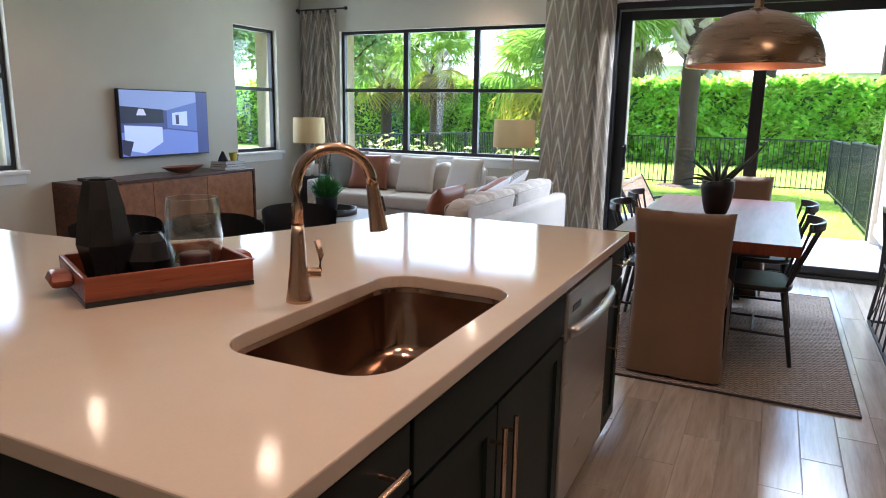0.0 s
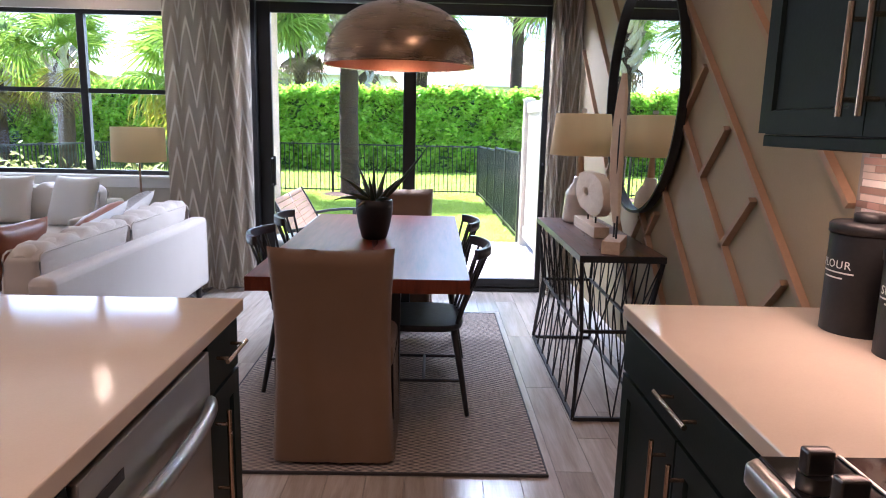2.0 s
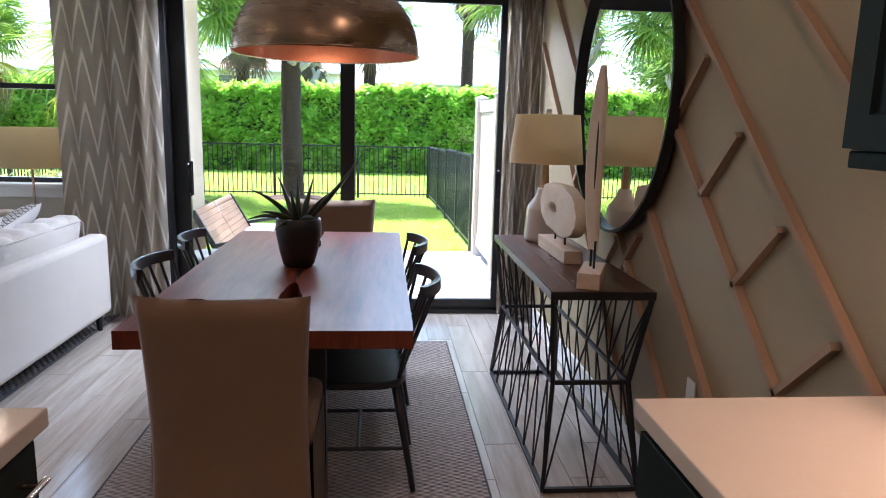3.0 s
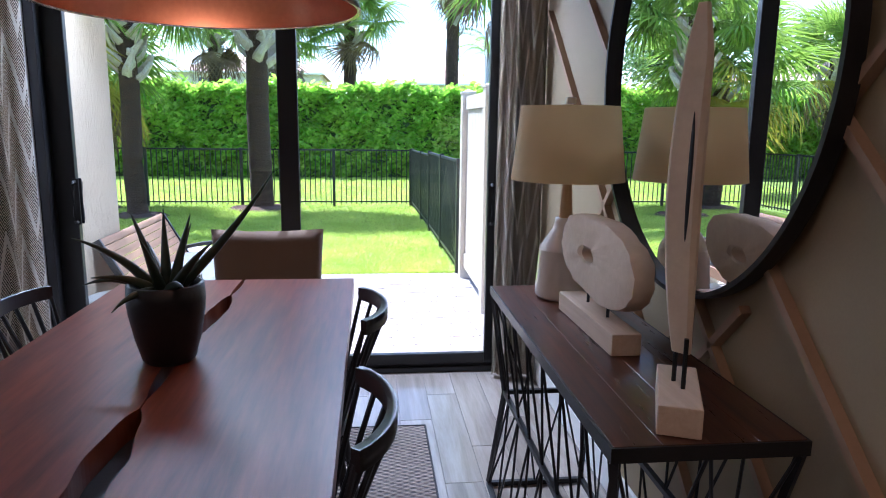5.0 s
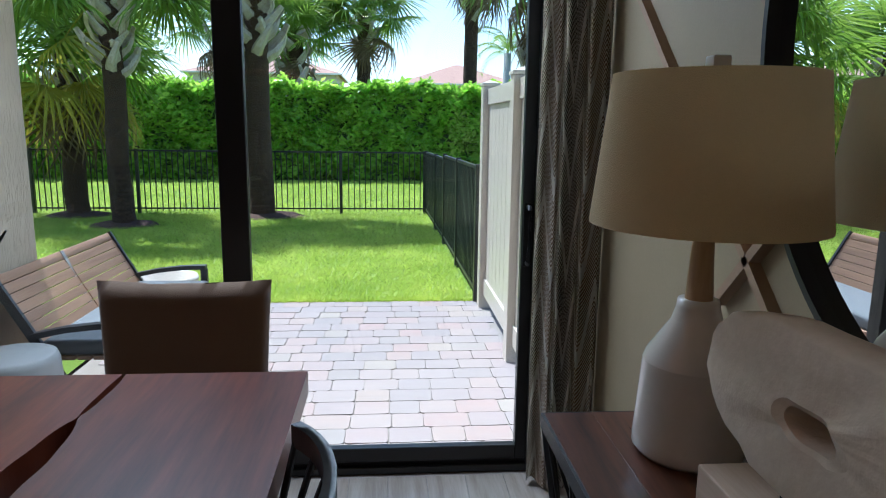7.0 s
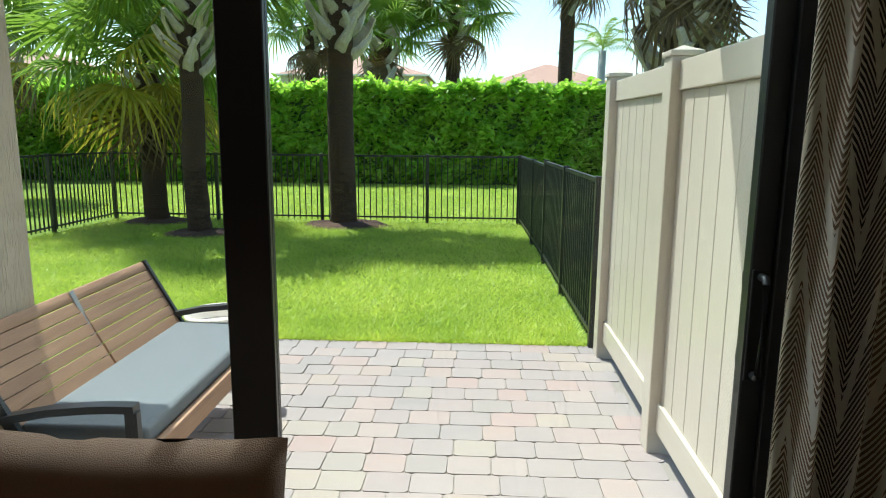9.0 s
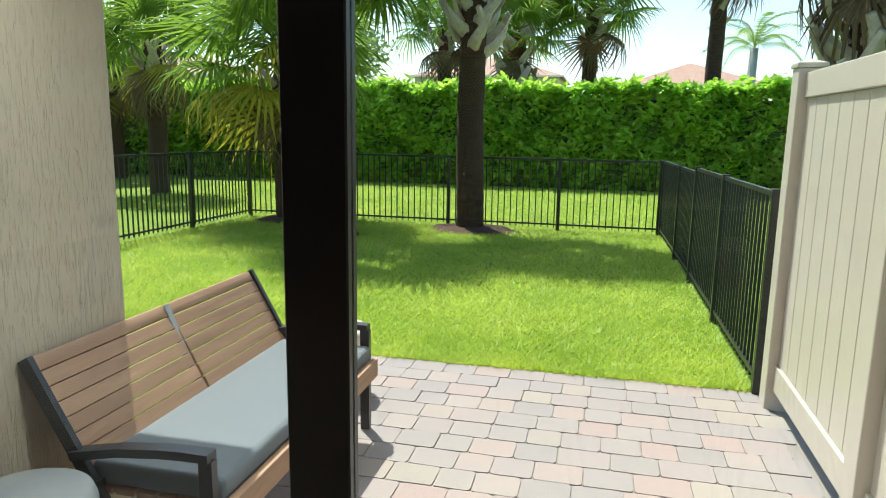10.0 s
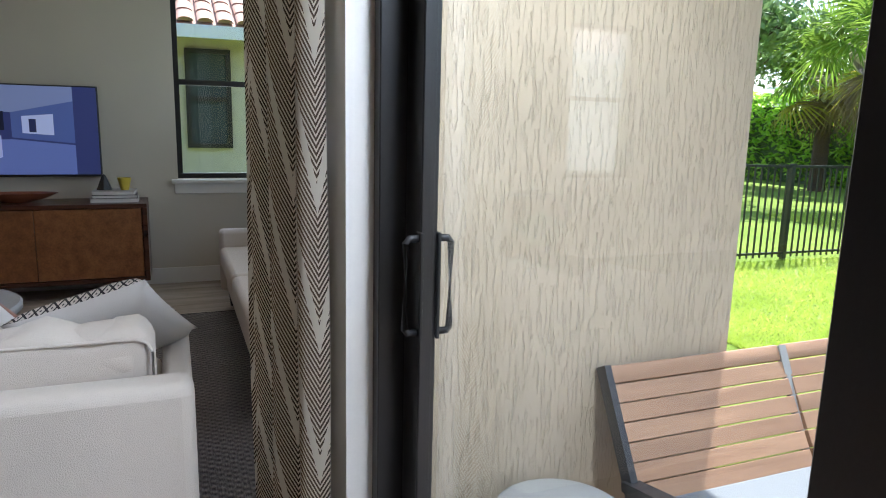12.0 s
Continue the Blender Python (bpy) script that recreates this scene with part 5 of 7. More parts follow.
# curtains
def curtain_mat():
    m, nt, b = nodes("zigzag_curtain_cloth")
    uv = nt.nodes.new("ShaderNodeUVMap")
    sp = nt.nodes.new("ShaderNodeSeparateXYZ"); nt.links.new(uv.outputs[0], sp.inputs[0])
    U, V = sp.outputs["X"], sp.outputs["Y"]
    col = math_node(nt, "PINGPONG", U, 0.076)
    s = math_node(nt, "DIVIDE", col, 0.076)
    big = math_node(nt, "FRACT", math_node(nt, "ADD", math_node(nt, "DIVIDE", V, 0.335), math_node(nt, "MULTIPLY", s, -0.95)))
    zig = math_node(nt, "COMPARE", big, 0.5, 0.105)
    fine = math_node(nt, "FRACT", math_node(nt, "DIVIDE", math_node(nt, "ADD", V, math_node(nt, "MULTIPLY", s, -0.13)), 0.0165))
    line = math_node(nt, "GREATER_THAN", fine, 0.55)
    n = noise_tex(nt, coords(nt), 3)
    band = math_node(nt, "PINGPONG", math_node(nt, "ADD", U, 0.04), 0.17)
    tone = mix_col(nt, ramp(nt, band, 0.03, 0.14), (0.06, 0.05, 0.043), (0.22, 0.145, 0.09))
    c = mix_col(nt, line, tone, (0.76, 0.69, 0.58))
    c = mix_col(nt, zig, c, (0.76, 0.71, 0.62))
    c = mix_col(nt, math_node(nt, "MULTIPLY", n, 0.12), c, (0.14, 0.12, 0.1))
    nt.links.new(c, b.inputs["Base Color"])
    b.inputs["Roughness"].default_value, b.inputs["Specular IOR Level"].default_value = 0.85, 0.2
    bump(nt, b, line, 0.15, 0.001)
    return m
M_CURT = curtain_mat()
def curtain(label, p0, p1, folds, depth, seed, top=2.63, bot=0.015):
    """Pleated curtain between two plan points."""
    rnd = random.Random(seed)
    t = thing("curtain", label, "curtain", group="zigzag patterned curtains")
    p0, p1 = Vector((*p0, 0)), Vector((*p1, 0))
    d = p1 - p0
    nrm = Vector((-d.y, d.x, 0)).normalized()
    nu, nv = folds * 12, 16
    ph = [rnd.uniform(0.75, 1.2) for _ in range(folds + 1)]
    bm = B()
    uvl = bm.loops.layers.uv.new("UVMap")
    us, acc, last = [], 0.0, None
    for i in range(nu + 1):
        f = i / nu
        a = math.sin(2 * math.pi * f * folds) * ph[int(f * folds)]
        q = p0 + d * (f + 0.006 * math.sin(9 * f)) + nrm * depth * a
        if last is not None: acc += (q - last).length
        last = q; us.append(acc)
    g = {}
    for j in range(nv + 1):
        v = j / nv
        for i in range(nu + 1):
            f = i / nu
            amp = depth * ph[int(f * folds)] * (0.75 + 0.25 * (1 - v) + 0.1 * noise.noise(Vector((f * 4, v * 2, seed))))
            q = p0 + d * (f + 0.006 * math.sin(9 * f) + 0.012 * noise.noise(Vector((f * 5, v * 1.5, seed + 4)))) + nrm * amp * math.sin(2 * math.pi * f * folds + 0.4 * noise.noise(Vector((f * 3, v * 2, seed + 9))))
            g[i, j] = bm.verts.new((q.x, q.y, bot + (top - bot) * v))
    for i in range(nu):
        for j in range(nv):
            fc = bm.faces.new((g[i, j], g[i + 1, j], g[i + 1, j + 1], g[i, j + 1]))
            for lp, (a, b) in zip(fc.loops, ((i, j), (i + 1, j), (i + 1, j + 1), (i, j + 1))): lp[uvl].uv = (us[a], bot + (top - bot) * b / nv)
    bmesh.ops.solidify(bm, geom=bm.faces[:], thickness=0.003)
    part("cloth", bm, M_CURT, t, smooth=80)
    e = d.normalized()
    for k in range(folds + 1):
        q = p0 + d * (k / folds)
        bm = B(); cone(bm, q + Vector((0, 0, top - 0.01)) - e * 0.004, q + Vector((0, 0, top - 0.01)) + e * 0.004, 0.024, seg=16); part("ring", bm, M_BMETAL, t)
def rod(p0, p1, z):
    t = thing("curtain_rod", "thin black curtain rod with ball finials", "curtain rod", group="curtain rods")
    bm = B(); cone(bm, (*p0, z), (*p1, z), 0.011, seg=14); part("pole", bm, M_BMETAL, t)
    for p in (p0, p1):
        bm = B(); bmesh.ops.create_uvsphere(bm, u_segments=14, v_segments=8, radius=0.024, matrix=Matrix.Translation((*p, z))); part("finial", bm, M_BMETAL, t)
curtain("taupe zigzag curtain gathered beside the sliding door", (-2.02, 6.625), (-1.375, 6.735), 3, 0.052, 1)
curtain("taupe zigzag curtain gathered at the accent wall", (1.005, 6.69), (1.25, 6.67), 3, 0.04, 2)
curtain("taupe zigzag curtain gathered in the window corner", (-5.66, 7.58), (-5.12, 7.62), 5, 0.035, 3)
rod((-2.1, 6.68), (-1.3, 6.73), 2.645), rod((0.95, 6.69), (1.22, 6.67), 2.645), rod((-5.7, 7.6), (-4.95, 7.6), 2.645)

# ---------------------------------------------------------------- living room
def sofa(label, w, at, turn, cushions):
    """Sofa that looks along -y in its own frame; origin at the back's middle on the floor."""
    t = thing("sofa", label, "sofa", at, turn, group="cream linen sofas")
    bm = B(); box(bm, -w / 2 + 0.02, w / 2 - 0.02, -0.86, -0.03, 0.13, 0.30, 0.02); part("base", bm, M_SOFA, t)
    bm = B(); box(bm, -w / 2, w / 2, -0.13, 0.0, 0.12, 0.655, 0.035, 3); part("backrest", bm, M_SOFA, t, smooth=60)
    for s in (-1, 1):
        bm = B(); box(bm, *sorted((s * w / 2, s * (w / 2 - 0.09))), -0.90, -0.132, 0.12, 0.57, 0.03, 3); part("arm", bm, M_SOFA, t, smooth=60)
        for y in (-0.82, -0.07):
            bm = B(); cone(bm, (s * (w / 2 - 0.06), y, 0), (s * (w / 2 - 0.06), y, 0.125), 0.018, 0.028, 10); part("leg", bm, M_BLKWOOD, t)
    n = cushions
    cw = (w - 0.19) / n
    for k in range(n):
        x = -w / 2 + 0.095 + cw * (k + 0.5)
        bm = B(); box(bm, x - cw / 2 + 0.003, x + cw / 2 - 0.003, -0.90, -0.135, 0.302, 0.45, 0.035, 3); part("seat_cushion", bm, M_SOFA, t, smooth=60)
        bm = B(); box(bm, x - cw / 2 + 0.004, x + cw / 2 - 0.004, -0.315, -0.14, 0.452, 0.765, 0.04, 3)
        bmesh.ops.subdivide_edges(bm, edges=[e for e in bm.edges if e.calc_length() > 0.2], cuts=15, use_grid_fill=True)
        for v in bm.verts:
            u, q = (v.co.x - x) / (cw / 2), (v.co.z - 0.61) / 0.157
            v.co.y += math.copysign(0.022 * max(0, 1 - u * u) * max(0, 1 - q * q), v.co.y + 0.2275) + 0.004 * noise.noise(Vector((v.co.x * 6, v.co.z * 9, k)))
            v.co.z += 0.018 * (1 - u * u) * max(0, q) + (0.055 * abs(math.sin(v.co.x * 15 + k)) - 0.03) * max(0, q) ** 2 + 0.005 * noise.noise(Vector((v.co.x * 8, v.co.y * 8, k + 3)))
            if q > 0: v.co.y += 0.03 * q
        bc = part("back_cushion", bm, M_SOFA, t, smooth=70)
        bm = B(); tube(bm, [(x - cw / 2 + 0.012 + (cw - 0.024) * i / 60, -0.205, 0.70) for i in range(61)], 0.088, 14, lambda f: (0.86 + 0.16 * abs(math.sin(math.pi * 5 * f)) ** 0.5) * min(1.0, 0.62 + 9 * min(f, 1 - f)))
        part("gathered_roll", bm, M_SOFA, bc, smooth=80)
        for y in (-0.112, -0.287):
            bm = B(); tube(bm, [(x + s * (cw / 2 - dx), y, z) for s, dx, z in ((-1, 0.008, 0.50), (-1, 0.008, 0.72), (-1, 0.02, 0.745), (-1, 0.05, 0.757), (1, 0.05, 0.757), (1, 0.02, 0.745), (1, 0.008, 0.72), (1, 0.008, 0.50))], 0.005, 6); part("piping", bm, M_SOFA, bc, smooth=80)
    return t
sofa("cream linen two-seat sofa with loose cushions under the window", 2.12, (-3.88, 7.60, 0), 0, 2)
sofa("cream linen sofa with a rolled back turned to the dining table", 2.2, (-1.67, 5.34, 0), 270, 2)
def pillow(label, m, w, h, mat, th=0.14):
    bm = B(); cushion(bm, w, h, th, 0.5, None, 16)
    return solid("throw_pillow", bm, mat, label, "pillow", smooth=80, at=m)
def patterned():
    m, nt, b = nodes("black_white_diamond_cloth")
    tc = nt.nodes.new("ShaderNodeTexCoord"); sp = nt.nodes.new("ShaderNodeSeparateXYZ"); nt.links.new(tc.outputs["Object"], sp.inputs[0])
    a = math_node(nt, "PINGPONG", math_node(nt, "MULTIPLY", sp.outputs["X"], 30), 0.5)
    c = math_node(nt, "PINGPONG", math_node(nt, "MULTIPLY", sp.outputs["Y"], 30), 0.5)
    f = math_node(nt, "GREATER_THAN", math_node(nt, "PINGPONG", math_node(nt, "MULTIPLY", math_node(nt, "ADD", a, c), 2.0), 0.5), 0.22)
    nt.links.new(mix_col(nt, f, (0.03, 0.03, 0.035), (0.62, 0.58, 0.53)), b.inputs["Base Color"])
    b.inputs["Roughness"].default_value = 0.9
    return m
M_PATT = patterned()
pillow("grey tweed pillow leaning in the sofa's corner", pose(-4.70, 7.24, 0.67, 72, 0, 14), 0.50, 0.48, fabric("grey_tweed", (0.16, 0.165, 0.16), (0.30, 0.30, 0.28), 150))
pillow("cognac leather pillow leaning on the sofa", pose(-4.35, 7.18, 0.66, 70, 0, 8), 0.52, 0.44, M_LEATHER)
pillow("white cotton pillow leaning on the sofa's arm", pose(-3.06, 7.12, 0.67, 68, 0, -14), 0.46, 0.46, M_PILLOW_W)
pillow("cream pillow with piping leaning on the sofa", pose(-3.72, 7.22, 0.66, 72, 0, 0), 0.50, 0.45, M_SOFA)
pillow("tan leather pillow leaning against the sofa back", pose(-2.16, 4.72, 0.66, 66, 0, -92), 0.46, 0.42, M_LEATHER)
p = pillow("diamond patterned pillow with a cream back on the sofa", pose(-2.22, 6.19, 0.67, 42, 0, -80) @ pose(0, 0, 0, 0, 0, -28), 0.44, 0.44, M_PATT)
p.data.materials.append(M_PILLOW_W)
for f in p.data.polygons: f.material_index = 1 if f.normal.z < 0 else 0
p = pillow("orange velvet pillow with a pale back on the sofa", pose(-2.24, 5.76, 0.65, 42, 0, -86) @ pose(0, 0, 0, 0, 0, -20), 0.46, 0.42, M_LEATHER)
p.data.materials.append(M_PILLOW_W)
for f in p.data.polygons: f.material_index = 1 if f.normal.z < 0 else 0
M_RUG2 = rug_mat("charcoal_braided_wool", (0.07, 0.07, 0.075), (0.30, 0.28, 0.26), (0.12, 0.115, 0.115), 160, 110)
rug("area_rug", "charcoal braided rug under the coffee table and sofas", -4.7, -1.75, 4.2, 6.95, M_RUG2)
# credenza
t = thing("credenza", "burl wood credenza with dark frame below the television", "credenza")
M_BURL = plain("burl_veneer", (0.31, 0.13, 0.05), (0.16, 0.062, 0.024), 0.35, big=14, fine=70, relief=0.08, rand=0.2)
bm = B()
box(bm, XW + 0.006, -5.30, 4.05, 6.22, 0.685, 0.715, 0.003), box(bm, XW + 0.006, -5.30, 4.05, 6.22, 0.13, 0.16, 0.003)
box(bm, XW + 0.006, -5.30, 4.05, 4.08, 0.16, 0.685), box(bm, XW + 0.006, -5.30, 6.19, 6.22, 0.16, 0.685), box(bm, XW + 0.006, -5.34, 4.08, 6.19, 0.16, 0.685)
part("carcass", bm, M_DARKWOOD, t)
for k in range(3):
    y = 4.085 + 0.70 * k
    bm = B(); box(bm, -5.339, -5.305, y, y + 0.695, 0.165, 0.68, 0.003); part("door", bm, M_BURL, t, "mottled burl veneer door")
for x in (-5.68, -5.36):
    for y in (4.15, 6.12):
        bm = B(); bar(bm, (x, y, 0), (x, y, 0.13), 0.035); part("leg", bm, M_BLKWOOD, t)
# television
t = thing("television", "flat black television on the wall showing a blue interior", "television")
bm = B(); box(bm, XW + 0.03, XW + 0.075, 4.755, 5.908, 0.888, 1.562, 0.006); part("case", bm, M_BLACK, t)
bm = B(); box(bm, XW + 0.001, XW + 0.03, 5.2, 5.45, 1.1, 1.35); part("bracket", bm, M_BMETAL, t)
bm = B(); box(bm, XW + 0.0755, XW + 0.0785, 4.765, 5.898, 0.905, 1.552)
scr = part("screen", bm, glow("screen_base", (0.045, 0.06, 0.2), 0.09), t, "lit screen with a blue kitchen picture", smooth=None)
for k, (col, quad) in enumerate((
        ((0.25, 0.31, 0.55), ((0, 1), (0, 0.76), (0.5, 0.70), (0.86, 0.84), (0.86, 1))),
        ((0.012, 0.016, 0.04), ((0, 0.76), (0, 0.5), (0.46, 0.5), (0.46, 0.71))),
        ((0.10, 0.15, 0.40), ((0.5, 0.70), (0.5, 0.42), (0.86, 0.36), (0.86, 0.84))),
        ((0.16, 0.22, 0.55), ((0, 0.36), (0, 0), (0.86, 0), (0.86, 0.34), (0.5, 0.40))),
        ((0.55, 0.63, 0.95), ((0.56, 0.66), (0.56, 0.47), (0.74, 0.45), (0.74, 0.69))),
        ((0.52, 0.60, 0.95), ((0.03, 0.47), (0.03, 0.10), (0.24, 0.03), (0.44, 0.20), (0.44, 0.44))),
        ((0.03, 0.04, 0.12), ((0.60, 0.63), (0.60, 0.48), (0.64, 0.48), (0.64, 0.63))),
        ((0.6, 0.6, 0.75), ((0.19, 0.72), (0.16, 0.62), (0.27, 0.62), (0.24, 0.72))),
        ((0.02, 0.02, 0.05), ((0.0, 0.26), (0.0, 0.04), (0.07, 0.0), (0.12, 0.22))))):
    bm = B()
    x = XW + 0.0787 + 0.0003 * k
    f = bm.faces.new([bm.verts.new((x, 4.765 + 1.133 * u, 0.905 + 0.647 * v)) for u, v in quad])
    part("picture_shape", bm, glow("screen_light", col, 0.09), scr, smooth=None)
# things on the credenza
bm = B(); lathe(bm, [(0, 0.0), (0.06, 0.0), (0.14, 0.035), (0.19, 0.07), (0.182, 0.07), (0.13, 0.04), (0, 0.012)], 32)
bmesh.ops.transform(bm, matrix=Matrix.Diagonal((0.55, 1.45, 1, 1)), verts=bm.verts[:])
solid("bowl", bm, M_LEATHER, "long reddish wooden bowl on the credenza", "bowl", at=pose(-5.5, 5.35, 0.717))
for k, (c, h) in enumerate((((0.55, 0.53, 0.5), 0.03), ((0.08, 0.08, 0.085), 0.025), ((0.5, 0.48, 0.45), 0.028))):
    t = thing("book", "hardback book in a stack on the credenza", "book", (-5.5, 6.0, 0.7165 + (0, 0.031, 0.057)[k]), (0, 3, -2)[k], group="books on the credenza")
    bm = B(); box(bm, -0.115, 0.115, -0.16 + 0.01 * k, 0.16 - 0.01 * k, 0.003, h - 0.003); part("page_block", bm, M_PILLOW_W, t, smooth=None)
    cm = plain("book_cover", c, None, 0.5)
    for z in (0.0, h - 0.003):
        bm = B(); box(bm, -0.12, 0.12, -0.165 + 0.01 * k, 0.165 - 0.01 * k, z, z + 0.0028, 0.001, 1); part("cover", bm, cm, t)
bm = B(); lathe(bm, [(0, 0), (0.028, 0), (0.05, 0.09), (0.046, 0.09), (0.025, 0.006), (0, 0.006)], 24)
solid("cup", bm, plain("yellow_glaze", (0.6, 0.48, 0.06), None, 0.3), "small yellow cup on the stacked books", "cup", at=pose(-5.48, 6.07, 0.803))
bm = B(); lathe(bm, [(0, 0), (0.06, 0), (0.035, 0.06), (0.012, 0.11), (0, 0.115)], 6)
solid("ornament", bm, M_POT, "black faceted ornament on the stacked books", "ornament", smooth=None, at=pose(-5.5, 5.93, 0.803))
bm = B(); box(bm, -0.1, 0.1, -0.1, 0.1, 0, 0.03, 0.004); solid("media_box", bm, M_BLACK, "flat black box on the credenza", "box", at=pose(-5.5, 4.3, 0.717))
# coffee table
M_GREYT = plain("grey_concrete", (0.36, 0.36, 0.35), (0.3, 0.3, 0.29), 0.5, big=5, relief=0.15)
t = thing("coffee_table", "round grey coffee table between the sofas", "coffee table", (-3.55, 5.25, 0.0155))
bm = B(); lathe(bm, [(0, 0.39), (0.44, 0.39), (0.45, 0.40), (0.45, 0.425), (0.44, 0.435), (0, 0.435)], 48); part("top", bm, M_GREYT, t)
bm = B(); lathe(bm, [(0, 0), (0.26, 0), (0.26, 0.02), (0.2, 0.2), (0.22, 0.39)], 40); part("drum_base", bm, M_BMETAL, t)
bm = B(); lathe(bm, [(0, 0.0), (0.22, 0.0), (0.23, 0.005), (0.23, 0.06), (0.22, 0.06), (0.215, 0.012), (0, 0.012)], 40)
solid("round_tray", bm, M_BLKWOOD, "round black wooden tray on the coffee table", "tray", at=pose(-3.55, 5.25, 0.4515))
t = thing("potted_plant", "leafy green plant in a black pot on the tray", "potted plant", (-3.62, 5.27, 0.464))
bm = B(); lathe(bm, [(0, 0), (0.08, 0), (0.1, 0.05), (0.1, 0.14), (0.09, 0.14), (0.085, 0.12), (0, 0.12)], 28); part("pot", bm, M_POT, t)
o = tuft("foliage", "", pose(0, 0, 0.11), 0.2, 0.26, 420, leaf_mat("houseplant_leaf", (0.03, 0.12, 0.03), (0.06, 0.2, 0.045)), 8, 0.008)
o.parent = t
del o["category"]
# side table, lamps, candles
bm = B(); lathe(bm, [(0, 0), (0.19, 0), (0.19, 0.54), (0.2, 0.55), (0.2, 0.58), (0, 0.58)], 36)
solid("side_table", bm, M_BLKWOOD, "black drum side table in the window corner", "side table", at=pose(-5.22, 7.15, 0))
def drum_lamp(name, label, at, pole, r, z0, z1, cat):
    t = thing(name, label, cat, at)
    bm = B(); lathe(bm, [(0, 0), (0.11 if pole else 0.07, 0), (0.11 if pole else 0.075, 0.015), (0.012 if pole else 0.06, 0.02 if pole else 0.2), (0.009, 0.03 if pole else 0.26), (0.009, z1 - 0.02), (0, z1 - 0.02)], 28); part("stand", bm, M_NICKEL if pole else M_CERAM, t)
    bm = B(); lathe(bm, [(r, z0), (r * 0.97, z1), (r * 0.97 - 0.003, z1), (r - 0.003, z0), (r, z0)], 48); part("shade", bm, M_SHADE, t, "off-white linen drum shade", smooth=60)
drum_lamp("table_lamp", "table lamp with a white drum shade on the side table", (-5.22, 7.15, 0.581), False, 0.2, 0.40, 0.71, "table lamp")
drum_lamp("floor_lamp", "slim nickel floor lamp with a white drum shade", (-2.54, 7.30, 0.0), True, 0.23, 1.02, 1.32, "floor lamp")
for x, y, h in ((-5.08, 7.08, 0.14), (-5.14, 7.0, 0.09)):
    bm = B(); lathe(bm, [(0, 0), (0.036, 0), (0.036, h), (0.03, h), (0, h - 0.006)], 22); solid("candle", bm, M_PILLOW_W, "ivory pillar candle on the black side table", "candle", group="candles", at=pose(x, y, 0.581))
# island stools
def stool():
    t = thing("counter_stool", "black low-backed counter stool at the kitchen island", "stool", group="counter stools")
    bm = B(); lathe(bm, [(0, 0.62), (0.19, 0.62), (0.2, 0.64), (0.19, 0.665), (0, 0.67)], 30); part("seat", bm, M_BLKWOOD, t)
    bm = B()
    rows = [[bm.verts.new(((0.2 + 0.02 * f + e) * math.sin(radians(a)), (0.2 + 0.02 * f + e) * math.cos(radians(a)), 0.70 + 0.245 * f * (1 - 0.15 * (abs(a) / 75) ** 3))) for f in (0, 0.5, 1) for e in (0,)] for a in range(-75, 76, 10)]
    for a, b in zip(rows, rows[1:]):
        for k in range(2): bm.faces.new((a[k], b[k], b[k + 1], a[k + 1]))
    bmesh.ops.solidify(bm, geom=bm.faces[:], thickness=0.018)
    part("backrest", bm, M_BLKWOOD, t, smooth=60)
    for sx in (-1, 1):
        for sy in (-1, 1):
            bm = B(); cone(bm, (sx * 0.19, sy * 0.19, 0), (sx * 0.13, sy * 0.13, 0.62), 0.012, 0.015, 10); part("leg", bm, M_BLKWOOD, t)
        bm = B(); cone(bm, (sx * 0.15, 0.12, 0.64), (sx * 0.19, 0.06, 0.72), 0.008, seg=8); part("back_post", bm, M_BLKWOOD, t)
    return t
s0 = stool()
s0.matrix_basis = pose(-2.30, 1.92, 0, 0, 0, 15)
copy_thing(s0, pose(-1.98, 2.18, 0, 0, 0, 45)), copy_thing(s0, pose(-1.86, 2.68, 0, 0, 0, 75))

# ---------------------------------------------------------------- outdoors
rng = np.random.default_rng(7)
def gz(y):
    """Height of the ground at y."""
    return -0.115 - 0.0145 * min(max(y - 9.9, 0), 7) - 0.004 * max(y - 17, 0) * (y < 60) - (0.17 if y >= 60 else 0)
def grass_mat():
    m, nt, b = nodes("lawn_turf")
    v = coords(nt)
    f = ramp(nt, noise_tex(nt, v, 0.8, 5), 0.35, 0.65)
    f2 = noise_tex(nt, v, 45, 4)
    c = mix_col(nt, f, (0.15, 0.235, 0.025), (0.24, 0.33, 0.045))
    c = mix_col(nt, math_node(nt, "MULTIPLY", f2, 0.55), c, (0.05, 0.09, 0.012))
    nt.links.new(c, b.inputs["Base Color"])
    b.inputs["Roughness"].default_value = 0.85
    b.inputs["Specular IOR Level"].default_value = 0.15
    bump(nt, b, f2, 0.8, 0.03)
    return m
ys = [9.9, 12, 14.5, 17, 20, 25, 32, 59.9, 120, 400]
xs = [-300, -60, -25, -12, -6, 0, 2, 6, 15, 60, 300]
bm = B()
rows = [[bm.verts.new((x, y, gz(y))) for x in xs] for y in ys]
for a, b in zip(rows, rows[1:]):
    for k in range(len(xs) - 1): bm.faces.new((a[k], a[k + 1], b[k + 1], b[k]))
side = [(-300, -1.48), (1.36, 300)]
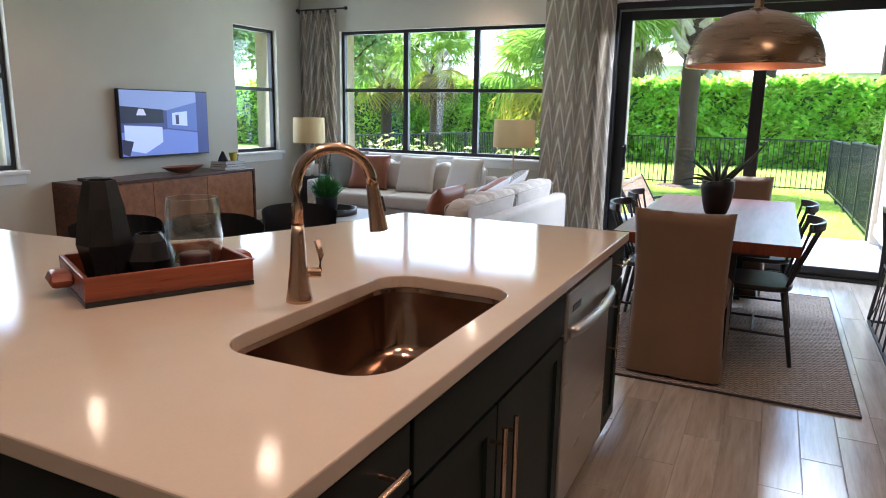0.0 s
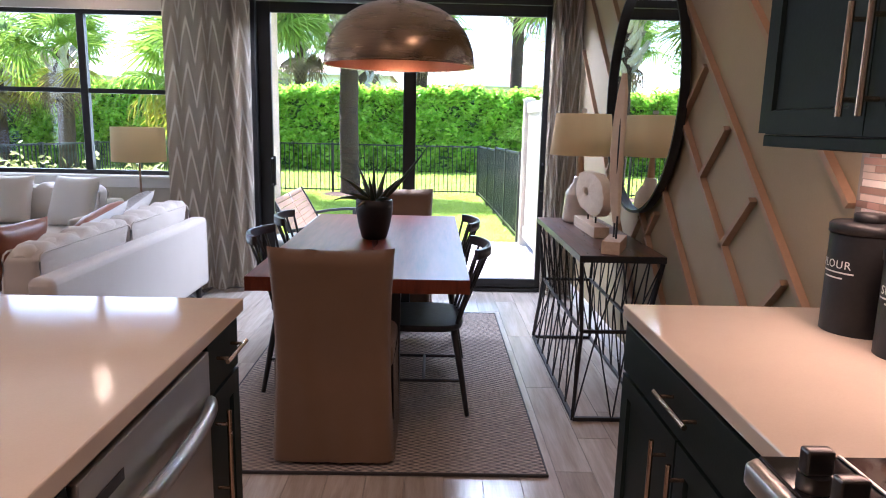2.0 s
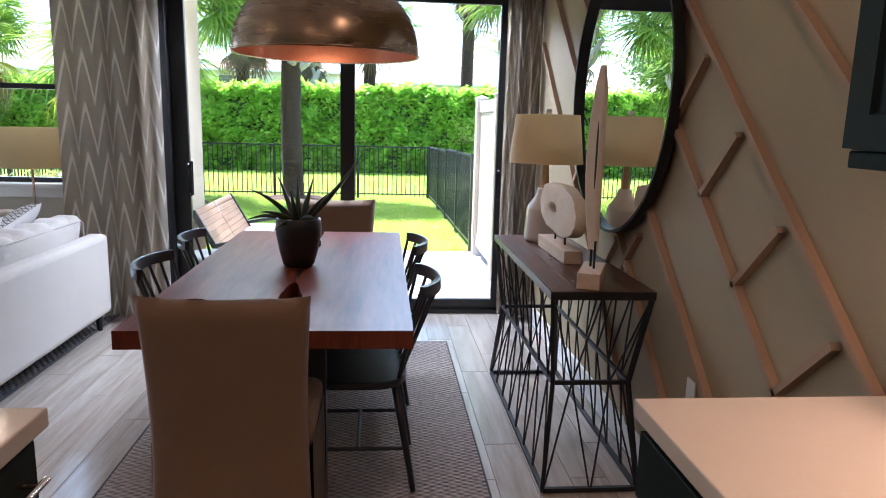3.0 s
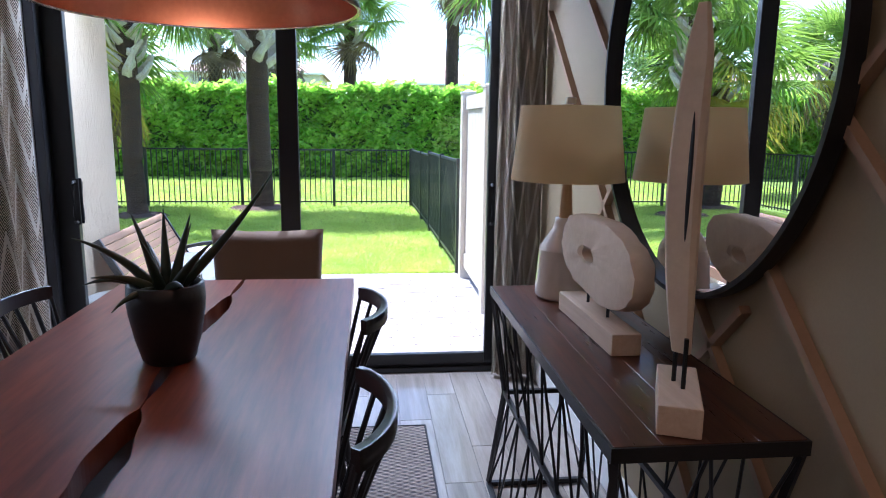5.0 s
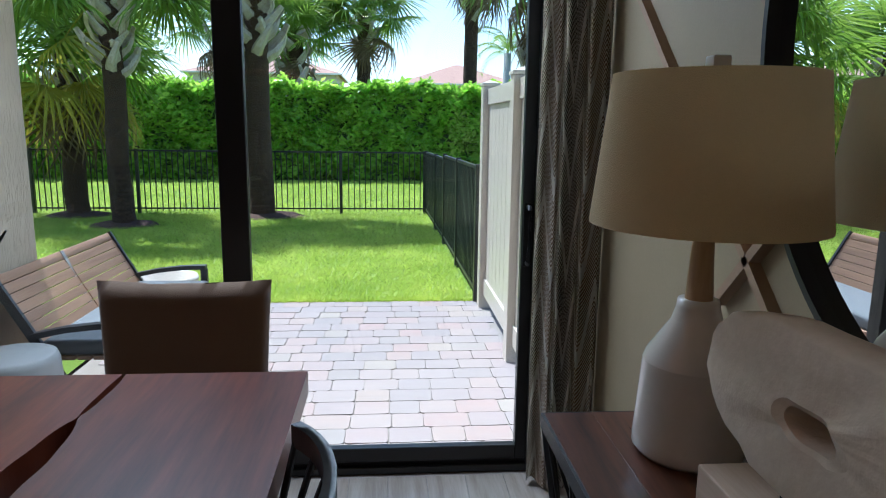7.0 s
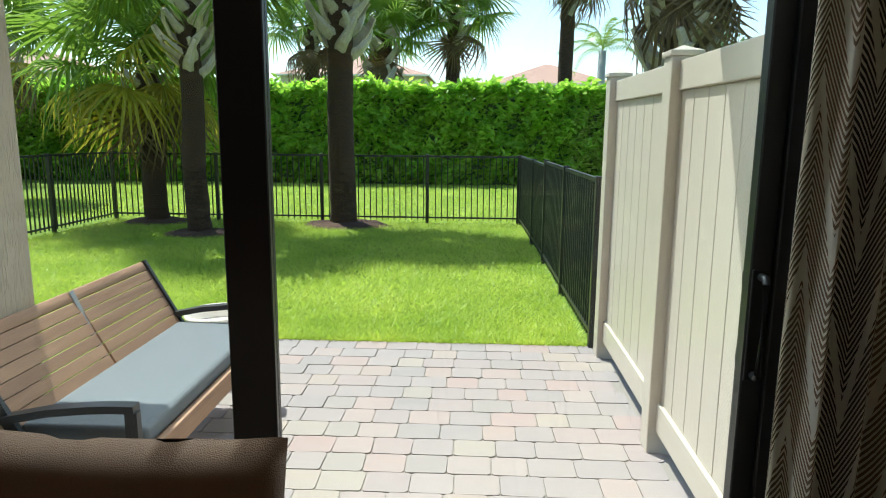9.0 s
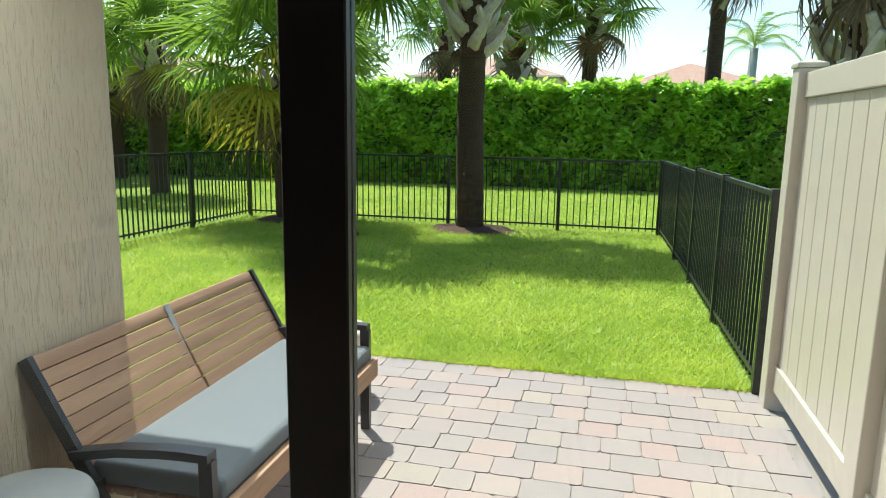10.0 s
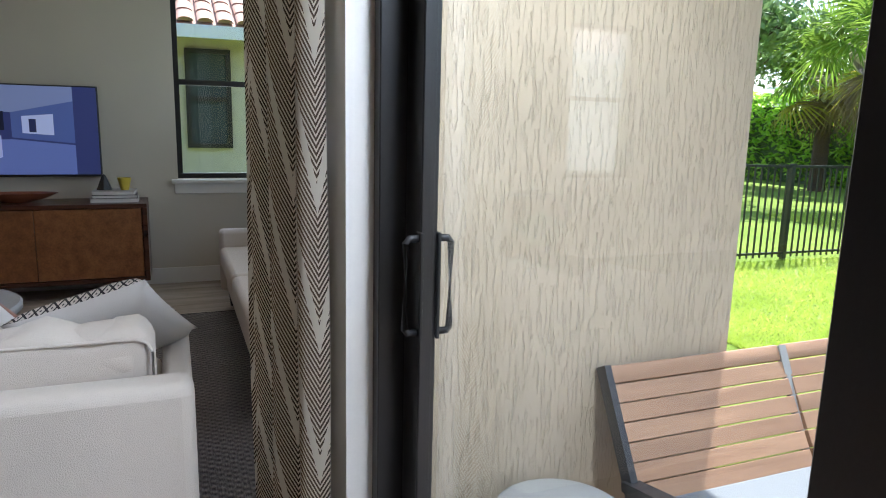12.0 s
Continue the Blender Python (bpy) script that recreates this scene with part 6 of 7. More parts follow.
for x0, x1 in side:
    if x0 == -300:
        for p in ([(-300, 8.06), (-1.48, 8.06), (-1.48, 9.9), (-300, 9.9)], [(-300, -40), (XW - 0.36, -40), (XW - 0.36, 8.06), (-300, 8.06)]): bm.faces.new([bm.verts.new((x, y, -0.115)) for x, y in p])
    else: bm.faces.new([bm.verts.new((x, y, -0.115)) for x, y in ((1.52, -40), (300, -40), (300, 9.9), (1.52, 9.9))])
M_TURF = grass_mat()
solid("ground", bm, M_TURF, "sunlit green lawn reaching to the hedge and beyond", "lawn", "structure", smooth=None)
M_BLADE = leaf_mat("grass_blade", (0.40, 0.54, 0.055), (0.68, 0.74, 0.14), 0.5, 0.5, (0.27, 0.43, 0.035))
def blades(name, n, x0, x1, y0, y1, h, w, label, power=1.0):
    x = rng.uniform(x0, x1, n); y = y0 + (y1 - y0) * rng.random(n) ** power
    z = np.array([gz(v) for v in y]) - 0.004
    a = rng.uniform(0, 6.283, n); hh = h * rng.uniform(0.55, 1.15, n); lean = hh * rng.uniform(0.5, 1.9, n); la = rng.uniform(0, 6.283, n)
    dx, dy = np.cos(a) * w / 2, np.sin(a) * w / 2
    v = np.empty((n, 3, 3))
    v[:, 0] = np.stack([x - dx, y - dy, z], -1); v[:, 1] = np.stack([x + dx, y + dy, z], -1)
    v[:, 2] = np.stack([x + lean * np.cos(la), y + lean * np.sin(la), z + hh], -1)
    me = bpy.data.meshes.new(name)
    me.from_pydata(v.reshape(-1, 3).tolist(), [], np.arange(3 * n).reshape(n, 3).tolist())
    me.materials.append(M_BLADE)
    return tagged(new(name, me), label, "grass", kind="stuff")
blades("grass", 130000, -5.7, 1.2, 9.985, 16.6, 0.05, 0.0105, "short green lawn grass in sun and palm shade", 1.6)
blades("grass", 26000, -9.5, 3.0, 16.7, 24.5, 0.07, 0.02, "rougher green grass beyond the black fence", 1.2)
# pavers
PATIO = thing("patio", "patio of tumbled beige, grey and rose concrete pavers", "patio", kind="structure")
bm = B(); box(bm, -1.449, 1.5, 6.96, 10.0, -0.4, -0.1145); part("sand_bed", bm, plain("joint_sand", (0.27, 0.235, 0.205), None, 0.95, fine=80), PATIO, smooth=None)
def paver_mat():
    m, nt, b = nodes("tumbled_paver")
    oi = nt.nodes.new("ShaderNodeObjectInfo")
    cr = nt.nodes.new("ShaderNodeValToRGB")
    cols = [(0.0, (0.30, 0.23, 0.218)), (0.2, (0.262, 0.225, 0.222)), (0.4, (0.31, 0.252, 0.232)), (0.55, (0.315, 0.225, 0.208)), (0.68, (0.31, 0.265, 0.222)), (0.82, (0.242, 0.212, 0.21)), (1.0, (0.30, 0.25, 0.238))]
    while len(cr.color_ramp.elements) < len(cols): cr.color_ramp.elements.new(0.5)
    for e, (p, c) in zip(cr.color_ramp.elements, cols): e.position, e.color = p, (*c, 1)
    nt.links.new(oi.outputs["Random"], cr.inputs[0])
    v = coords(nt)
    f, f2 = noise_tex(nt, v, 7, 4), noise_tex(nt, v, 130, 3)
    c = mix_col(nt, math_node(nt, "MULTIPLY", ramp(nt, f, 0.4, 0.7), 0.45), cr.outputs[0], (0.275, 0.24, 0.23))
    c = mix_col(nt, math_node(nt, "MULTIPLY", f2, 0.3), c, (0.25, 0.22, 0.2))
    nt.links.new(c, b.inputs["Base Color"])
    b.inputs["Roughness"].default_value = 0.85
    bump(nt, b, f2, 0.5, 0.004)
    return m
M_PAVER = paver_mat()
PM = {}
def paver_mesh(w, d, k):
    if (w, d, k) not in PM:
        r2 = random.Random(k)
        bm = B()
        out = [(x + r2.uniform(-.0022, .0022), y + r2.uniform(-.0022, .0022)) for x, y in rounded(-w / 2, w / 2, -d / 2, d / 2, 0.019, 3)]
        lo = [bm.verts.new((x, y, -0.05)) for x, y in out]; mi = [bm.verts.new((x, y, -0.008)) for x, y in out]; hi = [bm.verts.new((x * 0.988, y * 0.98, 0)) for x, y in out]
        n = len(out)
        for a, b in ((lo, mi), (mi, hi)):
            for i in range(n): bm.faces.new((a[i], a[(i + 1) % n], b[(i + 1) % n], b[i]))
        bm.faces.new(hi)
        PM[w, d, k] = mesh_of(bm, "paver", M_PAVER, 50)
    return PM[w, d, k]
rnd = random.Random(21)
def lay(w, dp, x, y):
    o = new("paver", paver_mesh(w, dp, rnd.randrange(4))); o.parent = PATIO
    o.matrix_basis = pose(x, y, -0.108 + rnd.uniform(-.0015, .0015), rnd.uniform(-.3, .3), rnd.uniform(-.3, .3), rnd.uniform(-.6, .6))
y, row = 9.895, 0
while y > 6.98:
    x = 1.33 - rnd.uniform(0, 0.1)
    while x > -1.42:
        w = rnd.choice((0.24, 0.215, 0.165, 0.19, 0.2))
        if x - w < -1.445: break
        lay(round(w - 0.003, 3), 0.164, x - w / 2, y)
        x -= w - 0.001
    y -= 0.167; row += 1
# black metal fence
M_FENCE = plain("black_fence_coating", (0.018, 0.02, 0.019), (0.026, 0.028, 0.027), 0.35, fine=150, relief=0.05)
def fence_run(label, p0, p1, posts, top):
    t = thing("metal_fence", label, "fence", group="black garden fence")
    p0, p1 = Vector(p0), Vector(p1)
    d = p1 - p0; L = d.length; e = d / L; ang = math.degrees(math.atan2(e.y, e.x))
    zb0, zb1 = gz(p0.y), gz(p1.y)
    at = lambda s: p0 + e * s
    zg = lambda s: zb0 + (zb1 - zb0) * s / L
    for h, w in ((top, 0.03), (0.10, 0.026)):
        bm = B(); bar(bm, (*at(0).xy, zg(0) + h), (*at(L).xy, zg(L) + h), w, w); part("rail", bm, M_FENCE, t, smooth=None)
    bm = B(); box(bm, -0.008, 0.008, -0.008, 0.008, 0.05, top - 0.015); pm = mesh_of(bm, "picket", M_FENCE)
    bm = B(); box(bm, -0.027, 0.027, -0.027, 0.027, -0.1, top + 0.03, 0.003, 1); qm = mesh_of(bm, "post", M_FENCE)
    for s in posts:
        o = new("post", qm); o.parent = t; o.matrix_basis = pose(*at(s).xy, zg(s), 0, 0, ang)
    s = 0.1
    while s < L:
        if min(abs(s - q) for q in posts) > 0.04:
            o = new("picket", pm); o.parent = t; o.matrix_basis = pose(*at(s).xy, zg(s), 0, 0, ang)
        s += 0.1
fence_run("black metal picket fence along the lawn's far side", (-5.75, 16.67, 0), (1.13, 16.67, 0), (0, 1.79, 3.58, 5.36, 6.88), 1.12)
fence_run("black metal picket fence running to the privacy fence", (1.23, 9.97, 0), (1.21, 13.2, 0), (0, 1.6, 3.2), 1.17)
fence_run("black metal picket fence running to the far corner", (1.21, 13.26, 0), (1.16, 16.60, 0), (1.3, 3.3), 1.13)
fence_run("black metal picket fence along the lawn's side", (-5.75, 8.2, 0), (-5.75, 16.6, 0), (0, 1.5, 3.25, 4.97, 6.72), 1.13)
# cream privacy fence
M_VINYL = plain("cream_vinyl", (0.54, 0.485, 0.415), (0.51, 0.455, 0.385), 0.35, big=1.2, fine=60, relief=0.03)
t = thing("privacy_fence", "cream vinyl privacy fence with capped posts beside the patio", "fence")
VX = 1.285
def vpost(y, top):
    bm = B(); box(bm, VX - 0.063, VX + 0.063, y - 0.063, y + 0.063, -0.13, top, 0.006); p = part("post", bm, M_VINYL, t)
    bm = B(); box(bm, VX - 0.072, VX + 0.072, y - 0.072, y + 0.072, top, top + 0.025, 0.004)
    vs = [bm.verts.new((VX + a * 0.066, y + b * 0.066, top + 0.025)) for a, b in ((-1, -1), (1, -1), (1, 1), (-1, 1))] + [bm.verts.new((VX, y, top + 0.05))]
    for k in range(4): bm.faces.new((vs[k], vs[(k + 1) % 4], vs[4]))
    part("post_cap", bm, M_VINYL, p)
def vpanel(y0, y1, top):
    bm = B(); box(bm, VX - 0.028, VX + 0.028, y0, y1, top - 0.125, top, 0.005); part("top_rail", bm, M_VINYL, t)
    bm = B(); box(bm, VX - 0.028, VX + 0.028, y0, y1, 0.005, 0.145, 0.005); part("bottom_rail", bm, M_VINYL, t)
    n = max(1, round((y1 - y0) / 0.165)); w = (y1 - y0) / n
    for k in range(n):
        bm = B(); box(bm, VX - 0.011, VX + 0.011, y0 + w * k + 0.0015, y0 + w * (k + 1) - 0.0015, 0.145, top - 0.125, 0.004, 1); part("board", bm, M_VINYL, t)
vpost(9.80, 1.715), vpost(8.46, 1.71), vpost(7.12, 1.71)
vpanel(8.523, 9.737, 1.69), vpanel(7.183, 8.397, 1.69)
# bench with cushions
M_TEAK = wood("weathered_teak", (0.42, 0.25, 0.15), (0.28, 0.155, 0.09), 0.6, axis=1, scale=1.3, rand=0.12)
M_GREYF = fabric("grey_outdoor_canvas", (0.155, 0.17, 0.185), (0.135, 0.15, 0.165), 500)
M_ALU = plain("charcoal_aluminium", (0.035, 0.035, 0.037), (0.045, 0.045, 0.047), 0.4, metal=0.2)
G = -0.108
t = thing("garden_bench", "teak slatted bench with charcoal arms and a grey seat cushion", "bench", (0, 0, G))
BY0, BY1 = 7.56, 8.93
tb, bb = Vector((-1.425, 0, 0.77)), Vector((-1.235, 0, 0.43))
dirv = (tb - bb); ln = dirv.length; dv = dirv.normalized(); nv = Vector((dv.z, 0, -dv.x))
for half in ((BY0 + 0.012, 8.233), (8.247, BY1 - 0.012)):
    for k in range(7):
        s0, s1 = ln * k / 7 + 0.0016, ln * (k + 1) / 7 - 0.0016
        bm = B()
        c = bb + dv * (s0 + s1) / 2
        ang = math.atan2(dv.x, dv.z)
        box(bm, -0.011, 0.011, half[0], half[1], -(s1 - s0) / 2, (s1 - s0) / 2, 0.0025 if k < 6 else 0.008)
        bmesh.ops.transform(bm, matrix=Matrix.Translation(c) @ Matrix.Rotation(ang, 4, "Y"), verts=bm.verts[:])
        part("back_slat", bm, M_TEAK, t)
bm = B(); bar(bm, bb + Vector((0.015, 8.24, -0.08)), tb + Vector((0.012, 8.24, 0)), 0.016, 0.03, up=(0, 1, 0)); part("back_strap", bm, M_GREYT, t, "grey metal strap")
for y in (BY0, BY1):
    bm = B(); bar(bm, bb + dv * -0.2 + Vector((0, y, 0)), tb + Vector((0, y, 0)), 0.045, 0.022, up=(0, 1, 0)); part("back_post", bm, M_ALU, t)
    bm = B()
    pts = [(-1.27, y, 0.475), (-1.1, y, 0.51), (-0.95, y, 0.526), (-0.87, y, 0.53), (-0.785, y, 0.53)]
    for a, b in zip(pts, pts[1:]): bar(bm, a, b, 0.05, 0.028)
    part("arm", bm, M_ALU, t, smooth=50)
    bm = B(); bar(bm, (-0.80, y, 0), (-0.80, y, 0.517), 0.045, 0.03, up=(0, 1, 0)); part("leg", bm, M_ALU, t, smooth=None)
    bm = B(); bar(bm, (-1.22, y, 0), (-1.2, y, 0.40), 0.045, 0.03, up=(0, 1, 0)); part("leg", bm, M_ALU, t, smooth=None)
bm = B(); box(bm, -0.765, -0.735, BY0, BY1, 0.285, 0.375, 0.004); part("front_apron", bm, M_TEAK, t)
for k in range(6):
    bm = B(); box(bm, -1.22 + 0.076 * k, -1.22 + 0.076 * k + 0.066, BY0 + 0.015, BY1 - 0.015, 0.345, 0.365, 0.003); part("seat_slat", bm, M_TEAK, t)
for a, b in ((BY0 + 0.02, BY1 - 0.02),):
    bm = B(); box(bm, -1.235, -0.765, a, b, 0.0, 0.078, 0.022, 3)
    solid("seat_cushion", bm, M_GREYF, "long flat grey canvas cushion on the garden bench", "cushion", smooth=70, at=pose(0, 0, G + 0.3665))
bm = B(); lathe(bm, [(0, 0), (0.15, 0), (0.19, 0.1), (0.2, 0.25), (0.19, 0.43), (0.18, 0.46), (0.165, 0.468), (0, 0.47)], 44)
solid("garden_stool", bm, M_GREYT, "grey glazed drum stool beside the bench", "stool", at=pose(-1.23, 7.32, G), smooth=40)
bm = B(); lathe(bm, [(0, 0), (0.13, 0), (0.15, 0.03), (0.21, 0.36), (0.2, 0.38), (0.185, 0.375), (0.17, 0.3), (0, 0.29)], 44)
solid("planter", bm, M_CERAM, "pale empty tapered planter at the bench's end", "planter", at=pose(-1.17, 9.35, G), smooth=40)
# mulch rings
M_MULCH = plain("bark_mulch", (0.10, 0.05, 0.03), (0.05, 0.025, 0.016), 0.95, big=6, fine=35, relief=1.0, depth=0.03)
def mulch(x, y, r):
    bm = B()
    rr = random.Random(int(x * 100))
    v0 = bm.verts.new((0, 0, 0.07)); rings = []
    for f, z in ((0.4, 0.07), (0.75, 0.045), (1.0, -0.01)): rings.append([bm.verts.new((f * r * (1 + rr.uniform(-.09, .09)) * math.cos(a * 0.2244), f * r * 0.85 * math.sin(a * 0.2244), z + rr.uniform(-.012, .012))) for a in range(28)])
    for k in range(28): bm.faces.new((v0, rings[0][k], rings[0][(k + 1) % 28]))
    for a, b in zip(rings, rings[1:]):
        for k in range(28): bm.faces.new((a[k], b[k], b[(k + 1) % 28], a[(k + 1) % 28]))
    solid("mulch", bm, M_MULCH, "ring of brown bark mulch round a palm trunk", "mulch", "stuff", at=pose(x, y, gz(y)), smooth=60)
# palms
def bark_mat():
    m, nt, b = nodes("palm_bark")
    v = coords(nt, (5, 5, 16))
    f, f2 = noise_tex(nt, v, 1.0, 5), noise_tex(nt, coords(nt), 30, 4)
    nt.links.new(mix_col(nt, ramp(nt, math_node(nt, "ADD", math_node(nt, "MULTIPLY", f, 0.6), math_node(nt, "MULTIPLY", f2, 0.4)), 0.35, 0.65), (0.028, 0.015, 0.008), (0.095, 0.053, 0.029)), b.inputs["Base Color"])
    b.inputs["Roughness"].default_value = 0.95
    bump(nt, b, math_node(nt, "ADD", f, f2), 0.9, 0.03)
    return m
M_BARK = bark_mat()
M_BOOT = plain("palm_boot", (0.62, 0.56, 0.48), (0.38, 0.30, 0.23), 0.9, big=9, fine=40, relief=0.5)
M_FROND = leaf_mat("palm_frond", (0.13, 0.25, 0.03), (0.28, 0.41, 0.06), 0.36, 0.5, (0.24, 0.32, 0.04))
M_FRONDY = leaf_mat("yellow_palm_frond", (0.55, 0.46, 0.04), (0.36, 0.40, 0.05), 0.5, 0.5, (0.3, 0.2, 0.03))
M_FRONDD = leaf_mat("dry_palm_frond", (0.26, 0.18, 0.09), (0.16, 0.11, 0.06), 0.8, 0.25, (0.12, 0.09, 0.05))
def fan_mesh(seed, mat, droop, pet=0.85, rad=0.85, n=30):
    """Fan leaf along +x: stalk, then blades spread round its tip."""
    r2 = random.Random(seed)
    bm = B()
    tube(bm, [(pet * k / 6, 0, -0.10 * (k / 6) ** 2) for k in range(7)], 0.016, 5, lambda f: 1.3 - 0.8 * f)
    c = Vector((pet, 0, -0.10))
    for k in range(n):
        a = radians(-140 + 280 * k / (n - 1)) + r2.uniform(-.03, .03)
        ln = rad * (1 - 0.28 * (abs(a) / 2.44) ** 2) * r2.uniform(0.9, 1.05)
        d = Vector((math.cos(a), math.sin(a), 0.22 * math.cos(a) - 0.12))
        s = Vector((-math.sin(a), math.cos(a), 0))
        w = 0.020
        prev = None
        for f, ww in ((0.03, 0.45), (0.45, 1.15), (0.75, 0.8), (1.0, 0.04)):
            p = c + d * ln * f + Vector((0, 0, -droop * ln * max(0, f - 0.3) ** 1.8 * r2.uniform(0.7, 1.3)))
            q = [bm.verts.new(p + s * w * ww), bm.verts.new(p + Vector((0, 0, -0.012 * ww))), bm.verts.new(p - s * w * ww)]
            if prev: bm.faces.new((prev[0], prev[1], q[1], q[0])), bm.faces.new((prev[1], prev[2], q[2], q[1]))
            prev = q
    return mesh_of(bm, "leaf", mat)
FANS = [fan_mesh(1, M_FROND, 0.7), fan_mesh(2, M_FROND, 1.1), fan_mesh(3, M_FROND, 0.45), fan_mesh(4, M_FROND, 0.9)]
FANY, FAND = fan_mesh(5, M_FRONDY, 1.1), fan_mesh(6, M_FRONDD, 1.5)
BOOTM = None
def boot_mesh():
    bm = B()
    pts = [(0.0, 0), (0.10, 0.10), (0.16, 0.24), (0.17, 0.36)]
    prev = None
    for i, (x, z) in enumerate(pts):
        w = (0.075, 0.06, 0.04, 0.028)[i]
        th = 0.018
        q = [bm.verts.new(p) for p in ((x - th, -w, z), (x + th, -w * 0.6, z - 0.01), (x + th, w * 0.6, z - 0.01), (x - th, w, z))]
        if prev:
            for k in range(4): bm.faces.new((prev[k], prev[(k + 1) % 4], q[(k + 1) % 4], q[k]))
        prev = q
    bm.faces.new(prev)
    bmesh.ops.recalc_face_normals(bm, faces=bm.faces[:])
    return mesh_of(bm, "leaf_base", M_BOOT)
BOOT = boot_mesh()
def palm(label, x, y, r, hb, hc, seed, leaves=26, yellow=0, dead=5, size=1.0, boots=14, lean=0.0):
    """Fan palm: clear trunk to hb, old leaf bases to hc, crown above."""
    r2 = random.Random(seed)
    t = thing("palm_tree", label, "palm tree", (x, y, gz(y)), group="fan palms")
    bm = B()
    n = 60
    pts = [(lean * (k / n) ** 2 + 0.012 * math.sin(k * 0.16 + seed), 0.01 * math.cos(k * 0.2), hc * k / n - 0.05) for k in range(n + 1)]
    tube(bm, pts, r, 18, lambda f: (1.2 - 2.0 * f if f < 0.06 else 1.08 - 0.15 * f) * (1 + 0.006 * math.sin(f * 130)))
    for v in bm.verts: v.co += Vector((v.co.x, v.co.y, 0)) * 0.05 * noise.noise(Vector((v.co.x * 14, v.co.y * 14, v.co.z * 5)))
    part("trunk", bm, M_BARK, t, smooth=80)
    for k in range(boots):
        f = k / max(1, boots - 1)
        o = new("leaf_base", BOOT); o.parent = t
        z = hb + (hc - hb) * f
        o.matrix_basis = pose(lean * (z / hc) ** 2, 0, z - 0.1, 0, 0, k * 137.5) @ Matrix.Translation((r * 0.75, 0, 0)) @ pose(0, 0, 0, (32 if k % 2 else -32) + r2.uniform(-8, 8), 0, 0) @ Matrix.Scale(r / 0.17 * r2.uniform(1.05, 1.5), 4)
    for k in range(leaves + yellow + dead):
        o = new("leaf", FANS[k % 4] if k < leaves else (FANY if k < leaves + yellow else FAND)); o.parent = t
        if k < leaves: el = 80 - 98 * (k / leaves) + r2.uniform(-8, 8)
        elif k < leaves + yellow: el = r2.uniform(-48, -20)
        else: el = r2.uniform(-70, -45)
        sc = size * r2.uniform(0.82, 1.12)
        o.matrix_basis = pose(lean, 0, hc + r2.uniform(-0.12, 0.12), 0, 0, k * 137.5 + r2.uniform(-14, 14)) @ pose(0, 0, 0, r2.uniform(-25, 25), -el, 0) @ Matrix.Scale(sc, 4)
    return t
palm("sabal fan palm with a thick brown trunk standing on mulch", -1.74, 16.25, 0.20, 2.75, 4.6, 1, 34, 0, 0, 1.15, 44)
palm("sabal fan palm with a ringed slim trunk in the lawn", -3.62, 15.0, 0.155, 2.35, 3.6, 2, 30, 1, 0, 1.05, 34)
palm("short sabal fan palm with drooping yellow fronds by the fence", -4.85, 16.3, 0.175, 1.75, 2.75, 3, 30, 9, 3, 1.2)
palm("sabal fan palm behind the clipped hedge", -5.2, 29, 0.24, 3.7, 5.0, 4, 26, 0, 4, 1.25)
palm("sabal fan palm behind the clipped hedge", -2.7, 28.5, 0.3, 2.6, 4.7, 5, 34, 0, 3, 1.3, 20)
palm("tall sabal fan palm behind the clipped hedge", -0.4, 29.5, 0.24, 4.3, 5.6, 6, 34, 0, 3, 1.35)
palm("tall sabal fan palm behind the clipped hedge", 3.4, 29.0, 0.24, 5.0, 7.4, 7, 26, 0, 6, 1.35)
palm("fan palm with crossed leaf bases behind the privacy fence", 2.75, 13.6, 0.19, 1.2, 3.9, 8, 26, 0, 5, 1.0, 60)
palm("young fan palm behind the privacy fence", 4.2, 12.2, 0.15, 1.3, 1.95, 9, 18, 0, 1, 0.8)
palm("fan palm beyond the side fence", -9.6, 19.5, 0.2, 2.6, 3.4, 10, 26, 2, 4, 1.1)
palm("fan palm beyond the side fence", -13.5, 23.0, 0.2, 2.4, 3.2, 12, 26, 3, 3, 1.2)
for q in ((-1.68, 16.25, 0.75), (-3.62, 15.0, 0.55), (-4.85, 16.3, 0.6)): mulch(*q)
# feathery royal palm far off
def feather():
    bm = B()
    prev = None
    for i in range(16):
        f = i / 15
        p = Vector((2.6 * f, 0, 0.9 * math.sin(f * 2.0) - 1.5 * f * f))
        q = [bm.verts.new(p + Vector((0, s * 0.03 * (1.1 - f), 0))) for s in (-1, 1)]
        if prev: bm.faces.new((prev[0], prev[1], q[1], q[0]))
        prev = q
        if i > 1:
            for s in (-1, 1):
                for e in (0, 0.09):
                    b0 = p + Vector((e, 0, 0)); tip = b0 + Vector((0.22, s * 0.55 * (1 - 0.5 * f), -0.32))
                    v = [bm.verts.new(b0), bm.verts.new(b0 + Vector((0.06, 0, 0))), bm.verts.new(tip)]; bm.faces.new(v)
    return mesh_of(bm, "leaf", M_FROND)
FEA = feather()
t = thing("royal_palm", "pale-trunked royal palm far beyond the hedge", "palm tree", (8.3, 50, gz(50)))
bm = B(); tube(bm, [(0, 0, 0.0), (0, 0, 3.2), (0.05, 0, 6.5)], 0.3, 14, lambda f: 1.1 - 0.35 * f); part("trunk", bm, M_GREYT, t)
for k in range(15):
    o = new("leaf", FEA); o.parent = t; o.matrix_basis = pose(0.05, 0, 6.5, 0, 0, k * 137.5) @ pose(0, 0, 0, 0, -(60 - 75 * k / 15), 0)
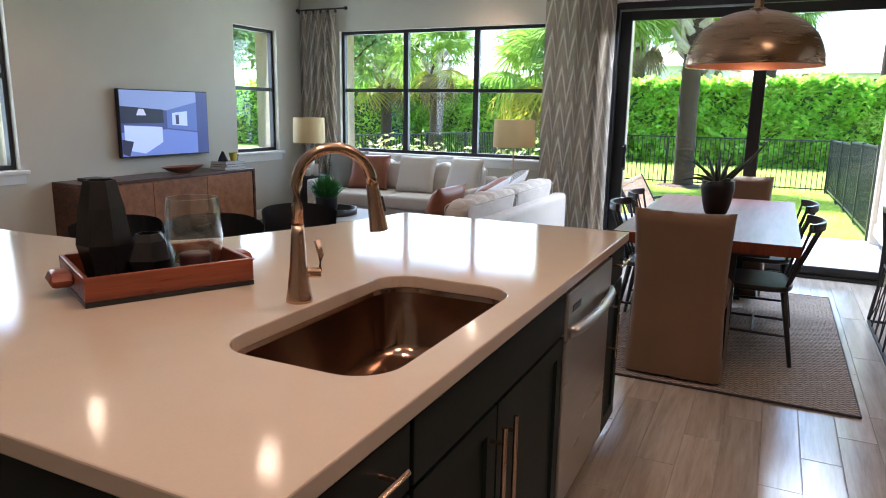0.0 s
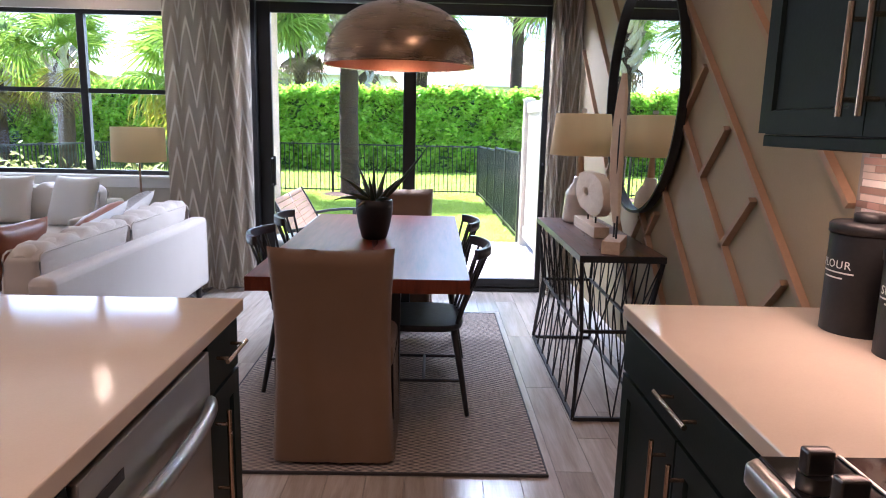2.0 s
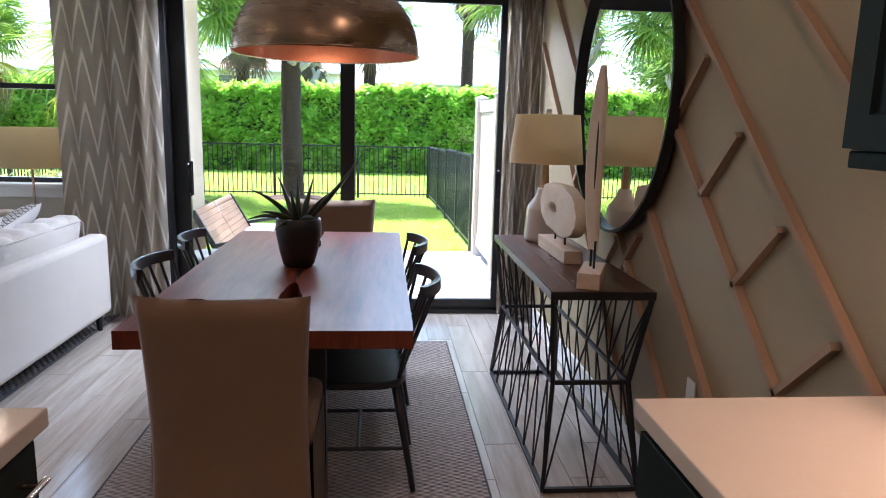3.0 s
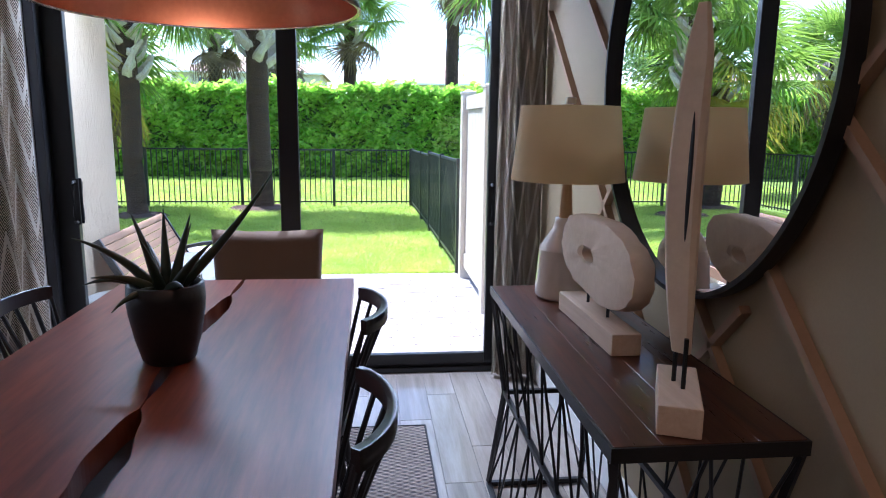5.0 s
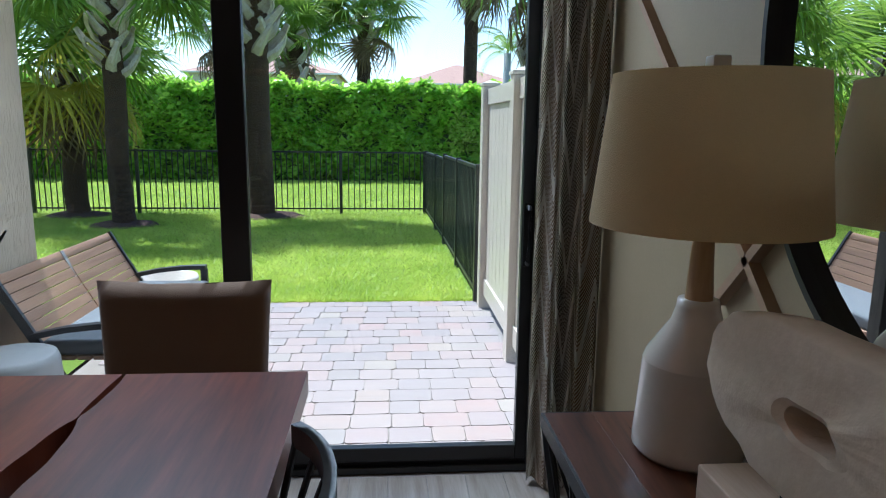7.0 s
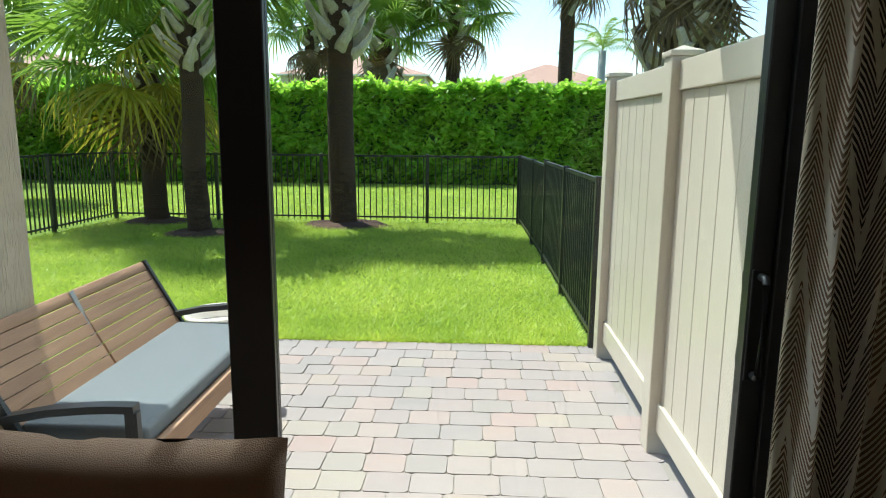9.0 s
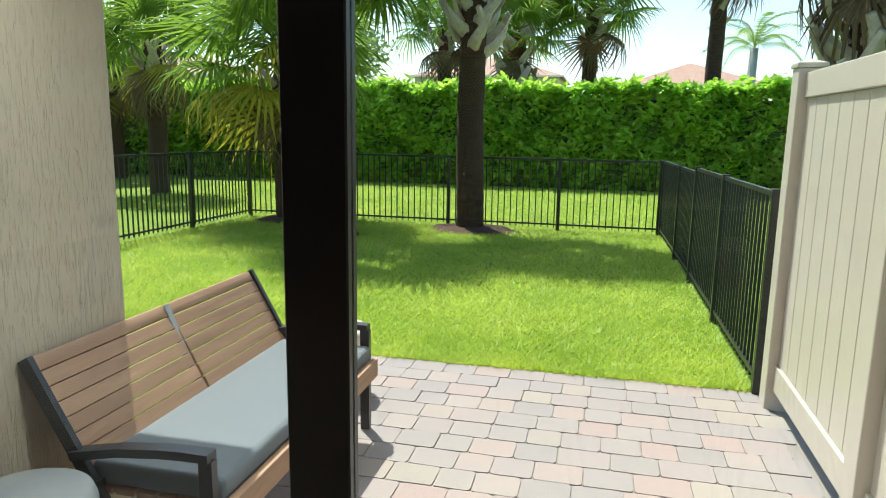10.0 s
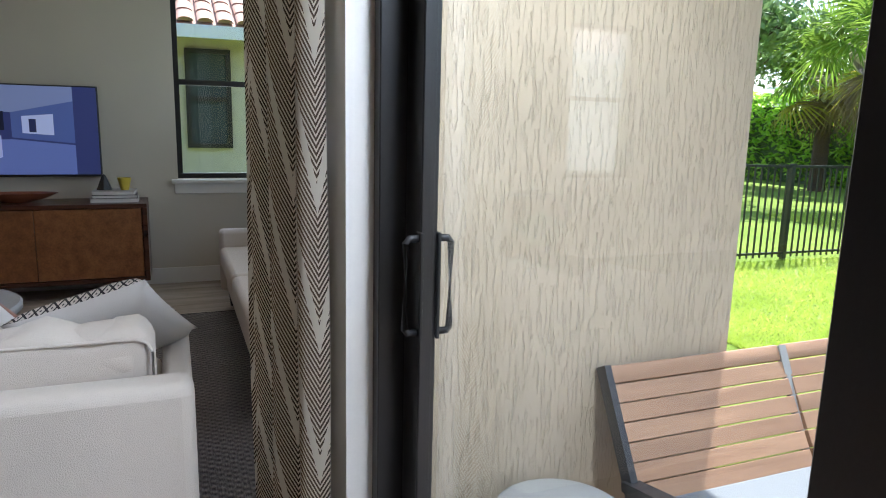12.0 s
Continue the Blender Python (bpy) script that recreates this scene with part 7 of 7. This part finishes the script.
# leaf clouds
def leaf_cloud(name, pts, size, mat, label, cat, seed, up=0.5, parent=None, kind="stuff"):
    r3 = np.random.default_rng(seed)
    n = len(pts)
    d = r3.normal(size=(n, 3)); d[:, 2] = np.abs(d[:, 2]) + up; d /= np.linalg.norm(d, axis=1)[:, None]
    a = r3.normal(size=(n, 3)); a -= d * (a * d).sum(1)[:, None]; a /= np.linalg.norm(a, axis=1)[:, None]
    b = np.cross(d, a)
    s = (size * r3.uniform(0.6, 1.25, n))[:, None]
    v = np.stack([pts - a * s, pts + b * s * 0.5 + d * s * 0.12, pts + a * s, pts - b * s * 0.5 + d * s * 0.12], 1)
    me = bpy.data.meshes.new(name)
    me.from_pydata(v.reshape(-1, 3).tolist(), [], np.arange(4 * n).reshape(n, 4).tolist())
    me.materials.append(mat)
    o = new(name, me)
    if parent: o.parent = parent
    else: tagged(o, label, cat, kind=kind)
    return o
M_HEDGE = leaf_mat("clusia_leaf", (0.22, 0.46, 0.03), (0.66, 0.86, 0.14), 0.18, 0.62, (0.16, 0.38, 0.02))
# dark green painted as the shade deep between the hedge leaves
M_HCORE = plain("hedge_inner_shade", (0.03, 0.06, 0.012), (0.045, 0.08, 0.02), 0.95)
HY = 24.6
t = thing("hedge", "clipped glossy green clusia hedge beyond the fence", "hedge")
# plain solid box behind the leaves, so their gaps read as shaded
bm = B(); box(bm, -34, 11, HY + 0.25, HY + 1.4, gz(HY) - 0.1, 2.15); part("shade_core", bm, M_HCORE, t, smooth=None)
def hedge_pts(n, x0, x1):
    x = rng.uniform(x0, x1, n)
    prof = 2.5 + 0.06 * np.sin(x * 1.7) + 0.05 * np.sin(x * 4.3 + 1) + 0.06 * np.sin(x * 9.1)
    on_top = rng.random(n) < 0.3
    z = np.where(on_top, prof - rng.random(n) * 0.2 + 0.1 * rng.normal(size=n), -0.2 + (prof + 0.2) * rng.random(n))
    y = np.where(on_top, HY + rng.random(n) * 1.3, HY + 0.22 * rng.random(n) + 0.12 * np.sin(x * 2.3 + z * 3) + 0.08 * np.sin(x * 6 - z * 5))
    return np.stack([x, y, z], -1)
leaf_cloud("leaves", np.concatenate([hedge_pts(42000, -14, 8), hedge_pts(10000, -34, -14)]), 0.125, M_HEDGE, "", "", 3, 0.55, t)
# shrubs and trees beyond the side fence
M_CROTON = leaf_mat("pale_shrub_leaf", (0.30, 0.33, 0.10), (0.45, 0.42, 0.18), 0.5, 0.3, (0.2, 0.26, 0.06))
for k in range(5):
    cx, cy = -5.35 + 0.56 * k, 8.68 + 0.12 * math.sin(k * 2.1)
    p = rng.normal(size=(900, 3)) * (0.24, 0.13, 0.18) + (cx, cy, 0.5 + 0.05 * math.sin(k * 1.7))
    leaf_cloud("shrub", p, 0.05, M_CROTON, "low pale yellow-green shrub under the window", "shrub", 30 + k, kind="")
M_TREEL = leaf_mat("broad_tree_leaf", (0.12, 0.22, 0.06), (0.22, 0.32, 0.11), 0.5, 0.45, (0.13, 0.19, 0.08))
def tree(label, x, y, h, r, seed, n=5200, size=0.11):
    r2 = random.Random(seed)
    t = thing("broadleaf_tree", label, "tree", (x, y, gz(y)))
    bm = B()
    tips = []
    def limb(p, d, ln, rad, depth):
        q = p + d * ln
        m = p.lerp(q, 0.5) + Vector((r2.uniform(-1, 1), r2.uniform(-1, 1), 0)) * ln * 0.06
        tube(bm, [p, m, q], rad, 7, lambda f: 1 - 0.4 * f)
        if depth == 0: tips.append(q); return
        for _ in range(3 if depth > 1 else 4):
            nd = (d + Vector((r2.uniform(-1, 1), r2.uniform(-1, 1), r2.uniform(-0.25, 0.6))) * 0.85).normalized()
            limb(q, nd, ln * r2.uniform(0.55, 0.8), rad * 0.58, depth - 1)
    limb(Vector((0, 0, -0.1)), Vector((0.03, 0, 1)), h * 0.34, 0.13, 3)
    part("trunk", bm, M_BARK, t, smooth=60)
    r3 = np.random.default_rng(seed)
    c = np.array([tuple(q) for q in tips])[r3.integers(0, len(tips), n)]
    leaf_cloud("crown", c + r3.normal(size=(n, 3)) * (r, r, r * 0.7), size, M_TREEL, "", "", seed, 0.2, t)
tree("airy broadleaf tree beyond the side fence", -12.5, 17.5, 5.6, 0.42, 41)
tree("airy broadleaf tree beyond the side fence", -17.0, 21.5, 6.2, 0.5, 42)
tree("broadleaf tree beside the neighbouring house", -13.5, 13.2, 5.0, 0.42, 43)
tree("airy broadleaf tree behind the hedge", -9.2, 27.5, 6.4, 0.5, 44)
tree("broadleaf tree far behind the hedge", 13, 40, 7.0, 0.6, 46, 4200, 0.16)
# houses
M_HWALL = plain("house_render", (0.62, 0.56, 0.46), None, 0.9)
M_ROOF = plain("clay_roof_tile", (0.44, 0.27, 0.2), (0.34, 0.2, 0.15), 0.85, big=2, fine=14, stretch=(1, 1, 1), rand=0.1)
M_DGLASS = plain("dark_house_glass", (0.05, 0.07, 0.08), None, 0.1, relief=0)
def house(label, x0, x1, y0, y1, zb, eave, ridge, wins, tiles=False):
    t = thing("house", label, "house")
    bm = B(); box(bm, x0, x1, y0, y1, zb, eave); w = part("wall", bm, M_HWALL, t, smooth=None)
    o = 0.5
    a = [(x0 - o, y0 - o), (x1 + o, y0 - o), (x1 + o, y1 + o), (x0 - o, y1 + o)]
    bm = B()
    long_x = (x1 - x0) >= (y1 - y0)
    inset = min(x1 - x0, y1 - y0) / 2
    r = [((x0 + inset, (y0 + y1) / 2), (x1 - inset, (y0 + y1) / 2)) if long_x else (((x0 + x1) / 2, y0 + inset), ((x0 + x1) / 2, y1 - inset))][0]
    lo = [bm.verts.new((*p, eave)) for p in a]; hi = [bm.verts.new((*p, ridge)) for p in r]
    if long_x: fs = ((lo[0], lo[1], hi[1], hi[0]), (lo[1], lo[2], hi[1]), (lo[2], lo[3], hi[0], hi[1]), (lo[3], lo[0], hi[0]))
    else: fs = ((lo[0], lo[1], hi[0]), (lo[1], lo[2], hi[1], hi[0]), (lo[2], lo[3], hi[1]), (lo[3], lo[0], hi[0], hi[1]))
    for f in fs: bm.faces.new(f)
    bm.faces.new(lo[::-1])
    part("roof", bm, M_ROOF, t, smooth=None)
    bm = B(); bars_frame2(bm, x0 - o, x1 + o, y0 - o, y1 + o, eave - 0.16, eave - 0.002); part("fascia", bm, M_TRIM, t, smooth=None)
    for axis, c, p, q, z0, z1 in wins:
        f = lambda u0, u1, v0, v1, d0, d1: box(bm, *((u0, u1, c + d0, c + d1) if axis == "x" else (c + d0, c + d1, u0, u1)), v0, v1)
        s = -1 if axis == "x" else 1
        e = sorted((0, s * 0.05))
        bm = B()
        for k in ((p, p + 0.06, z0, z1), (q - 0.06, q, z0, z1), (p + 0.06, q - 0.06, z0, z0 + 0.06), (p + 0.06, q - 0.06, z1 - 0.06, z1), (p + 0.06, q - 0.06, (z0 + z1) / 2 - 0.03, (z0 + z1) / 2 + 0.03)): f(*k, *e)
        wd = part("window", bm, M_BLACK, t, smooth=None)
        bm = B(); e = sorted((0.002 * s, s * 0.02)); f(p + 0.06, q - 0.06, z0 + 0.06, z1 - 0.06, *e); part("pane", bm, M_DGLASS, wd, smooth=None)
    return t
def bars_frame2(bm, x0, x1, y0, y1, z0, z1):
    for p in ((x0, x1, y0, y0 + 0.04), (x0, x1, y1 - 0.04, y1), (x0, x0 + 0.04, y0 + 0.04, y1 - 0.04), (x1 - 0.04, x1, y0 + 0.04, y1 - 0.04)): box(bm, *p, z0, z1)
h = house("neighbouring cream house with a clay tile roof close by", -18.5, -9.7, -6, 8.6, -0.2, 2.5, 4.72, [("y", -9.7, 6.62, 7.2, 0.95, 2.25), ("y", -9.7, 3.6, 4.4, 0.95, 2.25)])
# rolled tiles on the near slope
bm = B()
slope = (4.72 - 2.5) / (4.4 + 0.5)
for j in range(26):
    yy = 2.8 + 0.24 * j
    for i in range(9):
        xx = -9.2 - 0.36 * i; z = 2.5 + slope * 0.36 * i
        if yy > 9.1 - 0.36 * i: continue
        pts = [(xx, yy + 0.1 * math.cos(math.pi * k / 5), z + 0.05 * math.sin(math.pi * k / 5) + 0.035) for k in range(6)]
        p2 = [(x - 0.38, y, zz + slope * 0.38 - 0.02) for x, y, zz in pts]
        a, b = [bm.verts.new(p) for p in pts], [bm.verts.new(p) for p in p2]
        for k in range(5): bm.faces.new((a[k], a[k + 1], b[k + 1], b[k]))
        bm.faces.new(a)
o = part("roof_tiles", bm, M_ROOF, h, smooth=60); o["kind"] = "stuff"
house("distant cream house with a hipped clay tile roof", 2.0, 12.5, 68, 78, -0.5, 5.2, 7.3, [("x", 68, 3.0, 4.6, 3.4, 4.6), ("x", 68, 6.5, 8.2, 3.4, 4.6)])
house("distant cream house with a hipped clay tile roof", -18.5, -4.5, 72, 84, -0.5, 6.2, 8.4, [("x", 72, -16, -14.4, 4.4, 5.6), ("x", 72, -9, -7.4, 4.4, 5.6)])
house("distant cream house with a hipped clay tile roof", -46, -30, 56, 68, -0.5, 5.2, 7.4, [("x", 56, -42, -40.4, 3.4, 4.6)])

# ---------------------------------------------------------------- floor planks
PK = {}
def plank_mesh(ln):
    if ln not in PK:
        bm = B(); box(bm, 0, 0.1525, 0, ln, -0.008, 0.0, 0.0012, 1)
        PK[ln] = mesh_of(bm, "plank", M_PLANK)
    return PK[ln]
rnd = random.Random(2)
rest = B()
x, col = XE - 0.02 - 0.1555, 0
while x > XW - 0.16:
    y = YB - 0.02 if x < -1.7 else YD - 0.001
    first = True
    while y > YS:
        ln = 0.914
        if first: ln, first = (0.31, 0.62, 0.914)[col % 3], False
        if x > -1.15 and y > 0.4:
            o = new("plank", plank_mesh(round(ln - 0.003, 4))); o.parent = FLOOR; o.location = (x, y - ln, 0)
        else: box(rest, x, x + 0.1525, y - ln, y - 0.003, -0.008, 0.0)
        y -= ln
    x -= 0.1555; col += 1
tagged(part("planks", rest, M_PLANK, FLOOR, smooth=None), kind="stuff")
